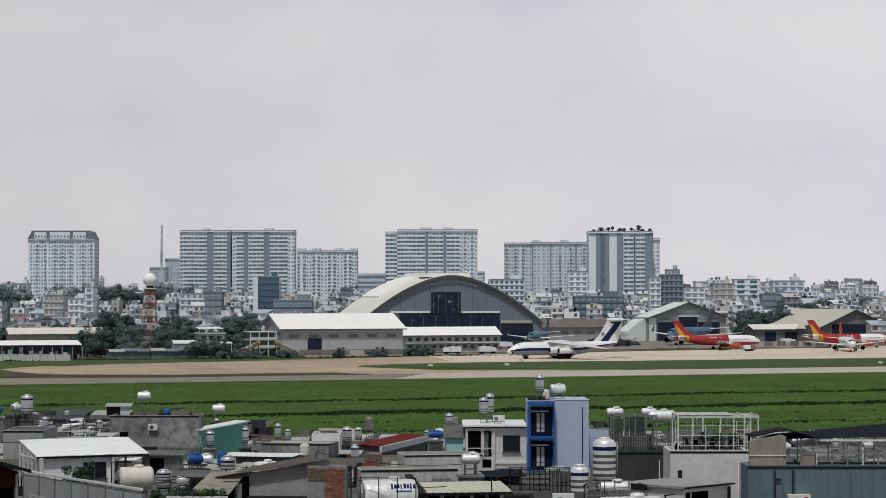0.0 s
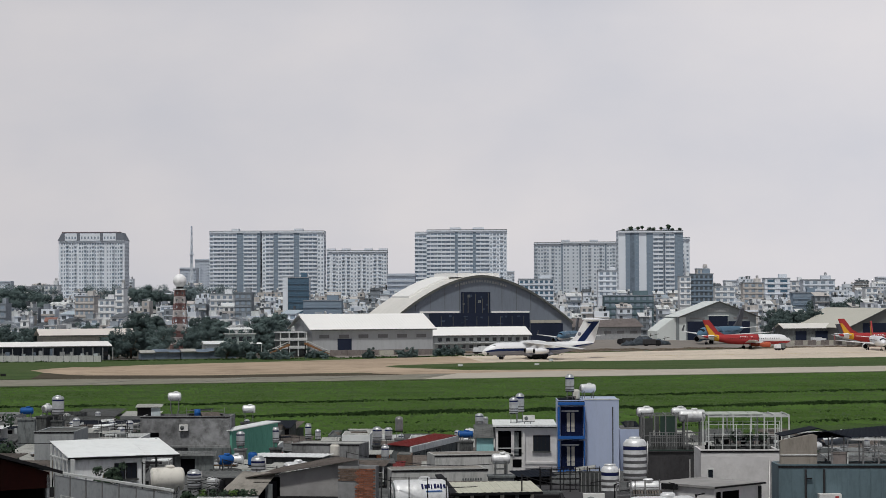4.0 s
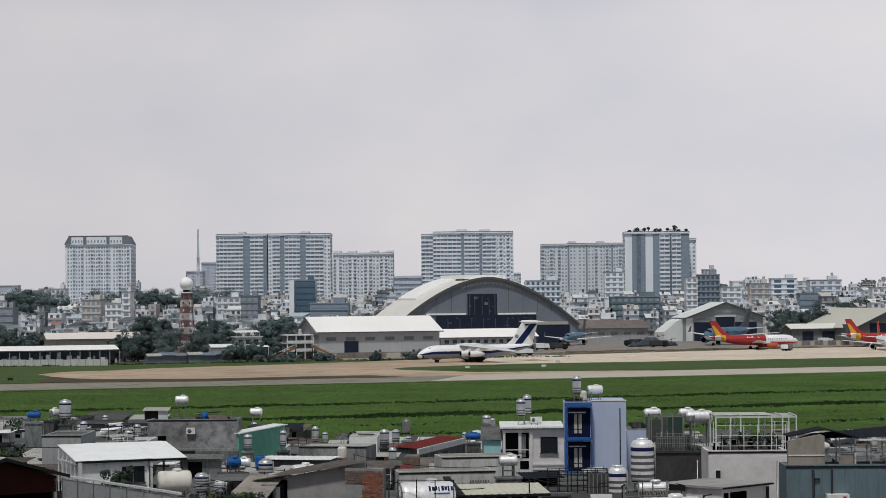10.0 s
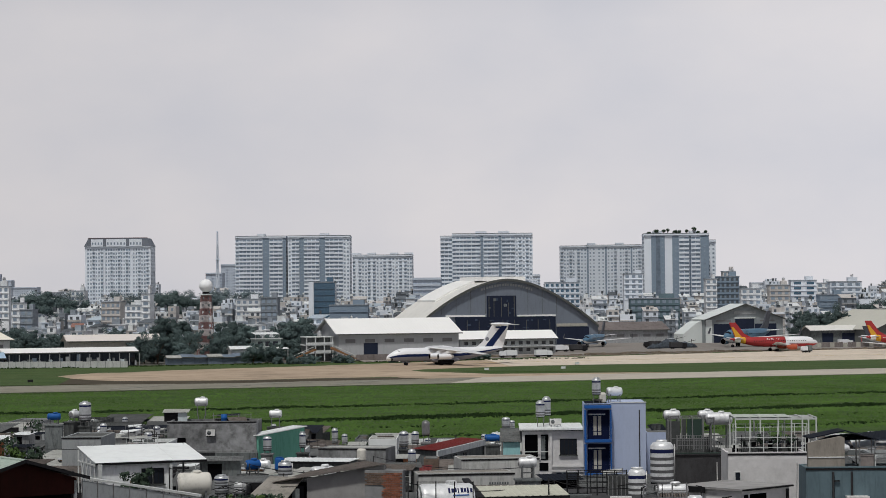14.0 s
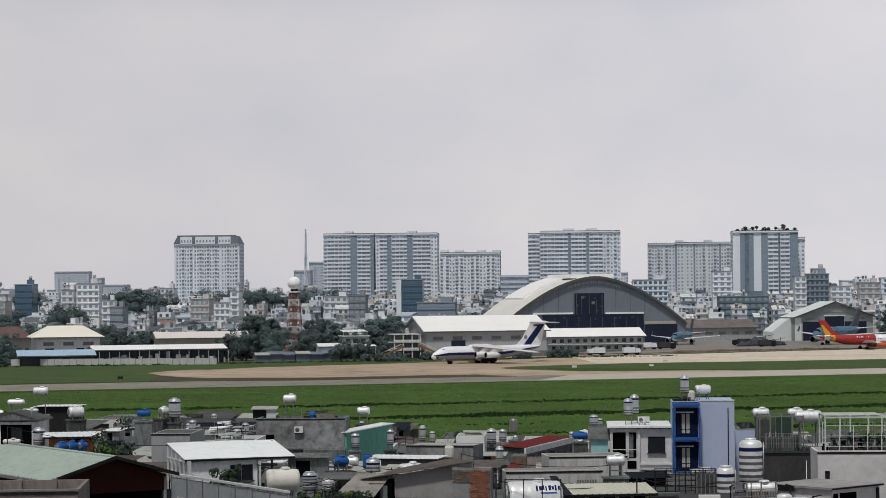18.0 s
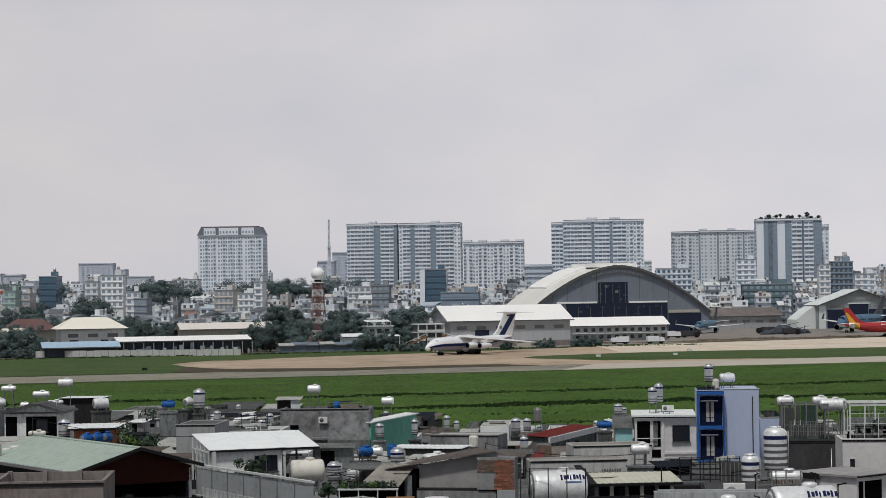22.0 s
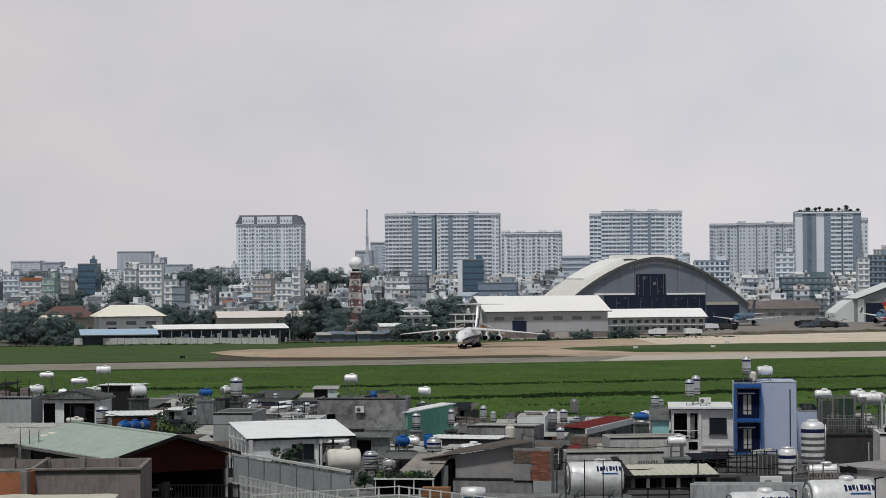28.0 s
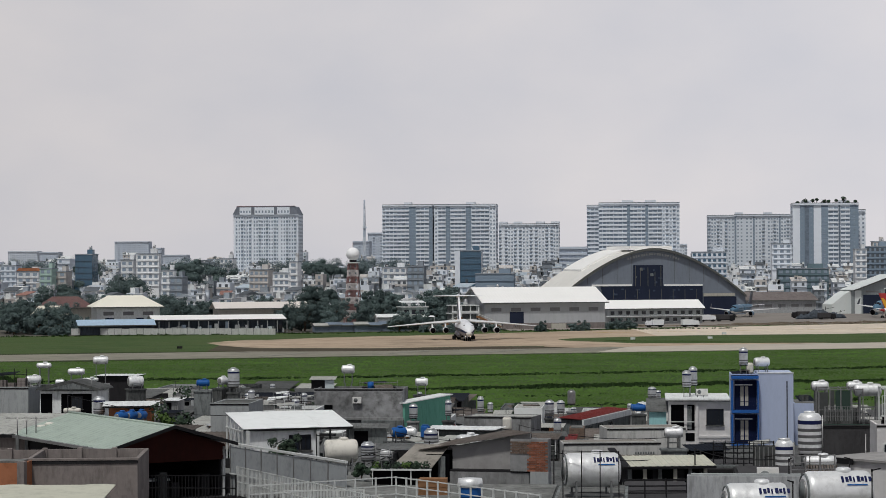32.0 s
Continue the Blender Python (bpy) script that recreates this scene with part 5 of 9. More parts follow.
spread_trees([(-284.14, -258.21, 1350, 3), (-350.75, -340.88, 1350, 1), (-217.13, -192.4, 1400, 3), (-254, -250, 1240, 1)], tall, 8)
spread_trees([(-263, -259, 1120, 1)], wide[::-1], 26)
spread_trees([(-108, -99, 890, 2), (-87, -76, 895, 2), (156, 180, 1150, 4), (-168, -142, 1060, 2), (-92, -84, 1010, 1)], mid, 29)
spread_trees([(-272, -220, 1040, 7), (-297, -280, 1040, 3), (-181, -157, 1000, 2), (-98, -90, 1000, 2)], [kinds[3], kinds[1]], 27)
spread_trees([(-93, -82, 836, 2)], [kinds[2]], 28)


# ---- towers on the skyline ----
# tower walls and windows are paled and blued in colour to suggest haze
TWHITE = paint("hazed_tower_white", (0.775, 0.825, 0.885), 0.7, vary=0.04, scale=0.1)
TCREAM = paint("hazed_tower_cream", (0.66, 0.71, 0.77), 0.7, vary=0.04, scale=0.1)
TGREY = paint("hazed_tower_grey", (0.235, 0.30, 0.37), 0.7, vary=0.05, scale=0.1)
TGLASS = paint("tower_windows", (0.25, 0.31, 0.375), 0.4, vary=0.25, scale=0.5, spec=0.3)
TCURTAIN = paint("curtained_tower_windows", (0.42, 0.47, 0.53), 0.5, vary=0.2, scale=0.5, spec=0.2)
CWHITE = paint("town_white", (0.775, 0.795, 0.81), 0.8, vary=0.1, stain=0.3, streak=True, per=0.12)
CSAND = paint("town_sand", (0.58, 0.555, 0.53), 0.85, vary=0.1, stain=0.3, streak=True, per=0.12)
CGREY = paint("town_grey", (0.29, 0.325, 0.36), 0.85, vary=0.15, stain=0.4, streak=True, per=0.2)
CBLUE = paint("town_pale_blue_sheet", (0.40, 0.47, 0.53), 0.5, vary=0.1, stain=0.2, per=0.15)
CDARK = paint("town_dark_roof", (0.12, 0.135, 0.15), 0.8, vary=0.15, stain=0.3, per=0.2)
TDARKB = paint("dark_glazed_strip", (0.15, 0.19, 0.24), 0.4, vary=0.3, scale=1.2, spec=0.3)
TBLUE = paint("blue_curtain_wall", (0.06, 0.125, 0.19), 0.2, vary=0.15, scale=0.3, spec=0.7)


TRED = paint("dull_red_ridge", (0.27, 0.20, 0.20), 0.8, vary=0.1)


def tower(name, x0, x1, y, top, label, wall, segs, floors=26, depth=26, roof="", yaw=0, fh=3.2):
    """A block of flats; segs name stretches of its front: (width, kind), with bands of balconies (b), single windows (w), grey shafts (s) or plain piers (p)."""
    w = x1 - x0
    ob = thing(name, ((x0 + x1) / 2, y, -0.4), label, "building", "towers on the skyline", yaw=yaw)
    h = w / 2
    part("body", Shape().box(-h, h, 0, depth, 0, top), wall, ob)
    total = sum(q for q, _ in segs)
    s, g = Shape(), Shape()
    pick = random.Random(int(x0 * 7))
    xa = -h
    for q, kind in segs:
        xb = xa + w * q / total
        if kind == "d":
            part("shaft", Shape().box(xa, xb, -0.2, -0.01, 3, top - 0.5), TDARKB, ob, "dark glazed strip")
        if kind == "s":
            part("shaft", Shape().box(xa, xb, -0.3, -0.01, 3, top - 0.5), TGREY, ob, "grey recessed shaft")
        n = max(1, round((xb - xa) / 3.3))
        for f in range(floors):
            z = top - 0.8 - fh * (f + 1)
            if z < 4 or kind in "pd":
                break
            if kind == "b":
                for k in range(n):
                    s.box(xa + (xb - xa) * k / n, xa + (xb - xa) * (k + 1) / n, -0.12, -0.01, z + 1.05, z + 2.6, 1 if pick.random() < 0.25 else 0)
                g.box(xa + 0.1, xb - 0.1, -1.1, -0.02, z - 0.3, z + 1.0)
                for k in range(n + 1):
                    xk = xa + (xb - xa) * k / n
                    g.box(max(xa, xk - 0.2), min(xb, xk + 0.2), -0.5, -0.02, z + 1.05, z + 2.8)
            elif kind == "s":
                s.box((xa + xb) / 2 - 0.6, (xa + xb) / 2 + 0.6, -0.42, -0.31, z + 1.0, z + 2.2)
            else:
                n = max(1, round((xb - xa) / (2.3 if roof == "mansard" else 2.9)))
                tall = 2.45 if roof == "mansard" else 2.2
                for k in range(n):
                    xk, wide = xa + (xb - xa) * (k + 0.5) / n, (0.62 if roof == "mansard" else 0.75) + 0.3 * ((k * 7 + len(segs)) % 3 == 0)
                    s.box(xk - wide, xk + wide, -0.1, -0.01, z + 0.7, z + tall, 1 if pick.random() < 0.3 else 0)
                    if (k + len(segs)) % 3 == 0:
                        g.box(xk - wide - 0.35, xk + wide + 0.35, -0.85, -0.02, z - 0.25, z + 0.62)
                for k in range(n + 1):
                    xk = xa + (xb - xa) * k / n
                    if k % 2 == 0 and f == 0:
                        g.box(max(xa, xk - 0.3), min(xb, xk + 0.3), -0.35, -0.03, 4, top - 0.8)
        xa = xb
    for f in range(floors):
        z = top - 0.8 - fh * (f + 1)
        if z < 4:
            break
        for k in range(5):
            for sx in (-1, 1):
                s.box(min(sx * h, sx * (h + 0.1)), max(sx * h, sx * (h + 0.1)), depth * (k + 0.25) / 5, depth * (k + 0.7) / 5, z + 0.9, z + 2.6)
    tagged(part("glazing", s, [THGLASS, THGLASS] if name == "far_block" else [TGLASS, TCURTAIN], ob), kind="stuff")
    if g.v:
        tagged(part("balcony_banding", g, wall, ob), kind="stuff")
    part("parapet", Shape().box(-h - 0.2, h + 0.2, -1.2, depth + 0.2, top, top + 1.1), wall, ob)
    if roof == "mansard":
        part("mansard", Shape().prism([(-h - 0.6, top + 0.4), (h + 0.6, top + 0.4), (h - 3.2, top + 7.4), (-h + 3.2, top + 7.4)], -1.25, depth - 1), paint("slate_mansard", (0.19, 0.21, 0.245), 0.8, vary=0.15, scale=0.2), ob, "dark sloping mansard roof")
        for bx0, bx1 in ((-0.8, -0.44), (-0.34, 0.26), (0.36, 0.74)):
            part("attic_bay", Shape().box(h * bx0, h * bx1, -1.6, 6, top + 0.4, top + 6.6), wall, ob)
            cols = round((bx1 - bx0) * h / 2.6)
            for c in range(cols):
                xc = h * bx0 + (bx1 - bx0) * h * (c + 0.5) / cols
                part("attic_glazing", Shape().box(xc - 0.6, xc + 0.6, -1.7, -1.61, top + 1.9, top + 3.9), TGLASS, ob)
        part("ridge_strip", Shape().box(-h + 3.0, h - 3.0, -1.4, 3, top + 7.4, top + 7.9), TRED, ob, "dull red ridge strip")
    for k, q in enumerate(roof):
        if q == "l":
            xx = -h + w * (k + 0.5) / len(roof)
            part("lift_house", Shape().box(xx - w * 0.07, xx + w * 0.07, 3, 14, top + 1.1, top + 3.4), wall, ob)
    if roof != "mansard":
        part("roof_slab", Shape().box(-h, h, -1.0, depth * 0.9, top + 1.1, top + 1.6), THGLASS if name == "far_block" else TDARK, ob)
    return ob


TDARK = paint("dark_roof_felt", (0.10, 0.115, 0.13), 0.8, vary=0.08, scale=0.2)
# haze is mixed into these two pale blue-grey colours of the far blocks
THGLASS = paint("haze_paled_band", (0.47, 0.53, 0.61), 0.6, vary=0.05, scale=0.1)
THAZE = paint("haze_blued_wall", (0.55, 0.61, 0.69), 0.8, vary=0.05, scale=0.1)
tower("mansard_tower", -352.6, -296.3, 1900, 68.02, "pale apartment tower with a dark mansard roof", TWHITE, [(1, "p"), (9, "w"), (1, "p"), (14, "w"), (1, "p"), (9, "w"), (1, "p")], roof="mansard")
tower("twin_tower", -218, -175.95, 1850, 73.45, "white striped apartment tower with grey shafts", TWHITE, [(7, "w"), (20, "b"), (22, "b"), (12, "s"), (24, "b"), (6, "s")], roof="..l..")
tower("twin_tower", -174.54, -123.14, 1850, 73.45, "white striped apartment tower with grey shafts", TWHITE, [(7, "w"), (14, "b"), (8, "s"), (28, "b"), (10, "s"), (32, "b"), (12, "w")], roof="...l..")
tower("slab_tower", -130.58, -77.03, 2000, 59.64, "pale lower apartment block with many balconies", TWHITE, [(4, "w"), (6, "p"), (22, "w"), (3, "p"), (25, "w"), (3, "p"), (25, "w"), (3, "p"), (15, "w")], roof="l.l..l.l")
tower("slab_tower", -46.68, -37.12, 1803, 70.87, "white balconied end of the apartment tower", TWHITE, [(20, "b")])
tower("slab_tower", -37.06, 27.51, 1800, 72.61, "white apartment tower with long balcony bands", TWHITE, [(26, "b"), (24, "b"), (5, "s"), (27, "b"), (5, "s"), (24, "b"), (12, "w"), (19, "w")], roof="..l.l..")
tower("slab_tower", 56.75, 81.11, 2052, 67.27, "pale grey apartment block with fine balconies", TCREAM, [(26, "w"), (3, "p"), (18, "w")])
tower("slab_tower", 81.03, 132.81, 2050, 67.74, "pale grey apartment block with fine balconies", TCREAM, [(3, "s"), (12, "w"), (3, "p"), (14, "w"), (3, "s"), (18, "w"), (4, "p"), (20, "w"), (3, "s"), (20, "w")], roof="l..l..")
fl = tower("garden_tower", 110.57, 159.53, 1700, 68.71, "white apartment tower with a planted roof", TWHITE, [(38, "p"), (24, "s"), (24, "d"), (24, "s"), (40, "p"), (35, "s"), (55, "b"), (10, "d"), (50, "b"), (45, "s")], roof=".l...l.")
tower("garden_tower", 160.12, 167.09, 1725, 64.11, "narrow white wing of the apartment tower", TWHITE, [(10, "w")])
for k in range(10):
    s = Shape()
    q = (1.3, 2.0, 1.5)[k % 3]
    zp = 69.3 + q + (k * 5 % 4) * 0.7
    leaves(s, 0, 0, 0, q, 130, 0.55, random.Random(k))
    plant = part("roof_planting", s, LEAF, fl, at=(-20.5 + k * 4.6 + (k * 7 % 5) * 0.5, 3, zp))
    part("stem", Shape().bar((0, 0, 68.9 - zp), (0, 0, 0), 0.3, 5), BARK, plant)
    s = Shape()
    leaves(s, 0, 0, 0, 1.1, 70, 0.5, random.Random(k + 40))
    part("roof_shrub", s, LEAF, fl, at=(-22 + k * 4.7, 2.2, 69.7))
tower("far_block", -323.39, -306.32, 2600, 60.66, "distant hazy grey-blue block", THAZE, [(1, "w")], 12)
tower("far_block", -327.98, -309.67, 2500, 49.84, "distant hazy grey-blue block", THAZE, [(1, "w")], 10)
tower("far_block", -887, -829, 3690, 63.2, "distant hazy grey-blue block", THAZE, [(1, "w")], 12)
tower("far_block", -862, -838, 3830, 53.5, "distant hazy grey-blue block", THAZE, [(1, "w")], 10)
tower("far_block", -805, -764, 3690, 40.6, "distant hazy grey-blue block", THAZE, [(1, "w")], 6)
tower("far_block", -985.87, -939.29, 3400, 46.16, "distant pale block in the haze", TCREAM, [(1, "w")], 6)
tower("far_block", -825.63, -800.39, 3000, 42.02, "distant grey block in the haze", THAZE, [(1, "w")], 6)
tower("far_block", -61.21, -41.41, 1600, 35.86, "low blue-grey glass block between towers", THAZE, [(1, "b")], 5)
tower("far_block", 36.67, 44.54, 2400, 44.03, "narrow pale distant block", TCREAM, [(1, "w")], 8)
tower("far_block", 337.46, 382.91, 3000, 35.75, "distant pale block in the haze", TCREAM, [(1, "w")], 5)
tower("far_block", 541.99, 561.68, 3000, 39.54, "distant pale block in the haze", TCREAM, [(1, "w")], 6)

mast = thing("radio_mast", (-245.45, 1950, -0.4), "tall thin grey lattice radio mast", "mast")
for k in range(10):
    z0, z1, w = 8.2 * k, 8.2 * (k + 1), 1.9 - 0.15 * k
    coat = TCREAM if k % 3 else THAZE
    sec = part("mast_section", Shape().box(-w * 0.45, w * 0.45, -w * 0.45, w * 0.45, z0, z1), coat, mast)
    for a, b in ((-1, -1), (1, -1), (1, 1), (-1, 1)):
        part("leg", Shape().rod((a * w, b * w, z0), (a * (w - 0.15), b * (w - 0.15), z1), 0.45), coat, sec)
    for a in (-1, 1):
        part("brace", Shape().rod((-a * w, -w, z0), (a * w, -w, z1), 0.3), coat, sec)
    if k in (4, 7):
        part("platform", Shape().box(-w - 0.9, w + 0.9, -w - 0.9, w + 0.9, z0 - 0.4, z0 + 0.5), coat, sec)


# ---- city blocks and houses ----
def block(name, x0, x1, y, top, label, wall, glass, cols, depth=14, cat="building", yaw=0, stor=3.4, floors=None, tank=False):
    w = x1 - x0
    ob = thing(name, ((x0 + x1) / 2, y, -0.4), label, cat, "", yaw=yaw)
    h = w / 2
    part("wall", Shape().box(-h, h, 0, depth, 0, top), wall, ob)
    part("roof", Shape().box(-h - 0.25, h + 0.25, -0.3, depth + 0.25, top, top + 0.5), CGREY, ob)
    n = floors or min(5, int(top / stor))
    for f in range(n):
        z = top - stor * (f + 1)
        for c in range(cols):
            cw = w / cols
            xa = -h + c * cw
            part("window", Shape().box(xa + cw * 0.22, xa + cw * 0.78, -0.12, -0.01, z + 1.0, z + 2.7), glass, ob)
        part("ledge", Shape().box(-h, h, -0.45, -0.01, z - 0.1, z + 0.15), wall, ob)
    part("stair_head", Shape().box(h * 0.2, h * 0.8, depth * 0.3, depth * 0.7, top + 0.5, top + 3.0), wall, ob)
    if tank:
        part("roof_tank", Shape().lathe([(0.02, top + 3), (0.9, top + 3), (0.9, top + 4.6), (0.5, top + 5), (0.02, top + 5.1)], (h * 0.5, depth * 0.5, 0), "z", 10), STEEL, ob)
    return ob


MINT = paint("mint_plaster", (0.40, 0.53, 0.48), 0.8, vary=0.08, stain=0.2, streak=True)
bt = block("glass_office", -103.37, -91.69, 1250, 32.67, "dark blue glass office block", TBLUE, TBLUE, 6)
part("stair_core", Shape().box(-8.8, -6.0, -0.6, 8, 0, 32.99), TWHITE, bt)
block("grey_hall", -89.52, -69.26, 1180, 20.06, "windowless grey hall beyond the airfield", TGREY, TGREY, 4, floors=1)
block("brick_tower", 130.73, 144.71, 1350, 34.6, "dark brown-grey building under scaffolding", TGREY, TDARK, 5, tank=True)
block("brick_tower_core", 135.77, 142.96, 1356, 37.72, "brown roof storey of the dark building", CSAND, TGREY, 3)
block("white_slab", 122.75, 129.46, 1330, 33.12, "narrow white building beside the dark one", CWHITE, TGLASS, 2)
block("white_slab", 83.9, 96.78, 1500, 37.87, "white stepped town building", TWHITE, TGLASS, 3)
block("blue_roofed_block", 28.81, 50.73, 1400, 32.11, "pale block with a blue upper storey", TCREAM, TBLUE, 7)
block("green_grey_block", 73.06, 100.83, 1250, 21.94, "teal-grey building wrapped in netting", paint("grey_green_wall", (0.14, 0.20, 0.225), 0.8, vary=0.15, scale=0.3), TGLASS, 8)
block("dark_glass_block", -323.33, -313.5, 1250, 31.7, "dark blue glass office with rooftop masts", TBLUE, TBLUE, 4, tank=True)
block("white_block", -271.8, -259.6, 1180, 31.5, "white stepped apartment block", CWHITE, TGLASS, 4, 6, tank=True)
block("white_block", -284.95, -278.06, 1200, 28.27, "white town house block", CWHITE, TGLASS, 2)
block("white_block", -251.5, -244.91, 1150, 22.75, "pale balconied town block", CWHITE, TGLASS, 2, 6)
block("grey_block", -236.56, -230.27, 1100, 19.48, "grey block with white ledges", CGREY, TGLASS, 2)
block("green_block", -324.77, -318.26, 1180, 23.86, "pale mint-green house block", MINT, TGLASS, 2)
block("cream_block", -320.65, -313.15, 1190, 22.28, "beige town house block", CSAND, TGLASS, 2)
ob = block("orange_roofed_block", -371.5, -358.49, 1300, 22.0, "white block with a faded orange roof", CWHITE, TGLASS, 3)
part("tiled_roof", Shape().prism([(-6.9, 22.5), (6.9, 22.5), (5.4, 24.2), (-5.4, 24.2)], -0.5, 9), ORANGEW, ob, "faded orange roof")
block("pale_block", -411.15, -400.81, 1400, 25.44, "pale grey town block", TCREAM, TGLASS, 3)
block("pale_block", -288.04, -278.95, 1500, 29.54, "pale stepped town block", CWHITE, TGLASS, 3, tank=True)
block("pale_block", 195.25, 212.29, 1500, 32.57, "pale block with dark window bands", TWHITE, TBLUE, 2)
block("pale_block", 219.36, 229.15, 1550, 30.85, "white windowless block on the skyline", CWHITE, TGLASS, 2)
block("pale_block", 213.63, 234.13, 1450, 31.24, "pale grey block with a water tank", TCREAM, TGLASS, 4, tank=True)
block("pale_block", 236.38, 243.88, 1350, 26.08, "white house with a dark roof storey", CWHITE, TGLASS, 2, tank=True)
block("grey_block", 182.75, 197.29, 1280, 23.15, "dark grey house block", TGREY, TGLASS, 4)
block("white_block", 151.11, 163.84, 1400, 27.16, "row of white houses", CWHITE, TGLASS, 3)
block("grey_block", 174.82, 188, 1450, 29.41, "grey and white stepped houses", CSAND, TGLASS, 3, tank=True)
block("red_white_block", -205.13, -195.26, 1150, 22.82, "house block with a reddish upper storey", CSAND, TGLASS, 4)
block("pale_block", -192.25, -187.7, 1200, 26.94, "narrow white tower house", CWHITE, TGLASS, 1, tank=True)
block("white_block", -203.74, -192.23, 1200, 20.88, "row of white town houses", CWHITE, TGLASS, 4)
block("white_block", -122.67, -113.96, 1150, 24.27, "grey and white town house block", CGREY, TGLASS, 3)
block("white_block", -153.12, -139.33, 1300, 23.44, "low white town block", CWHITE, TGLASS, 4)

rnd = random.Random(77)
walls = [CWHITE, CWHITE, CSAND, TCREAM, CWHITE, CWHITE, TWHITE, CSAND, CWHITE, TCREAM, CWHITE, CSAND, CGREY, TWHITE, CWHITE, CWHITE, TWHITE]
hues = {"town_white": "white", "town_sand": "sand-coloured", "hazed_tower_cream": "pale", "town_grey": "grey", "hazed_tower_white": "whitewashed", "pale_cyan_paint": "pale cyan", "dark_render": "dark"}
CRED = paint("town_faded_red_roof", (0.27, 0.15, 0.125), 0.85, vary=0.2, stain=0.3, per=0.2)
ROOFS = [CDARK, CBLUE, CRED, TINWHITE, CBLUE, TINWHITE, CGREY]


def town_protos(h0, h1, count):
    made = []
    for k in range(count):
        w, h = rnd.uniform(4, 8.5), rnd.uniform(h0, h1)
        wall = walls[rnd.randrange(len(walls))]
        ob = thing("town_house", (0, 0, -900), f"{hues[wall.name]} plastered town house behind the airfield", "house", "town houses behind the airfield")
        s = Shape().box(-w / 2, w / 2, 0, 12, 0, h)
        for f in range(3):
            s.box(-w / 2 - 0.1, w / 2 + 0.1, -0.3, -0.001, h - 3.4 * f - 0.3, h - 3.4 * f)
        part("wall", s, wall, ob)
        rk = rnd.randrange(4)
        if rk == 0:
            part("roof", Shape().prism([(-w / 2 - 0.4, h), (w / 2 + 0.4, h), (0, h + w * 0.22)], -0.4, 12), rnd.choice(ROOFS), ob)
        elif rk == 1:
            part("roof", Shape().slab((-w / 2 - 0.4, -0.6, h), (w / 2 + 0.4, -0.6, h), (w / 2 + 0.4, 12, h + 1.8), (-w / 2 - 0.4, 12, h + 1.8), 0.2), rnd.choice(ROOFS), ob)
        else:
            part("stair_head", Shape().box(-w * 0.35, w * 0.1, 3, 8, h, h + 2.6), WHITE if rk == 2 else CGREY, ob)
            part("roof_tank", Shape().lathe([(0.02, h + 1.4), (0.7, h + 1.4), (0.7, h + 2.8), (0.3, h + 3.1), (0.02, h + 3.2)], (w * 0.3, 5, 0), "z", 10).box(w * 0.3 - 0.5, w * 0.3 + 0.5, 4.5, 5.5, h, h + 1.4), STEEL, ob)
        for c in range(1 if w < 6 else 2):
            xa = -w / 2 + w * (c + 0.5) / (1 if w < 6 else 2)
            part("window", Shape().box(xa - w * 0.16, xa + w * 0.16, -0.12, -0.01, h - 2.7, h - 0.9), TGLASS if c else TDARK, ob)
        if k % 2:
            part("balcony", Shape().box(-w / 2, w / 2, -1.1, -0.02, h - 3.5, h - 2.7), wall, ob)
        made.append(ob)
    return made


for row, (y, h0, h1) in enumerate(((1075, 8, 12), (1140, 9, 14))):
    pool = town_protos(h0, h1, 14)
    x = -0.31 * y
    while x < 0.21 * y:
        x += rnd.uniform(4.5, 9)
        if rnd.random() < 0.12:
            continue
        u, v = x * UX + y * UY, -x * UY + y * UX
        if 310 < u < 560 and v < 1085:
            continue
        m = pose(x, y + rnd.uniform(-22, 22), -0.4, 0, 0, rnd.choice((0, 20, -12, 8, 30)))
        src = pool[rnd.randrange(len(pool))]
        if src.matrix_basis.translation.z < -800:
            src.matrix_basis = m
        else:
            copy_thing(src, m)
    for src in pool:
        if src.matrix_basis.translation.z < -800:
            src.matrix_basis = pose(-0.4 * y + 9 * pool.index(src), y + 100, -0.4)

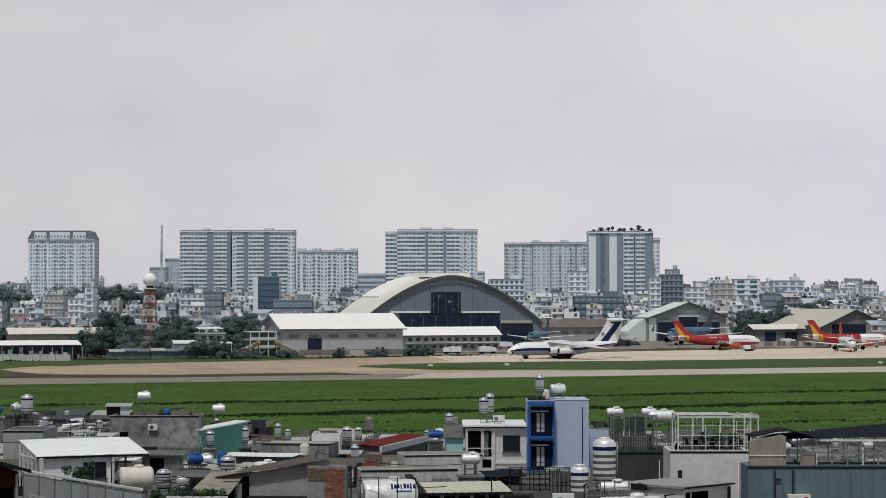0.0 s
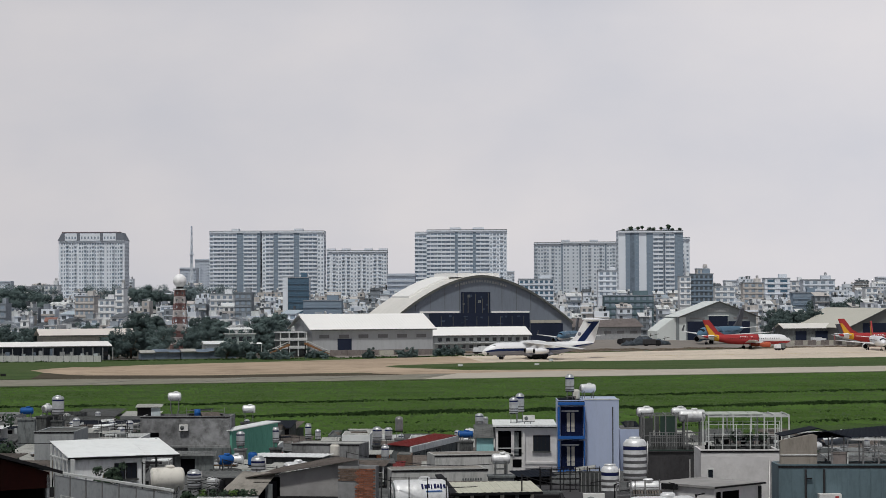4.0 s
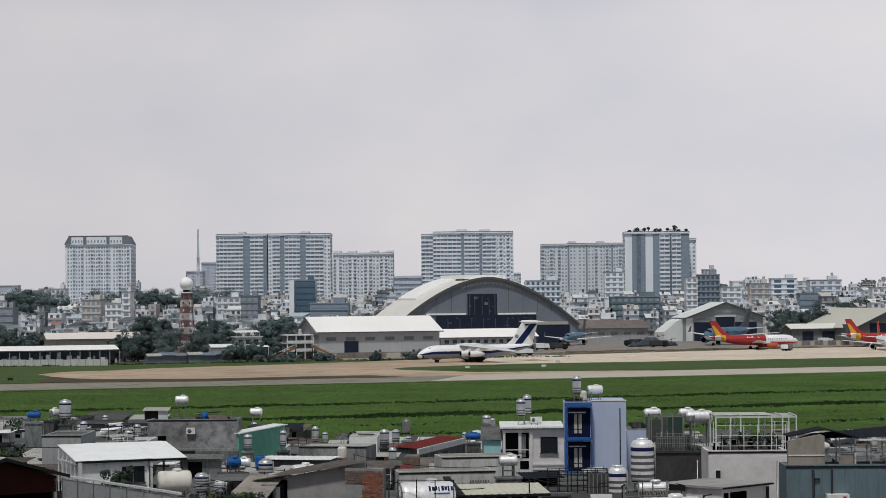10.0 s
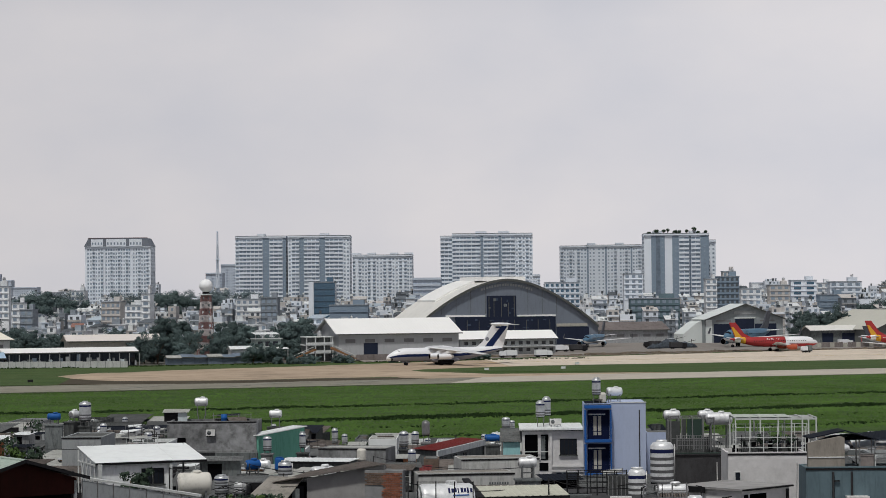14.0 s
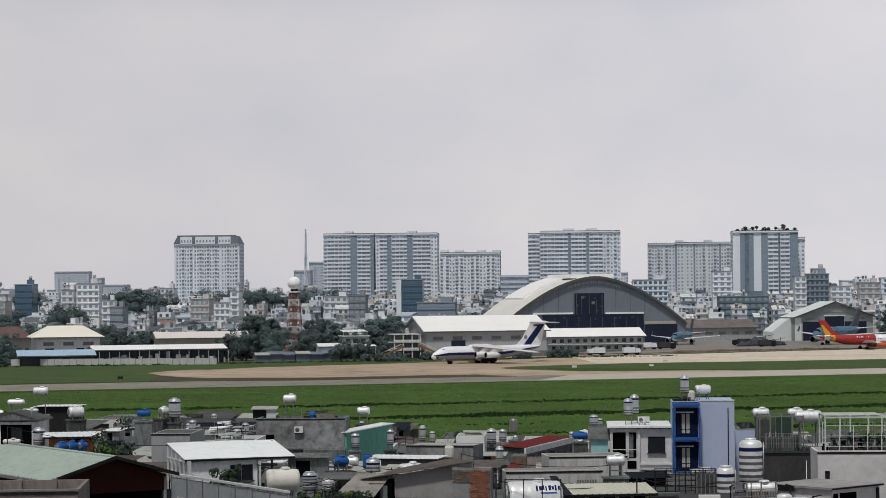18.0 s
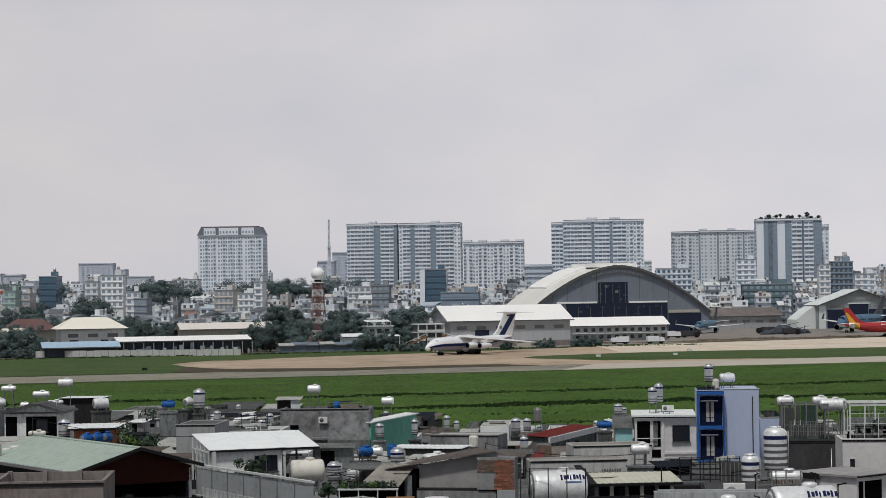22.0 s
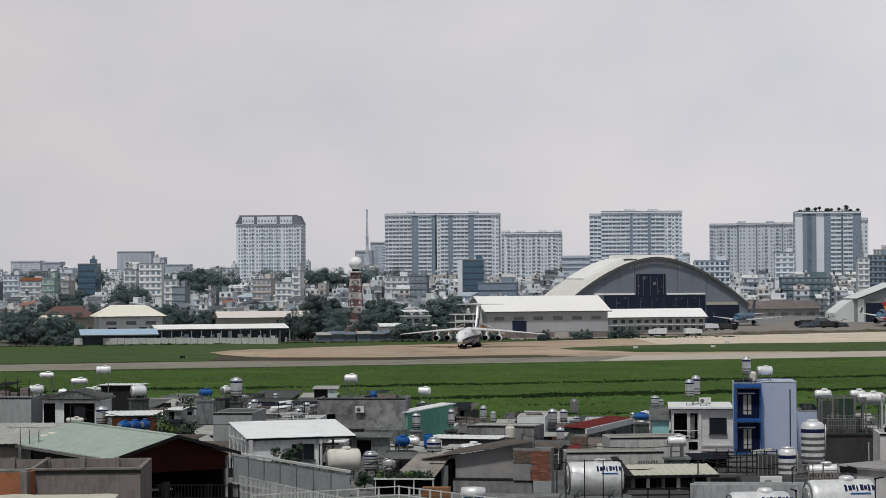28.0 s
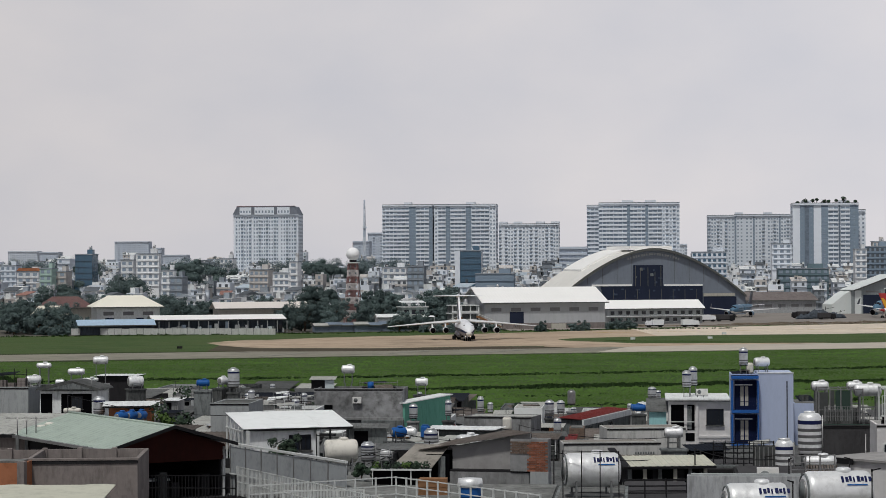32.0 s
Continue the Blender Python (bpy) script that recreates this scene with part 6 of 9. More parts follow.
# the rest of the town, too far to pick apart
far = Shape()
slots = [CWHITE, TCREAM, CGREY, TWHITE, CSAND, CSAND, TINWHITE, CBLUE, CDARK, TGLASS, TDARK, CBLUE]
for y, h0, h1 in ((1212, 10, 16), (1285, 10, 18), (1360, 11, 19), (1440, 12, 21), (1530, 13, 23), (1640, 14, 24), (1760, 15, 26), (1880, 15, 27), (2100, 16, 30), (2400, 17, 33)):
    x = -0.32 * y
    while x < 0.22 * y:
        w, h, yy = rnd.uniform(4, 10) * y / 1400, rnd.uniform(h0, h1), y + rnd.uniform(-30, 30)
        if rnd.random() < 0.06:
            h += rnd.uniform(4, 9)
        if rnd.random() < 0.88:
            far.box(x, x + w, yy, yy + 14, -0.4, h, rnd.choice((0, 0, 1, 2, 3, 3, 4, 5, 1)))
            q = rnd.random()
            if q < 0.35:
                far.slab((x - 0.3, yy - 0.5, h + 0.1), (x + w + 0.3, yy - 0.5, h + 0.1), (x + w + 0.3, yy + 14, h + 2), (x - 0.3, yy + 14, h + 2), 0.2, rnd.choice((6, 6, 5, 8, 11, 8)))
            elif q < 0.8:
                far.box(x + w * 0.1, x + w * rnd.uniform(0.4, 0.7), yy + 3, yy + 9, h, h + rnd.uniform(1.5, 3), rnd.choice((0, 1, 2, 3)))
            for f in range(4):
                far.box(x - 0.1, x + w + 0.1, yy - rnd.choice((0.25, 0.9)), yy - 0.02, h - 3.4 * (f + 1) - 0.15, h - 3.4 * (f + 1) + rnd.choice((0.15, 0.8)), rnd.choice((0, 1, 3, 4, 2)))
                for c in range(max(1, int(w / 2.8))):
                    xa = x + w * (c + 0.5) / max(1, int(w / 2.8))
                    if rnd.random() < 0.8:
                        far.box(xa - rnd.uniform(0.5, 0.95), xa + 0.75, yy - 0.15, yy - 0.01, h - 2.5 - 3.4 * f, h - 0.9 - 3.4 * f, rnd.choice((9, 10)))
            for k in range(rnd.choice((1, 2, 3))):
                xa, za, r = x + w * rnd.random(), h + rnd.choice((0.1, 1.3, 2.2)), rnd.uniform(0.5, 1.0)
                far.box(xa - r * 0.8, xa + r * 0.8, yy + 1, yy + 2.6, h, za, rnd.choice((8, 2, 10)))
                far.box(xa - r, xa + r, yy + 0.8, yy + 2.8, za, za + rnd.uniform(0.6, 1.7), rnd.choice((6, 6, 0, 2, 5, 8)))
            if rnd.random() < 0.5:
                far.box(x, x + w, yy + 0.1, yy + 0.2, h + 0.7, h + 0.95, rnd.choice((0, 3, 2, 8)))
        x += w + rnd.choice((0, 0, 0.5, 3))
tagged(part("far_town", far, slots), "dense sprawl of pale town houses", "town", "", "stuff")


# ---- roofscape in front of the airfield ----
EYE_Z = 25.6
CLEAR = []
FOOT = []
FLAT = []


def nhouse(name, label, x0, x1, y, z, depth, wall, yaw=0.0, parapet=0.5, base=None, roof=ROOFD, group="", cat="house", back=True):
    """A flat-roofed house whose front spans x0 to x1 at depth y; base is the lowest height at which its front shows."""
    w = (x1 - x0) / max(0.3, math.cos(radians(yaw)))
    if back:
        z = EYE_Z - (EYE_Z - z) * (y + depth) / y
    ob = thing(name, ((x0 + x1) / 2, y, -0.35), label, cat, group, yaw=yaw)
    h = w / 2
    z += 0.35
    part("wall", Shape().box(-h, h, 0, depth, 0, z - parapet), wall, ob)
    part("roof", Shape().box(-h + 0.12, h - 0.12, 0.12, depth - 0.12, z - parapet, z - parapet + 0.06), roof, ob)
    if parapet > 0.05:
        sides = ((-h, h, 0, 0.15), (-h, h, depth - 0.15, depth), (-h, -h + 0.15, 0.15, depth - 0.15), (h - 0.15, h, 0.15, depth - 0.15))
        if y < 100:
            for q in sides:
                part("parapet", Shape().box(*q, z - parapet, z), wall, ob)
        else:
            s = Shape()
            for q in sides:
                s.box(*q, z - parapet, z)
            part("parapet", s, wall, ob)
        if group == "":
            # added dark strip imitates a shadow line below the coping
            part("drip_edge", Shape().box(-h - 0.02, h + 0.02, -0.03, -0.005, z - 0.13, z - 0.02), DARKW, ob)
        if group == "":
            part("coping", Shape().box(-h - 0.05, h + 0.05, -0.05, 0.2, z, z + 0.07), wall, ob)
    if base is not None:
        CLEAR.append((x0 / y, x1 / y, y, (EYE_Z - base) / y))
    FOOT.append((x0, x1, y, y + depth))
    if abs(yaw) < 1:
        FLAT.append((x0 + 0.4, x1 - 0.4, y + 0.4, y + depth - 0.4, z - 0.35 - parapet + 0.06))
    return ob, h, z


def win(ob, x, z, w, h, y=0.0, pane=GLASS, frame=WHITEIRON, bars=2, name="window"):
    p = part(name, Shape().box(x, x + w, y - 0.03, y - 0.005, z, z + h), pane, ob)
    s = Shape()
    for q in ((x - 0.06, x, z - 0.06, z + h + 0.06), (x + w, x + w + 0.06, z - 0.06, z + h + 0.06), (x, x + w, z - 0.06, z), (x, x + w, z + h, z + h + 0.06)):
        s.box(q[0], q[1], y - 0.07, y - 0.005, q[2], q[3])
    for k in range(1, bars + 1):
        xx = x + w * k / (bars + 1)
        s.box(xx - 0.025, xx + 0.025, y - 0.06, y - 0.031, z, z + h)
    part("frame", s, frame, p)
    part("sill", Shape().box(x - 0.15, x + w + 0.15, y - 0.2, y - 0.071, z - 0.16, z - 0.06), CONCRETE, p)
    return p


# an opening is a flat near-black panel, its shade painted onto the wall
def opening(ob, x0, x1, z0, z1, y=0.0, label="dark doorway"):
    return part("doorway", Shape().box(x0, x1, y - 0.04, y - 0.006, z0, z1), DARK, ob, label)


def lying_tank(x, y, z, ln, r, yaw=0.0, mat=STEELW, stand=0.7, label="shiny horizontal stainless water tank on an iron stand", band=None, letters=False):
    """z is the height of the tank's axis; the stand reaches down below it."""
    ob = thing("water_tank", (x, y, z - r - stand), label, "water tank", "rooftop water tanks", yaw=yaw)
    c = r + stand
    hl = ln / 2
    prof = [(0.02, -hl - 0.03), (r * 0.7, -hl - 0.015), (r * 0.92, -hl + 0.04), (r, -hl + 0.14)]
    for k in range(6 if mat is STEELW else 0):
        q = -hl + 0.2 + (ln - 0.4) * k / 6
        d = (ln - 0.4) / 6
        prof += [(r, q), (r * 1.006, q + d * 0.2), (r * 1.006, q + d * 0.3), (r, q + d * 0.5)]
    prof += [(r, hl - 0.14), (r * 0.92, hl - 0.04), (r * 0.7, hl + 0.015), (0.02, hl + 0.03)]
    part("shell", Shape().lathe(prof, (0, 0, c), "x", 24), mat, ob)
    part("lid", Shape().lathe([(0.02, c + r - 0.04), (0.22, c + r - 0.04), (0.22, c + r + 0.06), (0.16, c + r + 0.1), (0.02, c + r + 0.1)], (ln * 0.1, 0, 0), "z", 12), mat, ob)
    part("end_ring", Shape().lathe([(r * 0.5, -hl - 0.06), (r * 0.62, -hl - 0.06), (r * 0.62, -hl - 0.01), (r * 0.5, -hl - 0.01)], (0, 0, c), "x", 18), GALV, ob)
    if y < 120 and mat is STEELW:
        part("end_disc", Shape().lathe([(0.02, -hl - 0.075), (r * 0.5, -hl - 0.07), (r * 0.5, -hl - 0.035), (0.02, -hl - 0.035)], (0, 0, c), "x", 18), GREYW, ob, "dull grey end plate")
        part("rim", Shape().lathe([(r * 0.8, -hl + 0.02), (r * 0.86, -hl - 0.02), (r * 0.92, -hl + 0.02), (r * 0.9, -hl + 0.06)], (0, 0, c), "x", 20), GREYW, ob)
    for sx in (-1, 1):
        s = Shape()
        xx = sx * ln * 0.32
        s.rod((xx, -r * 0.8, 0), (xx, -r * 0.75, c - r * 0.55), 0.07), s.rod((xx, r * 0.8, 0), (xx, r * 0.75, c - r * 0.55), 0.07)
        s.rod((xx, -r * 0.8, c - r * 0.96), (xx, r * 0.8, c - r * 0.96), 0.07)
        part("stand_frame", s, STANDG, ob)
    if y < 175:
        part("stand_rail", Shape().rod((-ln * 0.36, -r * 0.76, stand * 0.55), (ln * 0.36, -r * 0.76, stand * 0.55), 0.05), STANDG, ob)
        part("stand_rail", Shape().rod((-ln * 0.36, r * 0.76, stand * 0.55), (ln * 0.36, r * 0.76, stand * 0.55), 0.05), STANDG, ob)
        part("pipe", Shape().bar((hl * 0.7, -r * 0.2, c - r * 0.95), (hl * 0.7, -r * 0.2, 0), 0.03, 6), GALV, ob)
    if letters:
        def patch(x0, x1, a0, a1):
            g = Shape()
            for e in range(4):
                p, q = radians(a0 + (a1 - a0) * e / 4), radians(a0 + (a1 - a0) * (e + 1) / 4)
                g.slab((x0, -r * 1.04 * math.cos(p), c + r * 1.04 * math.sin(p)), (x1, -r * 1.04 * math.cos(p), c + r * 1.04 * math.sin(p)), (x1, -r * 1.04 * math.cos(q), c + r * 1.04 * math.sin(q)), (x0, -r * 1.04 * math.cos(q), c + r * 1.04 * math.sin(q)), 0.01)
            return g
        for k, wd in enumerate((0.09, 0.12, 0.1, 0.06, 0.12, 0.11, 0.08, 0.1)):
            part("label_bar", patch(0.0 + k * 0.115, k * 0.115 + wd * 0.8, 30 + 2 * (k % 3), 50 - 3 * (k % 2)), BLUEBAND, ob, "dark blue bar of an unreadable brand")
        part("label_line", patch(0.15, 0.75, 21, 24), PLASTICB, ob, "thin blue line under the brand")
    return ob


def standing_tank(x, y, z, hgt, r, mat=STEELG, stand=0.8, label="tall ribbed stainless water tank on a stand", bands=1):
    """z is the height of the tank's top."""
    r *= 0.92
    ob = thing("water_tank", (x, y, z - hgt - stand), label, "water tank", "rooftop water tanks")
    n = 8
    prof = [(0.02, stand), (r * 0.9, stand), (r, stand + 0.06)]
    prof += [(r, stand + hgt * k / n) for k in range(1, 7)]
    prof += [(r, stand + hgt * 0.86), (r * 0.78, stand + hgt * 0.94), (r * 0.3, stand + hgt * 0.97), (0.02, stand + hgt * 0.97)]
    part("shell", Shape().lathe(prof, (0, 0, 0), "z", 22), mat, ob)
    part("lid", Shape().lathe([(0.25, stand + hgt * 0.96), (0.25, stand + hgt), (0.02, stand + hgt * 1.01)], (0, 0, 0), "z", 12), mat, ob)
    for k in range(min(1, bands)):
        zb = stand + hgt * 0.7
        part("brand_band", Shape().lathe([(r * 1.008, zb), (r * 1.008, zb + hgt * 0.09)], (0, 0, 0), "z", 22, close=False), BLUEBAND, ob, "dark blue printed band")
    # flat grey bands drawn round the smooth shell
    if mat in (STEELW, STEELG):
        for k in range(4 if y < 150 else 2):
            zb = stand + hgt * (0.08 + 0.15 * k)
            part("dull_band", Shape().lathe([(r * 1.006, zb), (r * 1.006, zb + hgt * 0.07)], (0, 0, 0), "z", 22, close=False), BANDG, ob, "flat grey band round the shell")
    s = Shape()
    for k in range(4):
        a = radians(45 + 90 * k)
        s2 = Shape().rod((r * 0.9 * math.cos(a), r * 0.9 * math.sin(a), 0), (r * 0.85 * math.cos(a), r * 0.85 * math.sin(a), stand), 0.06)
        part("leg", s2, STANDG, ob)
    part("stand_ring", Shape().lathe([(r * 0.8, stand - 0.07), (r * 0.95, stand - 0.07), (r * 0.95, stand), (r * 0.8, stand)], n=16), IRON, ob)
    if y < 175:
        part("pipe", Shape().bar((r * 1.08, 0, 0), (r * 1.08, 0, stand + hgt * 0.9), 0.03, 6), GALV, ob)
    return ob


def rail(name, pts, top, bottom, label, mat=WHITEIRON, bars=3, post=1.4, pickets=0.0, w=0.05):
    """A railing along a line of points (x, y), between two heights."""
    (x0, y0), (x1, y1) = pts
    ln = math.hypot(x1 - x0, y1 - y0)
    ob = thing(name, (x0, y0, bottom), label, "railing", "", yaw=math.degrees(math.atan2(y1 - y0, x1 - x0)))
    n = max(1, round(ln / post))
    for k in range(n + 1):
        part("post", Shape().box(ln * k / n - w / 2, ln * k / n + w / 2, -w / 2, w / 2, 0, top - bottom), mat, ob)
    for k in range(bars):
        zz = (top - bottom) * (1 - k / bars) - w
        part("bar", Shape().box(w / 2, ln - w / 2, -w * 0.3, w * 0.3, zz, zz + w * 0.7), mat, ob)
    if pickets:
        for k in range(int(ln / pickets)):
            part("picket", Shape().box((k + 0.5) * pickets - 0.016, (k + 0.5) * pickets + 0.016, -0.01, 0.01, 0.05, top - bottom - w), mat, ob)
    return ob


WALLED = set()


def aircon(x, y, z, yaw=0.0, wall=False):
    ob = thing("air_conditioner", (x, y, z), "white outdoor air-conditioner unit with a round fan grille", "air conditioner", "outdoor air-conditioner units", yaw=yaw)
    part("case", Shape().box(-0.42, 0.42, 0, 0.32, 0, 0.6), PLASTICW, ob)
    part("fan_grille", Shape().lathe([(0.02, -0.015), (0.2, -0.015), (0.2, -0.002), (0.02, -0.002)], (-0.12, 0, 0.3), "y", 14), GREYW, ob, "dark round fan grille")
    part("bracket", Shape().box(-0.4, 0.4, 0.02, 0.34, -0.06, 0), IRON, ob)
    if wall:
        WALLED.add(ob.name)
    return ob


def tin_roof(name, label, x0, x1, y, z0, z1, depth, mat, yaw=0.0, wall=CONCRETE, over=0.4, gable=False, base=None, pitch=0.4, cat="house"):
    """A tin-roofed house: one slope rising to the back, or a ridge along x."""
    w = (x1 - x0) / math.cos(radians(yaw))
    ob = thing(name, ((x0 + x1) / 2, y, -0.35), label, cat, "", yaw=yaw)
    h = w / 2
    z0 += 0.35
    z1 += 0.35
    part("wall", Shape().box(-h, h, 0, depth, 0, z0 - 0.06), wall, ob)
    if gable:
        m = depth / 2
        part("roof_sheet", Shape().ribbed((-h - over, -over, z0), (h + over, -over, z0), (h + over, m, z1), (-h - over, m, z1), pitch), mat, ob)
        part("roof_sheet", Shape().ribbed((h + over, depth + over, z0), (-h - over, depth + over, z0), (-h - over, m, z1), (h + over, m, z1), pitch), mat, ob)
        for sx in (-1, 1):
            q = Shape().prism([(0, z0 - 0.06), (depth, z0 - 0.06), (m, z1 - 0.1)], sx * h - 0.1, sx * h + 0.1)
            q.v = [(b, a, c) for a, b, c in q.v]
            part("gable", q, wall, ob)
        part("ridge_cap", Shape().bar((-h - over, m, z1 + 0.03), (h + over, m, z1 + 0.03), 0.09, 6), mat, ob)
    else:
        part("roof_sheet", Shape().ribbed((-h - over, -over, z0), (h + over, -over, z0), (h + over, depth, z1), (-h - over, depth, z1), pitch), mat, ob)
        if y < 230:
            q = Shape().prism([(0, z0 - 0.06), (depth, z0 - 0.06), (depth, z1 - 0.1)], -h, -h + 0.1)
            q.v = [(b, a, c) for a, b, c in q.v]
            part("side_wall", q, wall, ob)
        if y < 200:
            part("fascia", Shape().box(-h - over, h + over, -over - 0.03, -over, z0 - 0.16, z0 - 0.02), IRON, ob)
    if base is not None:
        CLEAR.append((x0 / y, x1 / y, y, (EYE_Z - base) / y))
    FOOT.append((x0, x1, y, y + depth))
    return ob, h, z0


def pergola(name, label, x0, x1, y, z0, z1, depth, nx, ny, mat=WHITEIRON, r=0.06):
    """An open frame of posts and beams, with slats across."""
    ob = thing(name, ((x0 + x1) / 2, y, z0), label, "frame", "")
    h, t = (x1 - x0) / 2, z1 - z0
    for i in range(nx + 1):
        for j in range(ny + 1):
            part("post", Shape().box(-h + 2 * h * i / nx - r, -h + 2 * h * i / nx + r, depth * j / ny - r, depth * j / ny + r, 0, t), mat, ob)
    for j in range(ny + 1):
        part("beam", Shape().box(-h - r, h + r, depth * j / ny - r, depth * j / ny + r, t, t + 2 * r), mat, ob)
        part("beam", Shape().box(-h - r, h + r, depth * j / ny - r * 0.6, depth * j / ny + r * 0.6, t * 0.5, t * 0.5 + r), mat, ob)
    for i in range(nx + 1):
        part("slat", Shape().box(-h + 2 * h * i / nx - r * 0.6, -h + 2 * h * i / nx + r * 0.6, -r, depth + r, t + 2 * r, t + 3.2 * r), mat, ob)
    return ob


def pole(x, y, z0, z1, r=0.035, mat=IRON):
    ob = thing("pole", (x, y, z0), "thin rooftop antenna pole", "pole", "rooftop poles")
    part("shaft", Shape().bar((0, 0, 0), (0, 0, z1 - z0), r, 6), mat, ob)
    c = Shape().bar((-0.5, 0, (z1 - z0) * 0.92), (0.5, 0, (z1 - z0) * 0.92), r * 0.5, 5)
    for k in range(4):
        c.bar((-0.45 + 0.3 * k, -0.2, (z1 - z0) * 0.92), (-0.45 + 0.3 * k, 0.2, (z1 - z0) * 0.92), r * 0.35, 4)
    part("aerial", c, mat, ob)
    return ob


# -- the blue house and its white neighbour --
bz = 14.8
ob, h, z = nhouse("blue_house", "tall narrow house with a bright blue front and lavender side wall", 8.38, 10.95, 222, bz, 6, LAVENDER, 0, 0.35, 7.72)
bxb, bxc = 10.95, 14.43
part("side_wing", Shape().box(h, h + (bxc - bxb), 0.15, 7, 0, z + 0.12), LAVENDER, ob, "plain lavender painted side wall")
part("drain_pipe", Shape().bar((h + (bxc - bxb) * 0.82, 0.09, 2), (h + (bxc - bxb) * 0.82, 0.09, z - 0.6), 0.05, 6), IRON, ob)
part("wing_coping", Shape().box(h, h + (bxc - bxb) + 0.06, 0.1, 0.35, z + 0.12, z + 0.2), WHITE, ob)
for fl in range(3):
    zt = z - 0.3 - 3.35 * fl
    part("blue_band", Shape().box(-h - 0.03, h + 0.05, -0.95, -0.01, zt - 0.06, zt + 0.2), BLUEP, ob, "bright blue balcony edge")
    part("blue_pier", Shape().box(-h - 0.05, -h + 0.14, -0.9, -0.01, zt - 3.15, zt - 0.25), BLUEP, ob)
    part("blue_pier", Shape().box(h - 0.06, h + 0.05, -0.9, -0.01, zt - 3.15, zt - 0.25), BLUEP, ob)
    part("balcony_back", Shape().box(-h + 0.3, h - 0.12, -0.05, -0.01, zt - 3.15, zt - 0.25), NAVY, ob, "deep navy balcony wall")
    p = part("balcony_door", Shape().box(-0.55, 0.45, -0.09, -0.051, zt - 2.75, zt - 0.85), CREAM, ob, "cream curtained glass door")
    for k in range(3):
        part("door_stile", Shape().box(-0.55 + 0.45 * k, -0.42 + 0.45 * k, -0.12, -0.091, zt - 2.75, zt - 0.85), NAVY, p)
    part("lamp_strip", Shape().box(-0.95, 0.75, -0.22, -0.06, zt - 0.75, zt - 0.62), WHITE, ob, "white awning strip")
    part("balcony_rail", Shape().box(-h + 0.3, h - 0.12, -0.9, -0.85, zt - 2.35, zt - 2.28).box(-h + 0.3, h - 0.12, -0.9, -0.85, zt - 2.75, zt - 2.7), NAVY, ob)
standing_tank(9.65, 224, 17.09, 1.7, 0.48, stand=1.05)
lying_tank(11.5, 225, 15.63, 1.5, 0.44, 15, stand=0.75)
standing_tank(10.37, 226.5, 15.48, 1.0, 0.42, CREAMT, 0.2, "small cream plastic water tank", 0)
nhouse("lavender_annex", "low lavender-painted annex wall", 15.08, 17.77, 231, 11.5, 6, LAVENDER, 0, 0.0, 6.99)

ob, h, z = nhouse("white_terrace_house", "white two-storey house with a dark balcony and barred windows", 2.25, 8.41, 226, 12.17, 7, SMOOTHW, 0, 0.3, 7.51)
part("roof_slab", Shape().box(-h - 0.3, h, -0.5, 9.2, z, z + 0.18), WHITE, ob)
opening(ob, -h + 0.25, -h + 2.6, z - 3.0, z - 0.45, label="dark recessed balcony")
part("balcony_post", Shape().box(-h + 1.55, -h + 1.85, -0.12, -0.04, z - 3.0, z - 0.45), SMOOTHW, ob)
part("curtain", Shape().box(-h + 1.85, -h + 2.3, -0.08, -0.045, z - 2.9, z - 0.6), GREYW, ob)
part("balcony_rail", Shape().box(-h + 0.2, -h + 2.65, -0.3, -0.25, z - 2.2, z - 2.12), WHITEIRON, ob)
win(ob, 0.75, z - 2.45, 1.6, 1.5, bars=3, frame=IRON)
opening(ob, -h + 1.6, -h + 2.6, z - 4.1, z - 3.3)
opening(ob, -h + 1.6, -h + 2.6, z - 5.3, z - 4.5)
win(ob, 0.4, z - 5.0, 2.2, 0.7, bars=3)
part("string_course", Shape().box(-0.1, h, -0.15, -0.006, z - 3.75, z - 3.55), SMOOTHW, ob)
part("string_course", Shape().box(-0.1, h, -0.15, -0.006, z - 4.2, z - 4.05), SMOOTHW, ob)
part("pilaster", Shape().box(-0.35, -0.1, -0.2, -0.006, 0, z - 0.3), SMOOTHW, ob)
part("pilaster", Shape().box(-h, -h + 0.22, -0.2, -0.006, 0, z - 0.3), SMOOTHW, ob)
standing_tank(4.13, 229, 14.59, 1.65, 0.5, stand=0.95)
standing_tank(4.81, 231, 14.9, 1.9, 0.48, stand=1.15)
aircon(5.5, 228, 12.11 + 0.05)
aircon(5.84, 228.2, 12.11 + 0.05)
tin_roof("lean_to", "small lean-to with a grey tin canopy and pale cyan wall", 0.32, 2.05, 228.5, 10.45, 11.54, 5, TINGREY, 0, CYANW, 0.3, base=9.18)
standing_tank(0.63, 236, 12.53, 1.1, 0.48, stand=0.6)
standing_tank(1.29, 237, 12.12, 0.9, 0.3, stand=0.6)
lying_tank(-0.81, 258, 8.91, 1.5, 0.38, 0, PLASTICB, 0.4, "blue plastic horizontal water tank")

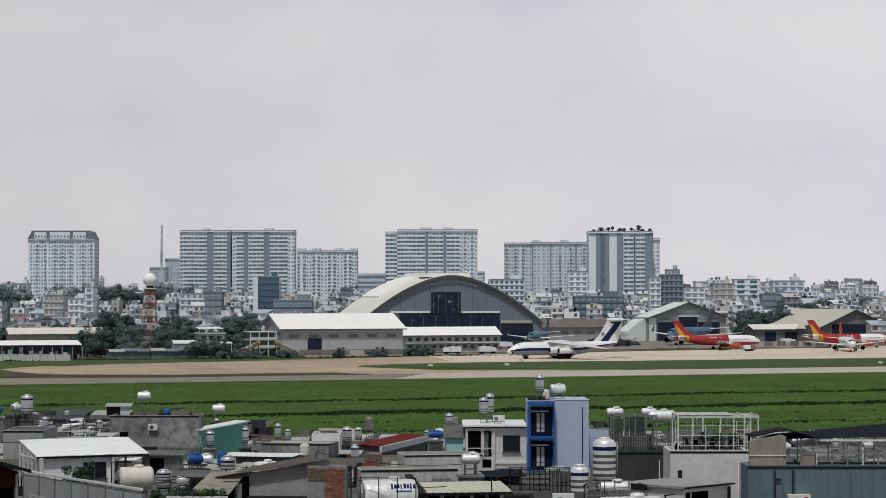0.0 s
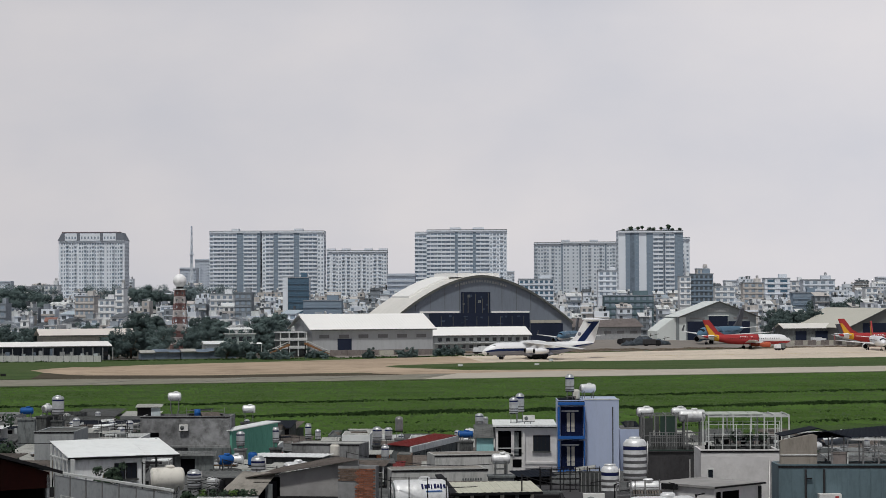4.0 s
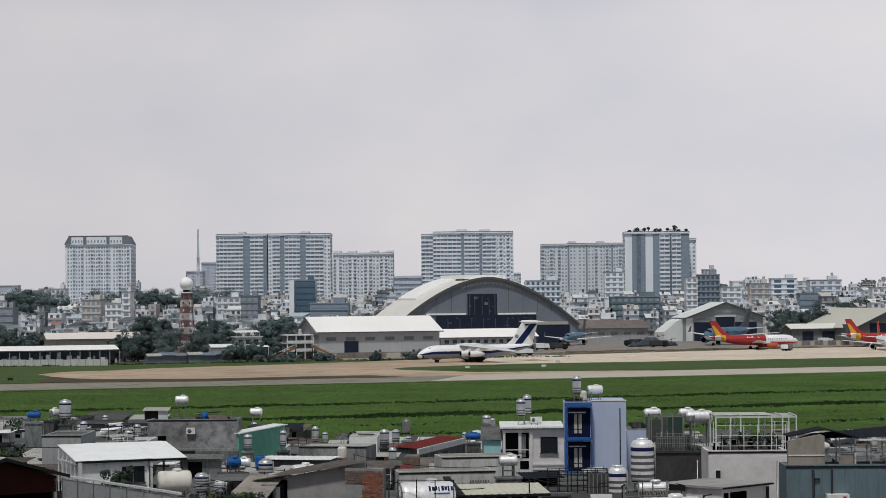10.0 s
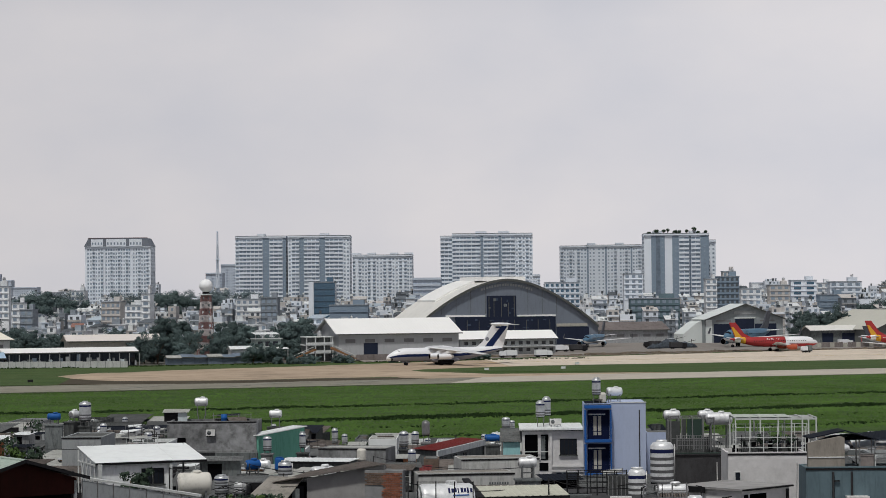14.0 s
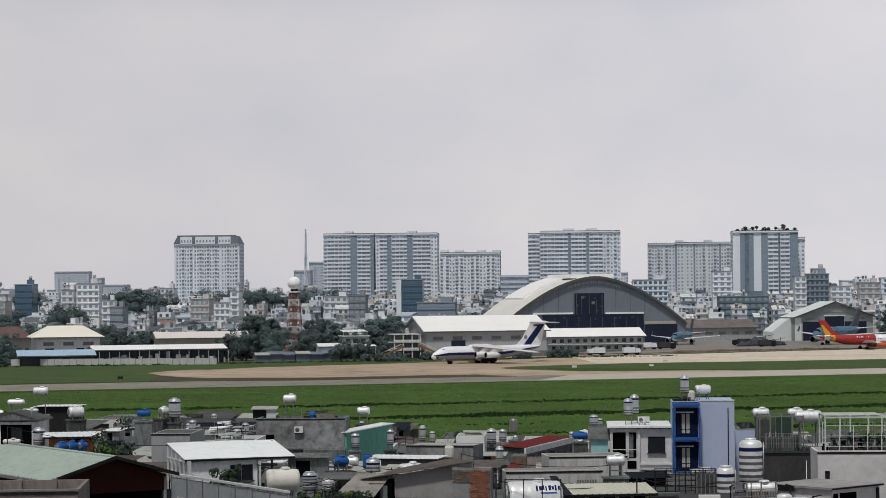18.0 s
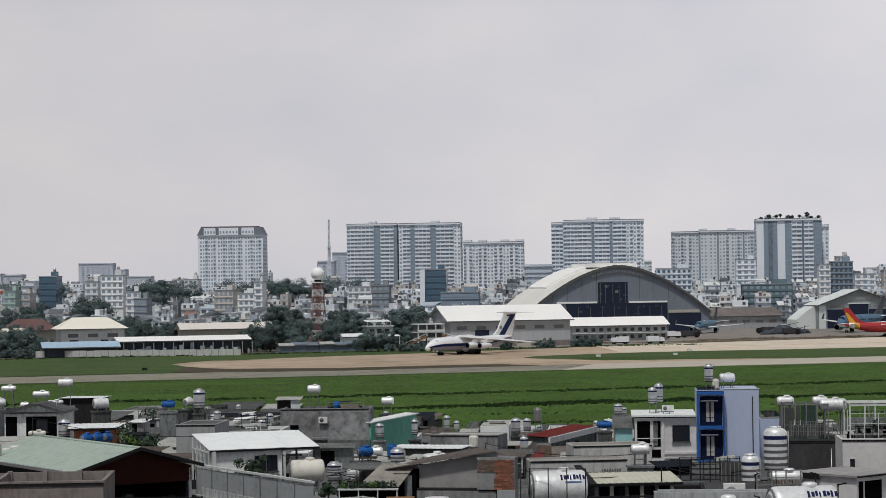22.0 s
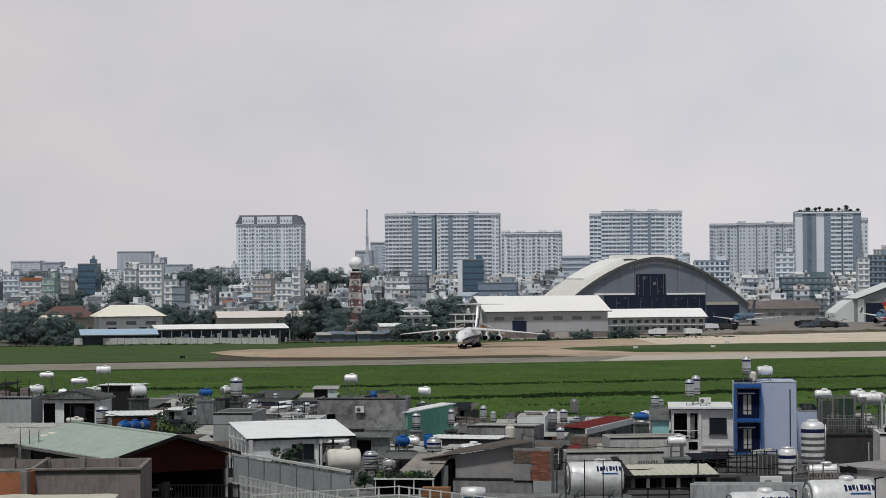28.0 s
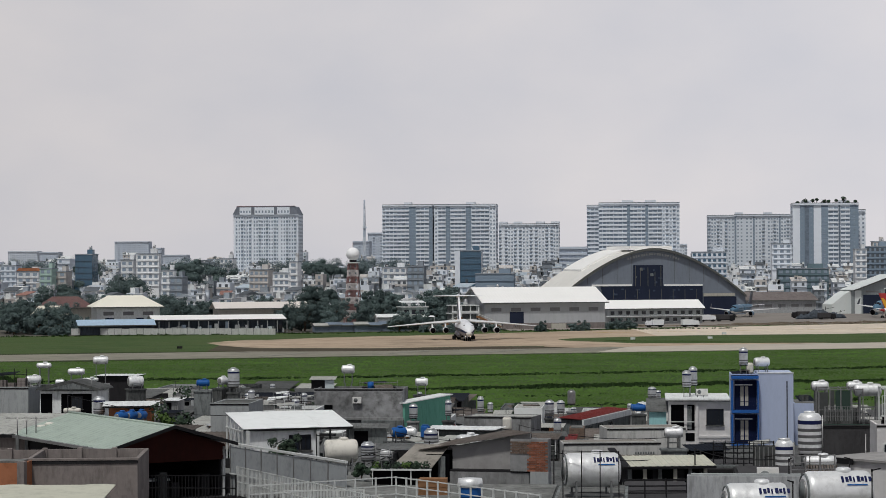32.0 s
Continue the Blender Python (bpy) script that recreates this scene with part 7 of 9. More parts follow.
# -- grey walled house, roof frames and white wall --
ob, h, z = nhouse("dark_walled_house", "house with a tall dark grey rendered wall", 11.72, 15.2, 150, 14.95, 3.5, CHARCOAL, 0, 0.3, 12.61)
part("pipe", Shape().bar((1.0, -0.05, 5), (1.0, -0.05, z - 0.5), 0.04, 6), GALV, ob)
part("upper_panel", Shape().box(-h + 0.05, h * 0.1, 0.6, 0.8, z, z + 1.0), CONCRETE, ob)
part("wall_cap", Shape().box(-h, h, -0.05, 0.2, z + 0.07, z + 0.12), paint("dark_green_net", (0.04, 0.065, 0.055), 0.9), ob)
cage = thing("mesh_screen", (11.49, 152.4, 14.88 - 0.6), "dark mesh screen panels of a roof cage", "screen")
NET = paint("dark_grey_net", (0.075, 0.08, 0.08), 0.9, vary=0.25, scale=3, stain=0.3)
cz = 16.93 - (14.88 - 0.6)
for k, (q0, q1, zb, zt) in enumerate(((0.0, 0.75, 0.3, 0.95), (0.8, 1.15, 0.1, 1.0), (1.2, 2.2, 0.15, 1.0), (2.25, 2.75, 0.1, 0.55))):
    part("screen_panel", Shape().box(q0, q1, 0, 0.03, cz * zb, cz * zt), NET if k != 2 else bpy.data.materials["dark_green_net"], cage)
for k in range(5):
    part("screen_post", Shape().box(k * 0.69 - 0.03, k * 0.69 + 0.03, 0.04, 0.1, 0, cz), GALV, cage)
pergola("roof_cage", "galvanised roof cage with mesh panels", 11.49, 14.39, 151, 14.88 - 0.55, 17.05, 2.4, 4, 1, GALV, 0.035)
rail("roof_mesh", [(11.82, 150.6), (15.24, 150.6)], 15.97, 14.91 + 0.05, "galvanised roof railing with close bars", GALV, 3, 1.0, 0.16, 0.035)
lying_tank(14.75, 151.5, 17.01, 1.75, 0.42, 5, stand=1.6)
lying_tank(11.87, 155, 17.09, 1.1, 0.32, 5, stand=2.0)
lying_tank(14.31, 156, 17.04, 1.0, 0.3, 5, stand=2.0)
ob, h, z = nhouse("white_walled_house", "house with a tall plain white wall and one tiny window", 14.39, 19.41, 142, 15.66, 4.5, SMOOTHW, 0, 0.4, 12.37)
win(ob, -h + 0.45, z - 1.75, 0.3, 0.55, bars=0)
part("drain_pipe", Shape().bar((h - 0.7, -0.06, 3), (h - 0.7, -0.06, z - 0.6), 0.05, 6), GALV, ob)
ob = thing("white_roof_frame", (15.2, 145, 15.02), "white-painted rooftop frame under cloudy plastic sheets", "frame")
for k, xk in enumerate((0.0, 0.95, 1.6, 2.75, 3.6, 4.3, 5.19)):
    part("post", Shape().box(xk - 0.045, xk + 0.045, -0.04, 0.05, 0, 2.26), WHITEIRON, ob)
    if k % 2 == 0:
        part("post", Shape().box(xk - 0.045, xk + 0.045, 3.55, 3.64, 0, 2.26), WHITEIRON, ob)
    part("slat", Shape().box(xk - 0.04, xk + 0.04, -0.05, 3.65, 2.36, 2.42), WHITEIRON, ob)
for yk in (0.0, 1.8, 3.6):
    part("beam", Shape().box(-0.05, 5.24, yk - 0.05, yk + 0.05, 2.26, 2.36), WHITEIRON, ob)
SHEETP = paint("cloudy_plastic_sheet", (0.46, 0.50, 0.45), 0.5, vary=0.15, stain=0.3)
for xk, wk in ((0.02, 1.5), (1.56, 1.2), (2.8, 0.75)):
    part("roof_sheet", Shape().box(xk, xk + wk, 0.1, 3.5, 2.425, 2.44), SHEETP, ob, "cloudy plastic roofing sheet")
rail("white_rail", [(15, 143), (19.4, 143)], 16.96, 15.52 - 0.52, "white-painted iron rooftop railing", WHITEIRON, 3, 0.9, 0, 0.05)
rail("white_rail", [(15.16, 146.2), (19.95, 146.2)], 16.98, 15.52 - 0.52, "white-painted iron rooftop railing", WHITEIRON, 4, 0.8, 0, 0.05)
shelf = thing("bench_rack", (14.94, 145.2, 15.46 - 0.35), "low iron benches and stored junk on the roof", "rack")
for k in range(9):
    x0_ = 0.1 + k * 0.58
    part("bench_top", Shape().box(x0_, x0_ + 0.5, 0.2 * (k % 3), 0.2 * (k % 3) + 0.5, 0.55 + 0.22 * (k * 5 % 4), 0.6 + 0.22 * (k * 5 % 4)), (WHITEIRON, GALV, WHITEIRON, CONCRETE)[k % 4], shelf)
    for q in (0.03, 0.44):
        part("bench_leg", Shape().box(x0_ + q, x0_ + q + 0.04, 0.2 * (k % 3) + 0.05, 0.2 * (k % 3) + 0.1, 0, 0.55 + 0.22 * (k * 5 % 4)), WHITEIRON if k % 2 else IRON, shelf)
    part("stored_junk", Shape().box(x0_ + 0.05, x0_ + 0.4, 0.6, 1.0, 0, 0.3 + 0.1 * (k * 7 % 5)).box(x0_ + 0.1, x0_ + 0.3, 0.65, 0.9, 0.3 + 0.1 * (k * 7 % 5), 0.55 + 0.1 * (k * 3 % 5)), (DARK, CONCRETE, DARKW, TINGREY)[k % 4], shelf)
for k in range(3):
    bx = 16.74 + k * 0.95
    pt = thing("potted_plant", (bx, 144.2, 15.59 - 0.3), "leafy plant in a pot on the roof", "plant", "potted plants on the roofs")
    part("pot", Shape().lathe([(0.02, 0), (0.18, 0), (0.24, 0.4), (0.02, 0.38)], n=10), CONCRETE, pt)
    s = Shape()
    leaves(s, 0, 0, 0.8, 0.4, 90, 0.09, random.Random(k + 3))
    part("foliage", s, LEAF, pt)
ob = thing("low_annex", (11.81, 110, -0.35), "low whitewashed annex with a flat grey roof", "house", yaw=45)
z = 15.91 + 0.35
part("wall", Shape().box(0, 3.7, 0, 3.9, 0, z - 0.12), SMOOTHW, ob)
part("roof", Shape().box(-0.15, 3.85, -0.15, 4.0, z - 0.11, z), SMOOTHG, ob, "flat pale grey roof slab")
part("drip_edge", Shape().box(-0.17, 3.87, -0.19, -0.152, z - 0.1, z - 0.02), DARKW, ob)
part("doorway", Shape().box(0.12, 0.42, -0.05, -0.006, z - 3, z - 0.3), DARK, ob)
part("doorway", Shape().box(0.6, 1.85, -0.05, -0.006, z - 3, z - 0.3), DARK, ob, "dark garage opening")
part("jamb", Shape().box(3.45, 3.65, -0.06, -0.006, z - 3, z - 0.2), IRON, ob)
part("eave_board", Shape().box(-0.2, -0.16, 2.2, 4.0, z - 0.3, z - 0.02), IRON, ob)
part("lintel", Shape().box(-0.06, -0.006, 1.2, 1.9, z - 1.0, z - 0.9), IRON, ob)
CLEAR.append((9.09 / 110, 14.37 / 110, 108, (EYE_Z - 15.3) / 110))
FOOT.append((9.09, 14.37, 109, 116))

# -- blue-grey sheeted house with the dark roof --
BEIGE = paint("beige_panel", (0.30, 0.275, 0.24), 0.8, vary=0.12, stain=0.4, streak=True)
ob, h, z = nhouse("sheeted_house", "house clad in blue-grey corrugated sheets", 16.58, 25.11, 122, 16.2, 3, SLATE, 0, 0.1, 14.24)
s = Shape()
for k in range(14):
    s.box(-h + 0.1 + k * 2 * h / 14, -h + 0.15 + k * 2 * h / 14, -0.035, -0.006, 6, z - 0.15)
part("sheet_rib", s, SLATE, ob)
for k in range(2):
    part("drain_pipe", Shape().bar((-h + 1.45 + k * 1.0, -0.09, 5), (-h + 1.45 + k * 1.0, -0.09, z - 0.2), 0.06, 6).rod((-h + 1.45 + k, -0.09, z - 0.7), (-h + 1.8 + k * 0.6, -0.09, z - 0.7), 0.08), IRON, ob)
part("service_box", Shape().box(-h + 2.1, -h + 3.3, -0.7, -0.02, z - 2.2, z - 1.5), PLASTICW, ob, "white service box with a red mark")
part("red_mark", Shape().box(-h + 2.95, -h + 3.15, -0.72, -0.701, z - 1.85, z - 1.6), ARED, ob)
part("beige_upper_wall", Shape().prism([(-h + 0.1, z), (-h + 2.1, z), (-h + 2.1, z + 1.62), (-h + 1.9, z + 1.7), (-h + 0.1, z + 1.35)], 0.05, 0.4), BEIGE, ob, "beige upper wall panel")
part("wall_trim", Shape().box(-h + 0.1, -h + 2.1, 0.01, 0.049, z + 0.55, z + 0.6), WHITE, ob)
ob2 = thing("dark_roof", (19.57, 123, z - 0.35), "wide dark blue tin roof on white iron posts", "roof", "")
rz = 17.46 - (z - 0.35)
part("roof_sheet", Shape().ribbed((-2.4, 0, rz - 0.1), (6.5, 0, rz + 0.1), (6.5, 5.5, rz + 0.5), (-1.2, 2.2, rz + 0.06), 0.4), TINDARK, ob2)
part("roof_edge", Shape().box(0.9, 6.5, -0.06, 0.0, rz - 0.2, rz - 0.1), PLASTICW, ob2)
part("roof_sheet_left", Shape().slab((-2.7, -0.3, rz + 0.1), (-0.75, -0.3, rz + 0.5), (-0.75, 2.5, rz + 0.45), (-2.7, 2.5, rz + 0.05), 0.06).slab((-0.75, -0.3, rz + 0.5), (1.1, -0.3, rz - 0.02), (1.1, 2.5, rz - 0.05), (-0.75, 2.5, rz + 0.45), 0.06), TINDARK, ob2)
for k in range(8):
    part("post", Shape().box(0.05 + k * 0.85, 0.13 + k * 0.85, 0.1, 0.18, 0, rz), WHITEIRON if k % 3 == 1 else GALV, ob2)
    part("post", Shape().box(0.05 + k * 0.85, 0.12 + k * 0.85, 1.3, 1.38, 0, rz - 0.05), GALV, ob2)
for k in range(3):
    part("rail", Shape().box(0, 6.4, 0.1, 0.16, 0.3 + k * 0.35, 0.35 + k * 0.35), GALV, ob2)
part("hung_sheet", Shape().slab((0.1, 2.2, 0.9), (2.2, 2.2, 1.0), (2.2, 3.6, 1.3), (0.1, 3.6, 1.25), 0.03), TINWHITE, ob2)

# -- white-roofed shed and grey house --
ob, h, z = tin_roof("white_roofed_house", "small white house under a wide white tin roof", -26.75, -22.25, 149.53, 14.53, 14.53 + 0.8, 5, FRESHTIN, 24, FRESHW, 0.25, base=12.76, pitch=3.0)
for k in range(2):
    win(ob, 0.55 + k * 0.8, z - 1.5, 0.62, 0.95, bars=1, frame=IRON)
part("roof_extension", Shape().slab((h + 0.26, -0.25, z), (h + 2.5, -0.25, z), (h + 2.5, 5, z + 0.8), (h + 0.26, 5, z + 0.8), 0.03), FRESHTIN, ob, "white tin over an open end bay")
part("fascia", Shape().box(h + 0.26, h + 2.5, -0.29, -0.26, z - 0.16, z - 0.02), IRON, ob)
for x, y in ((h + 2.2, 0.2), (h + 2.2, 4.6)):
    part("bay_post", Shape().box(x, x + 0.12, y, y + 0.12, 0, z + 0.02 + y * 0.16), CONCRETE, ob)
part("corner_post", Shape().box(-h - 0.12, -h + 0.12, -0.55, -0.35, 0, z - 0.1), WHITEIRON, ob)
part("corner_post", Shape().box(h - 0.1, h + 0.1, -0.24, -0.04, 0, z - 0.1), WHITEIRON, ob)
for k in range(5):
    part("side_strut", Shape().rod((-h - 0.2, 0.2 + k * 1.15, z - 2.4), (-h - 0.2, 0.2 + k * 1.15, z - 0.05 + k * 0.16), 0.09), WHITEIRON, ob)
part("side_rail", Shape().rod((-h - 0.2, 0, z - 1.1), (-h - 0.2, 5, z - 1.1), 0.1).rod((-h - 0.2, 0, z - 0.2), (-h - 0.2, 5, z - 0.2), 0.1), WHITEIRON, ob)
lying_tank(-15.75, 115, 15.9, 1.7, 0.6, 14, CREAMT, 0.4, "cream enamelled horizontal water tank")
standing_tank(-14.85, 119, 16.05, 0.95, 0.4, stand=0.4)
standing_tank(-13.95, 119.6, 15.6, 0.6, 0.34, STEELW, 0.4, "squat pale steel water tank", 0)
ob = thing("hose_tangle", (-14.6, 116.5, 14.97), "slack black hoses lying over a roof", "hose")
for k in range(3):
    pts = [Vector((0.4 * q - 0.9 * (k == 1), -0.5 * k + 0.25 * math.sin(q * 1.1 + k), 0.5 + 0.25 * k - 0.13 * abs(q - 3))) for q in range(8)]
    part("hose", Shape().rings([[(p.x, p.y + 0.02 * math.cos(w), p.z + 0.02 * math.sin(w)) for w in (0, 1.26, 2.51, 3.77, 5.03)] for p in pts]), RUBBER, ob)
part("hose_post", Shape().bar((-0.9, -0.5, 0), (-0.9, -0.5, 0.6), 0.04, 6).bar((1.2, 0, 0), (1.2, 0, 0.9), 0.04, 6), GALV, ob)
nhouse("tank_roof", "flat concrete roof carrying water tanks", -17.16, -13.59, 113, 15.97 - 1.0, 8, CONCRETE, 0, 0.0)

ob, h, z = nhouse("grey_concrete_house", "unpainted grey concrete house with stained walls", -31.57, -23.1, 212, 13.89, 5, BLOTCHY, 0, 0.25, 9.69)
opening(ob, -h + 0.9, -h + 1.75, z - 3.0, z - 1.5)
aircon(-27.44, 211.68, 12.28, 0, True)
part("stain_ledge", Shape().box(-h, h + 0.1, -0.3, -0.006, z - 2.9, z - 2.7), MOTTLED, ob)
part("lower_wall", Shape().box(h * 0.1, h + 0.2, -1.2, -0.3, 0, z - 2.9), GREYW, ob)
lying_tank(-28.57, 214, 15.42, 1.2, 0.4, 5, stand=0.95)
ob = thing("sea_green_house", (-22.9, 212, -0.35), "house with a long sea-green side wall and pale roof edge", "house", yaw=66)
part("wall", Shape().prism([(0, 0), (9.0, 0), (9.0, 12.95), (0, 12.6)], 0, 0.25), TEALW, ob)
part("end_wall", Shape().box(0, 0.2, 0.26, 1.2, 0, 12.5), GREYW, ob)
part("back_wall", Shape().box(8.8, 9.0, 0.26, 1.2, 0, 12.8), GREYW, ob)
part("roof_sheet", Shape().slab((-0.2, -0.2, 12.68), (9.2, -0.2, 13.03), (9.2, 1.4, 13.06), (-0.2, 1.4, 12.71), 0.09), TINWHITE, ob, "pale tin roof sheet")
CLEAR.append((-23.6 / 212, -19.2 / 216, 211, (EYE_Z - 10.5) / 212))
FOOT.append((-23.6, -19.2, 211, 222))
lying_tank(-22.06, 220, 13.9, 1.2, 0.38, 5, stand=0.9)
standing_tank(-21.44, 206, 12.61, 1.3, 0.42, stand=0.3)
standing_tank(-18.1, 205, 13.04, 1.4, 0.32, stand=0.5, bands=2)
standing_tank(-17.12, 232, 11.74, 1.5, 0.36, stand=0.3, bands=2)

# -- left group: gabled white house, tin sheds --
ob, h, z = nhouse("gabled_white_house", "white house with dark verandas under a grey gable", -52.31, -47.23, 190, 14.7, 4, WHITE, 0, 0.0, 12.6, back=False)
part("gable_roof", Shape().prism([(-h - 0.3, z + 0.05), (h + 0.4, z + 0.05), (h + 0.3, z + 0.2), (h * 0.2, z + 0.85), (-h * 0.1, z + 0.85), (-h - 0.2, z + 0.2)], -0.4, 4.2), TINGREY, ob, "grey tin gable")
part("gable_face", Shape().prism([(-h * 0.75, z + 0.14), (h * 0.85, z + 0.14), (h * 0.2, z + 0.68)], -0.46, -0.41), GREYW, ob)
opening(ob, -h + 0.1, -h + 1.1, z - 2.0, z - 0.25)
opening(ob, -h + 1.9, h - 0.5, z - 2.2, z - 0.25, label="dark veranda")
win(ob, 0.3, z - 1.5, 0.9, 1.0, y=-0.04, frame=IRON)
nhouse("plain_grey_house", "plain pale-grey walled house", -58.62, -54.17, 193, 15.07, 5, LIGHTG, 0, 0.2, 12.63)
lying_tank(-54.1, 198, 16.53, 1.25, 0.24, 5, stand=1.5)
lying_tank(-54.54, 196, 15.36, 1.3, 0.36, 25, STEELW, 0.3)
lying_tank(-51.39, 199, 15.93, 1.45, 0.28, 8, stand=0.9)
lying_tank(-53.1, 215, 16.25, 1.4, 0.38, 15, stand=1.9)
lying_tank(-48.41, 186, 13.26, 1.4, 0.22, 5, CREAMT, 0.3, "cream horizontal water tank")
lying_tank(-51.35, 204, 14.95, 1.4, 0.16, 5, TINWHITE, 0.5, "slim white horizontal water tank")
tin_roof("dark_house", "dark walled house with a white tin roof", -54.72, -50.89, 220, 14.51, 14.48, 4, TINWHITE, 0, DARKW, 0.3, base=12.98)
lying_tank(-48.01, 208, 14.58, 1.4, 0.5, 30, STEELW, 0.2)
ob, h, z = tin_roof("brick_shed", "low orange brick shed with a white tin roof", -43.71, -40.13, 180, 14.08, 14.26, 3, TINWHITE, 12, ORANGEW, 0.5, base=12.69)
part("doorway", Shape().box(0.2, 1.0, -0.04, -0.006, z - 1.4, z - 0.2), DARK, ob)
standing_tank(-45.1, 182, 14.69, 1.4, 0.52, stand=0.4)
for k in range(3):
    lying_tank(-40.86 + 0.62 * k, 172 + 0.8 * k, 13.75, 1.0, 0.36, 60 + 10 * k, PLASTICB, 0.25, "blue plastic horizontal water tank")
nhouse("grey_sided_house", "house with a smooth grey side wall", -36.54, -33.26, 186, 14.28, 7, LIGHTG, 0, 0.15, 12.09)
standing_tank(-38.09, 205, 16, 1.75, 0.6, stand=0.5, bands=2)
lying_tank(-39.29, 206, 14.74, 0.9, 0.36, 60, STEELW, 0.3)
lying_tank(-42.36, 212, 14.21, 1.2, 0.32, 5, PLASTICB, 0.4, "blue plastic horizontal water tank")
nhouse("white_flat_house", "low white flat-roofed house", -34.55, -29.19, 194, 13.2, 8, WHITE, 0, 0.35, 12.36)

# -- green tin roof with dark red gable, and the walls before it --
gy = 92.0
gx0, gx1 = -21.71, -17.4
ze, zr = 18.1 + 0.35, 18.86 + 0.35
gw = 2.58
ob = thing("green_roofed_house", ((gx0 + gx1) / 2 - 0.25, gy, -0.35), "house with a pale green tin roof and a dark red gable", "house", yaw=38)
part("roof_sheet", Shape().ribbed((-gw - 0.35, 10.4, ze - 0.08), (-gw - 0.35, -0.5, ze - 0.08), (0, -0.5, zr), (0, 10.4, zr), 0.42, 0.02), TINGREEN, ob, "pale green ribbed tin slope")
part("roof_sheet", Shape().ribbed((gw + 0.35, -0.5, ze - 0.08), (gw + 0.35, 10.4, ze - 0.08), (0, 10.4, zr), (0, -0.5, zr), 0.42, 0.02), TINGREY, ob)
part("ridge_cap", Shape().bar((0, -0.5, zr + 0.02), (0, 10.4, zr + 0.02), 0.07, 6), TINGREEN, ob)
part("verge_board", Shape().slab((-gw - 0.35, -0.56, ze - 0.02), (0, -0.56, zr + 0.06), (0, -0.5, zr + 0.06), (-gw - 0.35, -0.5, ze - 0.02), 0.14).slab((0, -0.56, zr + 0.06), (gw + 0.35, -0.56, ze - 0.02), (gw + 0.35, -0.5, ze - 0.02), (0, -0.5, zr + 0.06), 0.14), IRON, ob)
part("gutter", Shape().box(-gw - 0.48, -gw - 0.36, -0.5, 10.4, ze - 0.2, ze - 0.08), GALV, ob)
part("gable_board", Shape().prism([(-gw, ze - 0.75), (gw, ze - 0.75), (gw, ze - 0.1), (0, zr - 0.08), (-gw, ze - 0.1)], 0.0, 0.12), REDWOOD, ob, "dark red boarded gable")
# veranda insides and stored things coloured near-black for the shade under the roof
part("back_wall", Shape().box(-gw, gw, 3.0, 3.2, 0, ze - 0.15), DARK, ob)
part("side_wall", Shape().box(-gw - 0.05, -gw + 0.1, 0.3, 9, 0, ze - 0.2), DARKW, ob)
part("side_wall", Shape().box(gw - 0.1, gw + 0.05, 0.3, 9, 0, ze - 0.2), DARKW, ob)
for x in (-gw, gw - 0.1):
    part("veranda_post", Shape().box(x, x + 0.12, 0.0, 0.12, 0, ze - 0.2), DARKW if x < 1 else WHITEIRON, ob)
part("veranda_slab", Shape().box(-gw, gw + 0.3, -0.4, 3.0, ze - 2.5, ze - 2.3), DARKW, ob)
part("storey_wall", Shape().box(-gw, gw, -0.2, 2.9, 0, ze - 2.5), DARKW, ob)
for k in range(7):
    part("stored_thing", Shape().box(-2.2 + k * 0.66, -1.85 + k * 0.66, 0.5 + 0.2 * (k % 3), 0.9 + 0.2 * (k % 3), ze - 2.29, ze - 1.7 + 0.16 * (k * 5 % 4)), (DARKW, DARK, DARKW, CONCRETE)[k % 4], ob)
part("table", Shape().box(-1.6, 0.4, 0.8, 1.5, ze - 1.6, ze - 1.52), WHITE, ob)
CLEAR.append((gx0 / gy, gx1 / gy, gy, (EYE_Z - (ze - 2.6)) / gy))
rail("veranda_rail", [(gx0 + 0.1, gy - 0.6), (gx1 + 0.5, gy - 0.6)], 16.89, 15.96 - 0.1, "dark iron veranda railing with upright bars", IRON, 2, 1.5, 0.14, 0.06)
tin_roof("sky_lit_roof", "low roof of weathered grey-green sheets", -30.96, -27.4, 98, 18.06, 18.57, 6, TINPALE, 0, BROWNW, 0.2, base=17.5)
lying_tank(-26.76, 98.5, 18.34, 0.9, 0.09, 5, CREAMT, 0.2, "slim pale heater tube")
for k in range(3):
    pole(-27.78 + k * 0.42, 97.2, 18.03, 18.88, 0.03, GALV)
ob, h, z = nhouse("brown_parapet_house", "roof terrace with brownish rendered parapet walls", -22.84, -18.71, 81, 18.39, 5.2, BROWNW, 8, 1.3, 16.96, back=False)
for k in range(4):
    part("parapet_post", Shape().box(-h - 1.3 + k * 1.35, -h - 1.12 + k * 1.35, 4.95, 5.25, z - 1.2, z + 0.05), BROWNW, ob)
part("rear_wall", Shape().box(-h - 1.6, -h, 5.06, 5.2, 0, z - 0.02), BROWNW, ob)

ob, h, z = nhouse("orange_wall", "bare orange brick boundary wall", -24.35, -22.53, 79.6, 18.51, 1.2, ORANGEW, 0, 0.0, None)
part("concrete_column", Shape().box(h - 0.22, h + 0.04, -0.08, 0.3, 0, z + 0.05), BROWNW, ob)
tin_roof("cream_roof", "pale cream tin roof of a nearby house", -21.67, -16.89, 66, 18.2, 18.48, 5, TINCREAM, 6, CREAM, 0.3, pitch=9)

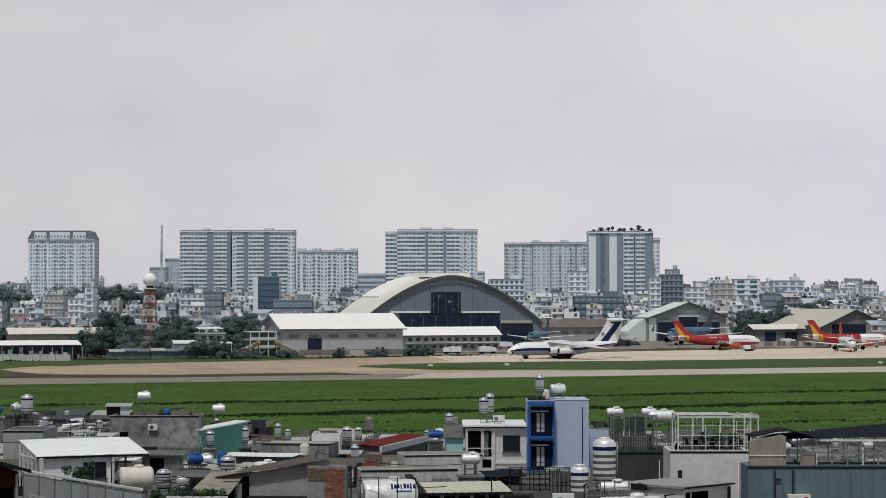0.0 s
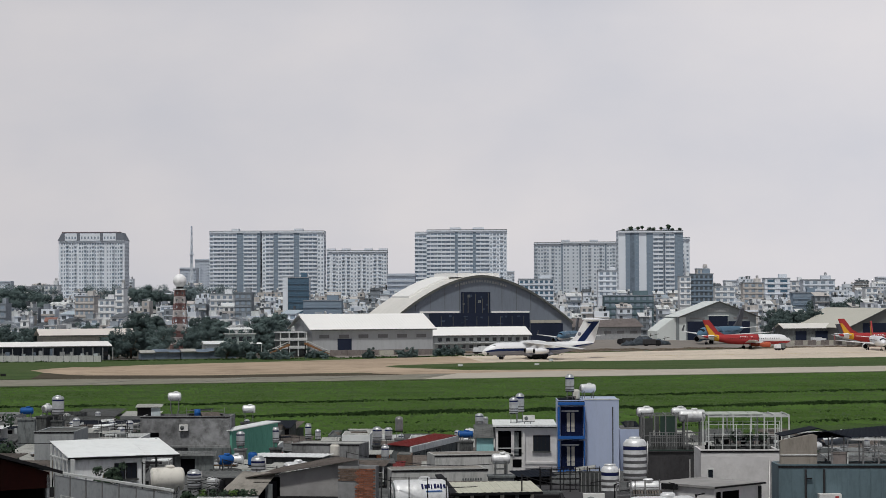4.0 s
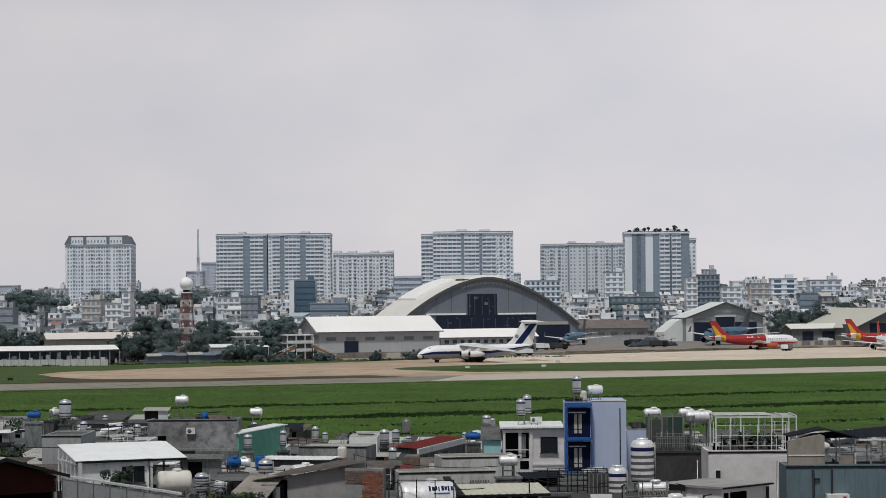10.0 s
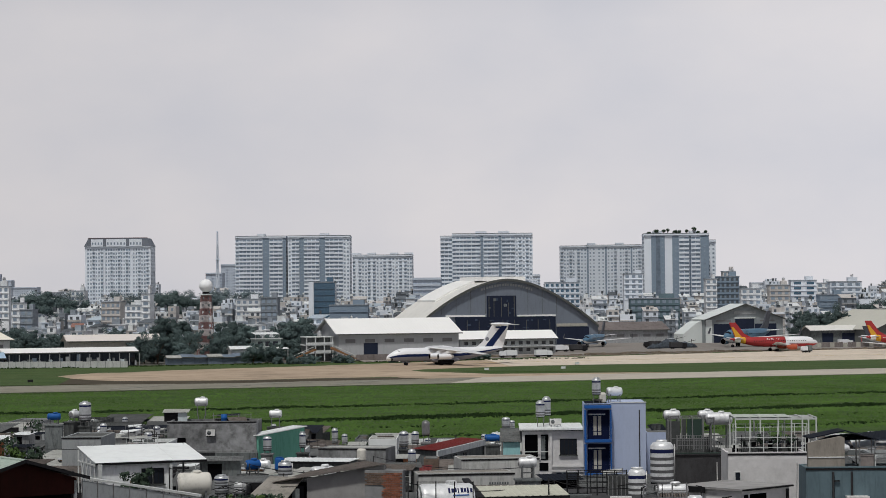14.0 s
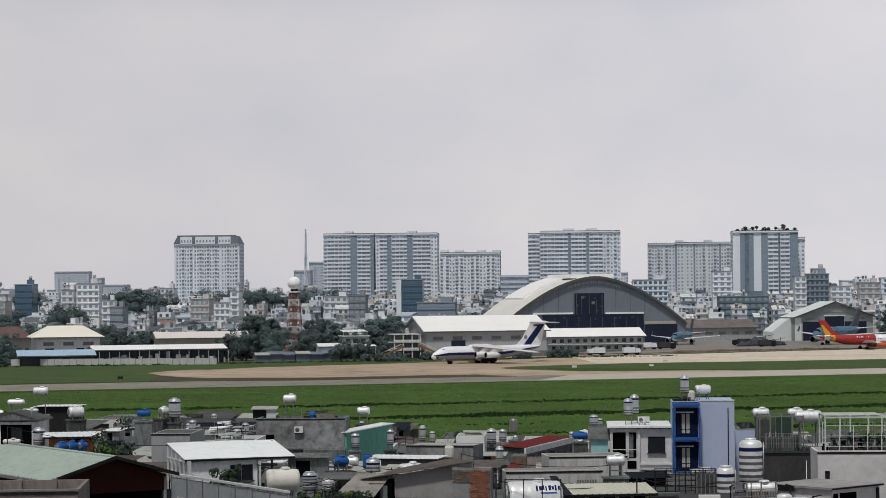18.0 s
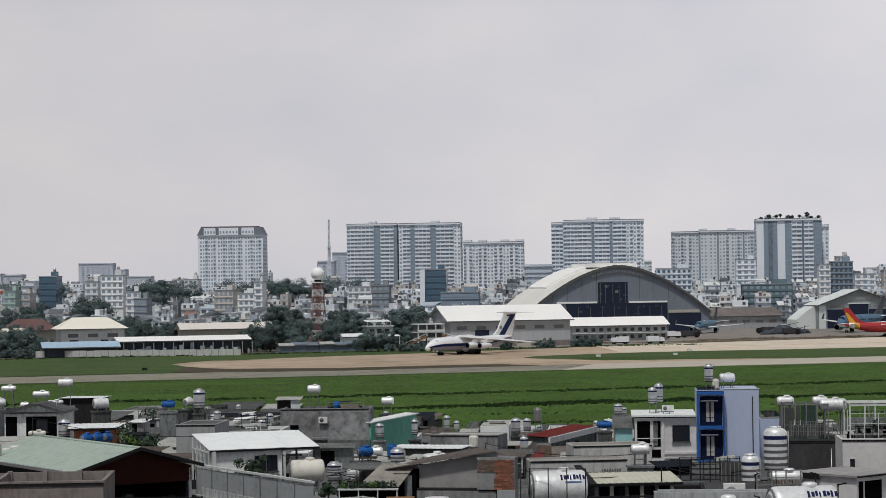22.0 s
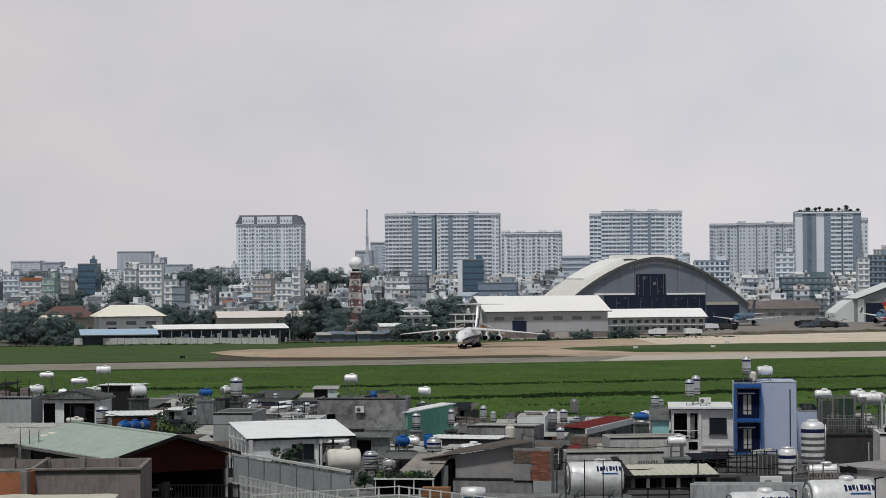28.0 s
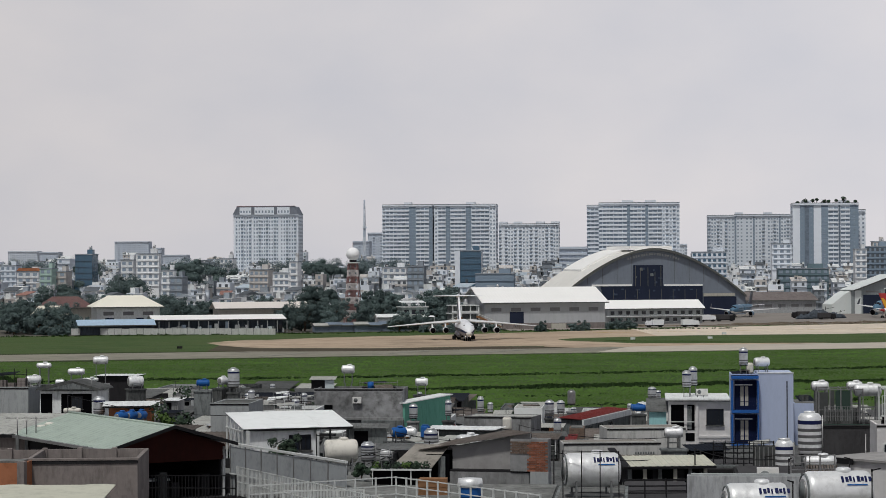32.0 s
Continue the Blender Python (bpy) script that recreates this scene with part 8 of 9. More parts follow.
# -- railings and the polycarbonate fence in the middle --
ob, h, z = nhouse("terrace_house", "house with a railed roof terrace", -18.24, -10.98, 98, 15.25 + 0.1, 9, CHARCOAL, 0, 0.0, back=False)
fx0, fy0, fx1, fy1 = -20.21, 108, -13.18, 98
fln = math.hypot(fx1 - fx0, fy1 - fy0)
ftop = 16.79 - 14.2
ob = thing("sheet_fence", (fx0, fy0, 14.2), "grey translucent sheet fence with a white top rail", "fence", yaw=math.degrees(math.atan2(fy1 - fy0, fx1 - fx0)))
CLOUDY = paint("cloudy_sheet", (0.33, 0.35, 0.365), 0.4, vary=0.12, stain=0.3)
for k in range(7):
    part("panel", Shape().box(fln * k / 7 + 0.02, fln * (k + 1) / 7 - 0.02, 0, 0.03, 0.1, ftop - 0.1), CLOUDY, ob)
    part("post", Shape().box(fln * k / 7 - 0.02, fln * k / 7 + 0.02, -0.05, -0.002, 0, ftop), GALV, ob)
part("top_rail", Shape().box(0, fln, -0.06, 0.08, ftop, ftop + 0.1), WHITEIRON, ob)
part("mid_rail", Shape().box(0, fln, -0.1, -0.051, ftop * 0.45, ftop * 0.45 + 0.05), WHITEIRON, ob)
nhouse("fence_roof", "flat roof bounded by a sheet fence", fx0 - 0.4, fx1 + 0.3, 96, 14.25, 13, DARKW, 0, 0.0, back=False)
FLAT.pop()
rail("picket_fence", [(-18.08, 98), (-9.68, 84.5)], 16.66, 16.66 - 1.35, "white picket railing on a terrace", WHITEIRON, 2, 1.3, 0.15, 0.05)
rail("white_terrace_rail", [(-15.92, 89), (-10.42, 93)], 16.71, 16.71 - 1.05, "white three-bar terrace railing", WHITEIRON, 3, 1.0, 0, 0.06)
rail("white_terrace_rail", [(-10.42, 93), (-4.06, 86)], 16.71, 16.71 - 1.05, "white three-bar terrace railing", WHITEIRON, 3, 0.75, 0, 0.06)
rail("white_terrace_rail", [(-13.72, 84), (-10.7, 84.5)], 17.03, 16.71 - 1.05, "white three-bar terrace railing", WHITEIRON, 2, 1.0, 0, 0.05)
ledge = thing("planter_shelf", (-12.23, 99, 16.71 - 1.05), "white shelf with trailing plants along a terrace", "shelf")
# added black panel stands for the shaded gap below the shelf
part("shelf_back", Shape().box(0.02, 2.68, 0.3, 0.35, 0, 0.715), DARK, ledge, "black panel standing for the shade below the shelf")
part("shelf_top", Shape().box(0, 2.7, 0, 0.35, 0.72, 0.78), WHITEIRON, ledge)
for k in range(4):
    part("shelf_leg", Shape().box(0.05 + k * 0.86, 0.1 + k * 0.86, 0.05, 0.1, 0, 0.72), WHITEIRON, ledge)
for k in range(6):
    s = Shape()
    leaves(s, 0.25 + k * 0.44, 0.2, 0.95, 0.24, 50, 0.07, random.Random(k + 70))
    part("trailing_plant", s, LEAFB if k % 3 == 0 else LEAF, ledge)
ob, h, z = nhouse("terrace_floor", "concrete roof terrace with railings", -15.6, -3.84, 80, 16.71 - 1.05, 20, CONCRETE, 0, 0.0, back=False)
FLAT.pop()
ob = thing("wooden_crate", (-9.07, 95, z - 0.35), "orange-brown wooden crate on a terrace", "crate")
for k in range(4):
    part("plank", Shape().box(-0.62, 0.62, -0.03, 0.0, 0.02 + k * 0.19, 0.18 + k * 0.19), WOOD, ob)
part("crate_body", Shape().box(-0.6, 0.6, 0.002, 0.6, 0, 0.76), WOOD, ob)
ob = standing_tank(-7.39, 94, z - 0.35 + 0.82, 0.75, 0.52, PLASTICB, 0.06, "squat blue plastic tank under a white cover", 0)
part("cover", Shape().lathe([(0.52, 0.5), (0.54, 0.66), (0.5, 0.86), (0.02, 0.9)], n=16), STEELW, ob, "white sheet cover")

# -- concrete house with exposed brick --
ob = thing("part_brick_house", (-9.17, 106, -0.35), "grey rendered house with a bare brick corner", "house", yaw=-8)
wl, wb, wr = -5.41 - -9.17, -6.29 - -9.17, -4.47 - -9.17
zl, zr2 = 16.93 + 0.35, 17.61 + 0.35
zb = 15.85 + 0.35
part("wall", Shape().prism([(0, zb), (wl, zb), (wl, zr2 - 0.03), (0, zl - 0.03)], 0, 0.2), SMOOTHG, ob, "smooth grey rendered wall with faint stains")
part("lower_wall", Shape().box(-0.9, wl + 0.02, -0.35, 0.3, 0, zb - 0.12), MOTTLED, ob)
part("ledge", Shape().box(-0.9, wl + 0.1, -0.3, 0.0, zb - 0.12, zb - 0.02), DARKW, ob)
part("back_wall", Shape().box(0, wl, 2.4, 2.6, 0, zl - 0.1), DARKW, ob)
part("tin_roof", Shape().ribbed((-1.6, -0.35, zl - 0.2), (wl + 0.15, -0.35, zr2 + 0.02), (wl - 1.6, 3.0, zr2 - 0.1), (-0.6, 3.0, zl + 0.05), 0.16, 0.008), TINBROWN, ob, "sloping brown-grey tin roof")
part("lower_pier", Shape().box(wl + 0.1, wr + 0.02, -0.55, 0.3, 0, zb - 0.05), LIGHTG, ob, "pale rendered pier below the brickwork")
zt = 17.32 + 0.35
pier = part("brick_pier", Shape().box(wb, wr, -0.42, 0.3, zb - 0.05, zt), MOTTLED, ob, "rendered pier with bare bricks")
bm_ = Shape().box(0, 0.185, -0.03, 0, 0, 0.07).mesh("brick", BRICK)
DULLB = paint("smeared_brick", (0.17, 0.125, 0.10), 0.9, vary=0.3, stain=0.5, bump=0.4, per=0.3, scale=4)
bd_ = Shape().box(0, 0.185, -0.03, 0, 0, 0.07).mesh("brick", DULLB)
rows_ = int((zt - zb) / 0.083)
for r_ in range(rows_):
    for c_ in range(9):
        xx = wb + 0.01 + c_ * 0.2 + (0.09 if r_ % 2 else 0)
        bare = xx > wl - 0.12 + 0.06 * math.sin(r_ * 1.7)
        if xx + 0.18 < wr + 0.03 and (bare or r_ > rows_ * 0.55):
            part("brick", bm_ if bare else bd_, None, pier, at=(xx, -0.421 - random.Random(r_ * 9 + c_).uniform(0, 0.012), zb - 0.04 + r_ * 0.083))
CLEAR.append((-10.79 / 106, -4.47 / 106, 105, (EYE_Z - 14.39) / 106))
FOOT.append((-10.79, -4.47, 105, 110))
ob = thing("awning_room", (-9.28, 105.2, -0.35), "dark lean-to room under a faded tin awning", "house")
za = 16.95 + 0.35
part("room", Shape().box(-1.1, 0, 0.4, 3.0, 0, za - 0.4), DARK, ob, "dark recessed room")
part("shutter", Shape().box(-0.55, -0.2, 0.3, 0.39, za - 1.6, za - 0.5), GREYW, ob)
part("awning", Shape().ribbed((-2.5, -0.2, za - 0.72), (-0.75, -0.6, za - 0.95), (-0.05, 1.2, za - 0.02), (-1.7, 1.4, za + 0.02), 0.16, 0.008), FADEDB, ob, "faded beige-grey tin awning")
part("awning_strut", Shape().rod((-0.8, -0.5, za - 2.6), (-0.8, -0.5, za - 0.97), 0.06), IRON, ob)

# -- the big branded tank and its roof --
nhouse("tank_house", "flat-roofed house carrying a big tank", -3.33, -0.69, 80, 17.14 - 0.1, 6, GREYW, 0, 0.0, back=False)
lying_tank(-1.99, 81.5, 18.07, 2.0, 0.62, 12, STEELW, 0.55, "big stainless horizontal tank with dark blue brand bars", letters=True)
rail("tank_cage", [(-2.99, 80.6), (-0.98, 80.4)], 18.85, 17.23 - 0.16, "thin dark iron cage before the tank", IRON, 1, 0.72, 0, 0.035)
for k in range(3):
    rail("iron_rack", [(-0.9, 88 + k * 0.8), (1.61, 88.4 + k * 0.8)], 17.12 - k * 0.1, 16.31, "dark iron rack on the roof", IRON, 3, 0.85, 0, 0.05)
nhouse("rack_roof", "concrete roof under iron racks", -1.01, 1.74, 87, 16.31, 8, CONCRETE, 0, 0.0, None, CHARCOAL, back=False)

# -- long low roofs in the middle --
ob, h, z = tin_roof("cream_roofed_house", "low house with a cream tin roof and dark openings", -0.96, 3.41, 125, 14.32, 14.62, 3, TINCREAM, 10, DARKW, 0.4, base=13.5)
for x0, x1 in ((-2.0, -0.9), (-0.6, 0.3), (0.9, 1.7)):
    opening(ob, x0, x1, z - 1.5, z - 0.25)
for k in range(6):
    part("pier", Shape().box(-2.3 + k * 0.85, -2.1 + k * 0.85, -0.2, -0.05, z - 1.6, z - 0.1), CREAM if k % 2 else GREYW, ob)
part("side_roof", Shape().slab((-h - 0.4, -0.6, z), (-h, -0.6, z), (-h, 5, z + 0.6), (-h - 0.4, 5, z + 0.6), 0.1), IRON, ob)
ob, h, z = nhouse("lettered_wall_house", "white parapet wall with a row of faint unreadable marks", -5.38, 0.95, 148, 13.94, 3, PALEW, 10, 0.06, 13.04, FADEDB)
for k in range(8):
    part("faint_mark", Shape().box(1.5 + k * 0.17, 1.6 + k * 0.17, -0.03, -0.006, z - 0.75, z - 0.6), GREYW, ob)
lying_tank(1.8, 147, 14.47, 1.15, 0.34, 5, STEELW, 0.7)
nhouse("long_grey_house", "long low house with a pale grey parapet", -3.03, 3.08, 176, 12.89, 4, PALEW, 10, 0.08, 11.74, FADEDB)
tin_roof("white_sheet_roof", "long white tin roof among the houses", -17.41, -12.05, 176, 12.5, 12.55, 3, TINWHITE, -12, GREYW, 0.3)
nhouse("grey_block_house", "grey rendered house with a blank wall", -16.28, -10.2, 200, 12.09, 4, MOTTLED, -10, 0.1, 10.72, TINPALE)
rx0, ry0, rx1, ry1 = -6.81, 240, -1.86, 258
rln = math.hypot(rx1 - rx0, ry1 - ry0)
rz = 8.86 + 0.35
ob = thing("red_roofed_house", (rx0, ry0, -0.35), "long house with a red tin roof and white side parapet", "house", yaw=math.degrees(math.atan2(ry1 - ry0, rx1 - rx0)))
part("wall", Shape().box(0, rln, 0, 2.6, 0, rz - 0.1), GREYW, ob)
part("white_parapet", Shape().box(-0.05, rln, -0.2, -0.002, rz - 0.75, rz - 0.1), WHITE, ob)
part("roof_sheet", Shape().ribbed((rln, 0.0, rz - 0.05), (-0.3, 0.0, rz - 0.05), (-0.3, 2.7, rz + 0.12), (rln, 2.7, rz + 0.12), 0.5), TINRED, ob, "red tin roof sheet")
for k in range(3):
    part("window", Shape().box(2 + k * 4, 3.6 + k * 4, -0.05, -0.002, rz - 1.9, rz - 1.0), GLASS, ob)
CLEAR.append((-8.75 / 240, -1.73 / 240, 240, (EYE_Z - 8.38) / 240))
FOOT.append((rx0 - 2.5, rx1, 239, 259))
nhouse("white_panel_house", "small house with a white sheet wall", -15.16, -11.91, 258, 9.28, 6, FRESHTIN, 0, 0.0, 7.85, TINPALE)
standing_tank(-10.48, 244, 10.66, 1.6, 0.55, stand=0.4)
standing_tank(-9.32, 246, 10.48, 1.3, 0.45, stand=0.6)
standing_tank(-8.28, 250, 11.43, 1.6, 0.48, GALV, 0.8, "weathered grey water tank", 0)
standing_tank(-7.49, 190, 12.44, 1.4, 0.36, stand=0.4)
standing_tank(-11.39, 184, 12.94, 1.0, 0.42, CREAMT, 0.5, "white plastic water tank", 0)
lying_tank(-1.04, 262, 8.72, 1.5, 0.36, 5, PLASTICB, 0.4, "blue plastic horizontal water tank")
lying_tank(-16.83, 152, 14.08, 1.0, 0.34, 30, PLASTICB, 0.3, "blue plastic horizontal water tank")
standing_tank(-15.6, 158, 14.16, 0.9, 0.36, PLASTICB, 0.2, "blue plastic standing water tank", 0)
ob, h, z = nhouse("brick_hutch", "small rusty brick roof hutch", -6.77, -5.46, 198, 11.19, 3, DULLB, 0, 0.0, 10.59)

# -- front right: white parapet, tanks, heaters --
ob, h, z = nhouse("white_parapet_house", "near white parapet of a flat-roofed house", 1.32, 5.1, 73, 18.67, 0.5, OFFWHITE, 0, 0.0, 17.92, LIGHTG, back=False)
FLAT.pop()
lying_tank(3.11, 64.5, 18.73, 1.75, 0.56, 10, STEELW, 0.5, "big stainless horizontal tank with dark blue brand bars", letters=True)
lying_tank(5.48, 65.5, 18.97, 1.95, 0.58, 12, STEELW, 0.5, "big stainless horizontal tank with dark blue brand bars", letters=True)
nhouse("near_tank_house", "flat roof of a near house carrying tanks", 2.03, 7.25, 62.5, 18.97 - 1.12, 7, CONCRETE, 0, 0.0)
standing_tank(7.27, 101, 18.93, 1.9, 0.57, STEELW, 0.6, "tall ribbed steel tank with a dark blue band", 2)
standing_tank(5.96, 98, 17.95, 1.65, 0.42, STEELW, 0.4, "ribbed steel tank with dark blue bands", 2)
nhouse("striped_tank_house", "flat-roofed house carrying tall ribbed tanks", 5.01, 8.09, 96, 17.95 - 2.05, 9, DARKW, 0, 0.0, None, CHARCOAL)
lying_tank(7.03, 92, 17.46, 1.25, 0.26, 5, STEELW, 0.35, "solar heater drum of pale steel")
rail("pipe_frame", [(5.76, 90.5), (7.54, 91)], 17.86, 17.03, "galvanised pipe frame on the roof", GALV, 3, 0.7, 0, 0.05)
nhouse("heater_roof", "concrete roof with pipework", 3.61, 8.16, 87, 17, 7.5, DARKW, 0, 0.0, None, CHARCOAL, back=False)
aircon(4.7, 87.6, 17)
ob = thing("solar_collector", (7.03, 91.2, 17.0), "brown glass-tube solar collector beneath its drum", "collector")
for k in range(12):
    part("tube", Shape().bar((-0.6 + k * 0.11, -0.35, 0.06), (-0.6 + k * 0.11, 0.5, 0.34), 0.045, 6), TINBROWN, ob)
part("header_bar", Shape().box(-0.7, 0.7, -0.42, -0.34, 0.0, 0.12), GALV, ob)
rail("dark_rack", [(4.17, 140), (7.92, 141)], 14.35, 12.77, "dark iron rack of stacked frames", IRON, 5, 0.7, 0, 0.06)
rail("dark_rack", [(4.23, 143), (8.04, 143)], 14.28, 12.49, "dark iron rack of stacked frames", IRON, 5, 0.7, 0, 0.06)
nhouse("rack_house", "house roof carrying iron racks", 3.45, 8.57, 139.5, 12.77, 7, DARKW, 0, 0.0, None, CHARCOAL, back=False)
ob = thing("stained_wall", (6.98, 132, 0), "short stained concrete wall by the racks", "wall")
part("wall", Shape().box(-0.7, 0.7, 0, 0.2, -0.35, 14.83), CONCRETE, ob)
for k in range(6):
    part("bar", Shape().box(-0.66 + k * 0.25, -0.6 + k * 0.25, -0.05, -0.006, 14.83 - 1.7, 14.83 - 0.05), GALV, ob)

# -- plants between the roofs --
for k, (px_, py_, pz_, r) in enumerate(((-22.85, 138, 14.42, 0.75), (-22.3, 139, 14.17, 0.6), (-35.8, 170, 13.68, 1.6), (-37.04, 168, 13.69, 1.1), (-13.27, 104, 15.95, 0.4), (-12.53, 104, 15.95, 0.35), (-10.64, 103, 16.21, 0.32), (-16.42, 290, 6.91, 1.0))):
    ob = thing("potted_shrub", (px_, py_, pz_ - r * 1.6), "leafy dark-green shrub on a roof", "plant", "shrubs on the roofs")
    part("tub", Shape().lathe([(0.02, 0), (r * 0.3, 0), (r * 0.36, r * 0.5), (0.02, r * 0.48)], n=12), GREYW, ob)
    part("stem", Shape().bar((0, 0, r * 0.4), (0, 0, r * 1.3), 0.04, 6), BARK, ob)
    s = Shape()
    rr = random.Random(k + 20)
    for _ in range(6):
        leaves(s, rr.gauss(0, r * 0.4), rr.gauss(0, r * 0.3), r * 1.5 + rr.gauss(0, r * 0.4), r * 0.5, 70, 0.09 + 0.04 * r, rr)
    part("foliage", s, LEAFB if k == 3 else LEAF, ob)


# -- the packed low houses between --
rnd = random.Random(2024)
looks = [(TINGREY, CONCRETE, "weathered grey tin"), (TINBROWN, CONCRETE, "brown tin"), (TINGREY, BROWNW, "grey tin"), (CONCRETE, WHITE, "flat concrete"), (CONCRETE, GREYW, "flat concrete"),
         (TINBROWN, DARKW, "rusty brown tin"), (CONCRETE, CONCRETE, "flat concrete"), (TINPALE, CONCRETE, "faded tin"), (TINGREY, DARKW, "grey tin"), (CONCRETE, LIGHTG, "flat concrete"), (TINDARK, GREYW, "dark tin"), (TINPALE, DARKW, "faded tin"), (TINDARK, CONCRETE, "black tin"), (CONCRETE, MOTTLED, "flat concrete")]


def ceiling_at(x, y, w, over):
    """The greatest height that leaves the houses behind in view."""
    best = 99.0
    for a0, a1, yc, sl in CLEAR:
        if y < yc and a0 - 0.004 < (x + w) / y and (x - w) / y < a1 + 0.004:
            best = min(best, EYE_Z - sl * (y + over) - 0.05)
    return best


spots, fixed = [], list(FOOT)
row_y = 106.0
while row_y < 372:
    x = -0.31 * row_y
    step = 10 + 0.012 * row_y
    while x < 0.205 * row_y:
        w = rnd.uniform(4.2, 7.6)
        cx, cy = x + w / 2, row_y + rnd.uniform(-1.5, 1.5)
        side = cx / cy
        drop = 226 if side < -0.15 else 243 if side < -0.08 else 262
        top = 25.6 - (cy / 3960) * (drop + (330 - cy) * 0.38) - rnd.uniform(0.0, 1.3)
        lid = ceiling_at(cx, cy, w / 2, step)
        if lid < top - 2.6:
            x += w
            continue
        top = min(top, lid)
        hit = any(f[0] < cx + w / 2 and cx - w / 2 < f[1] and f[2] < cy + step - 1 and cy < f[3] for f in fixed)
        x += w
        if hit or top < 2.2 or cy * VY - cx * UY > 374 - step:
            continue
        rf, wl_, lab = looks[rnd.randrange(len(looks))]
        gap, back = rnd.choice((0.1, 0.4, 0.9)), rnd.uniform(0.6, 3.0)
        if wl_ is WHITE and cy < 210:
            wl_ = GREYW
        if cy < 165:
            wl_ = rnd.choice((CONCRETE, DARKW, DARKW, BROWNW))
        if rf is CONCRETE:
            ob, h, z = nhouse("rooftop_house", f"packed low house with a {lab} roof", cx - w / 2 + 0.05, cx + w / 2 - gap, cy, top, step - back, wl_, 0, rnd.choice((0.3, 0.6, 0.8)), None, ROOFD, "packed houses before the airfield", back=False)
            spots.append((cx, cy + rnd.uniform(1, 5), top - 0.4))
        else:
            ob, h, z = tin_roof("rooftop_house", f"packed low house with a {lab} roof", cx - w / 2 + 0.05, cx + w / 2 - gap, cy, top - rnd.uniform(0.4, 1.0), top, step - back, rf, rnd.choice((0, 0, 0, 5, -5)), wl_, 0.25, gable=rnd.random() < 0.3)
            tagged(ob, group="packed houses before the airfield")
        q = rnd.random()
        if q < 0.55:
            if cy < 128:
                win(ob, -h + w * 0.2, z - 1.9, min(1.3, w * 0.25), 1.0, bars=1, frame=IRON if q < 0.2 else WHITEIRON)
            else:
                part("window", Shape().box(-h + w * 0.2, -h + w * 0.45, -0.05, -0.006, z - 1.9, z - 0.9), GLASS, ob)
        if q > 0.7:
            opening(ob, h - w * 0.4, h - w * 0.15, z - 2.3, z - 0.5)
        elif rf is not CONCRETE:
            # near-black panel imitates the deep shade below the eave
            opening(ob, -h + w * (0.5 if q < 0.55 else 0.05), h - 0.1, z - 1.7, z - 0.2, label="dark open front under the eave")
    row_y += step
for k, (x, y, z) in enumerate(spots):
    q = rnd.random()
    if q < 0.75 and z + (1.1 if q > 0.55 else 1.6) > ceiling_at(x, y, 0.7, 1.0):
        continue
    if q < 0.22:
        standing_tank(x, y, z + 2.1, 1.4, 0.46, stand=0.7)
    elif q < 0.42:
        lying_tank(x, y, z + 1.15, 1.3, 0.4, rnd.uniform(-20, 40), stand=0.75)
    elif q < 0.55:
        aircon(x, y, z + 0.06, rnd.uniform(-10, 20))
    elif q < 0.75:
        pole(x, y, z, z + rnd.uniform(1.2, 2.6))
    elif q < 0.8:
        rail("roof_rail", [(x - 1.6, y), (x + 1.6, y)], z + 1.0, z + 0.06, "thin iron rooftop railing", rnd.choice((IRON, GALV, WHITEIRON)), 3, 0.9, 0, 0.05)


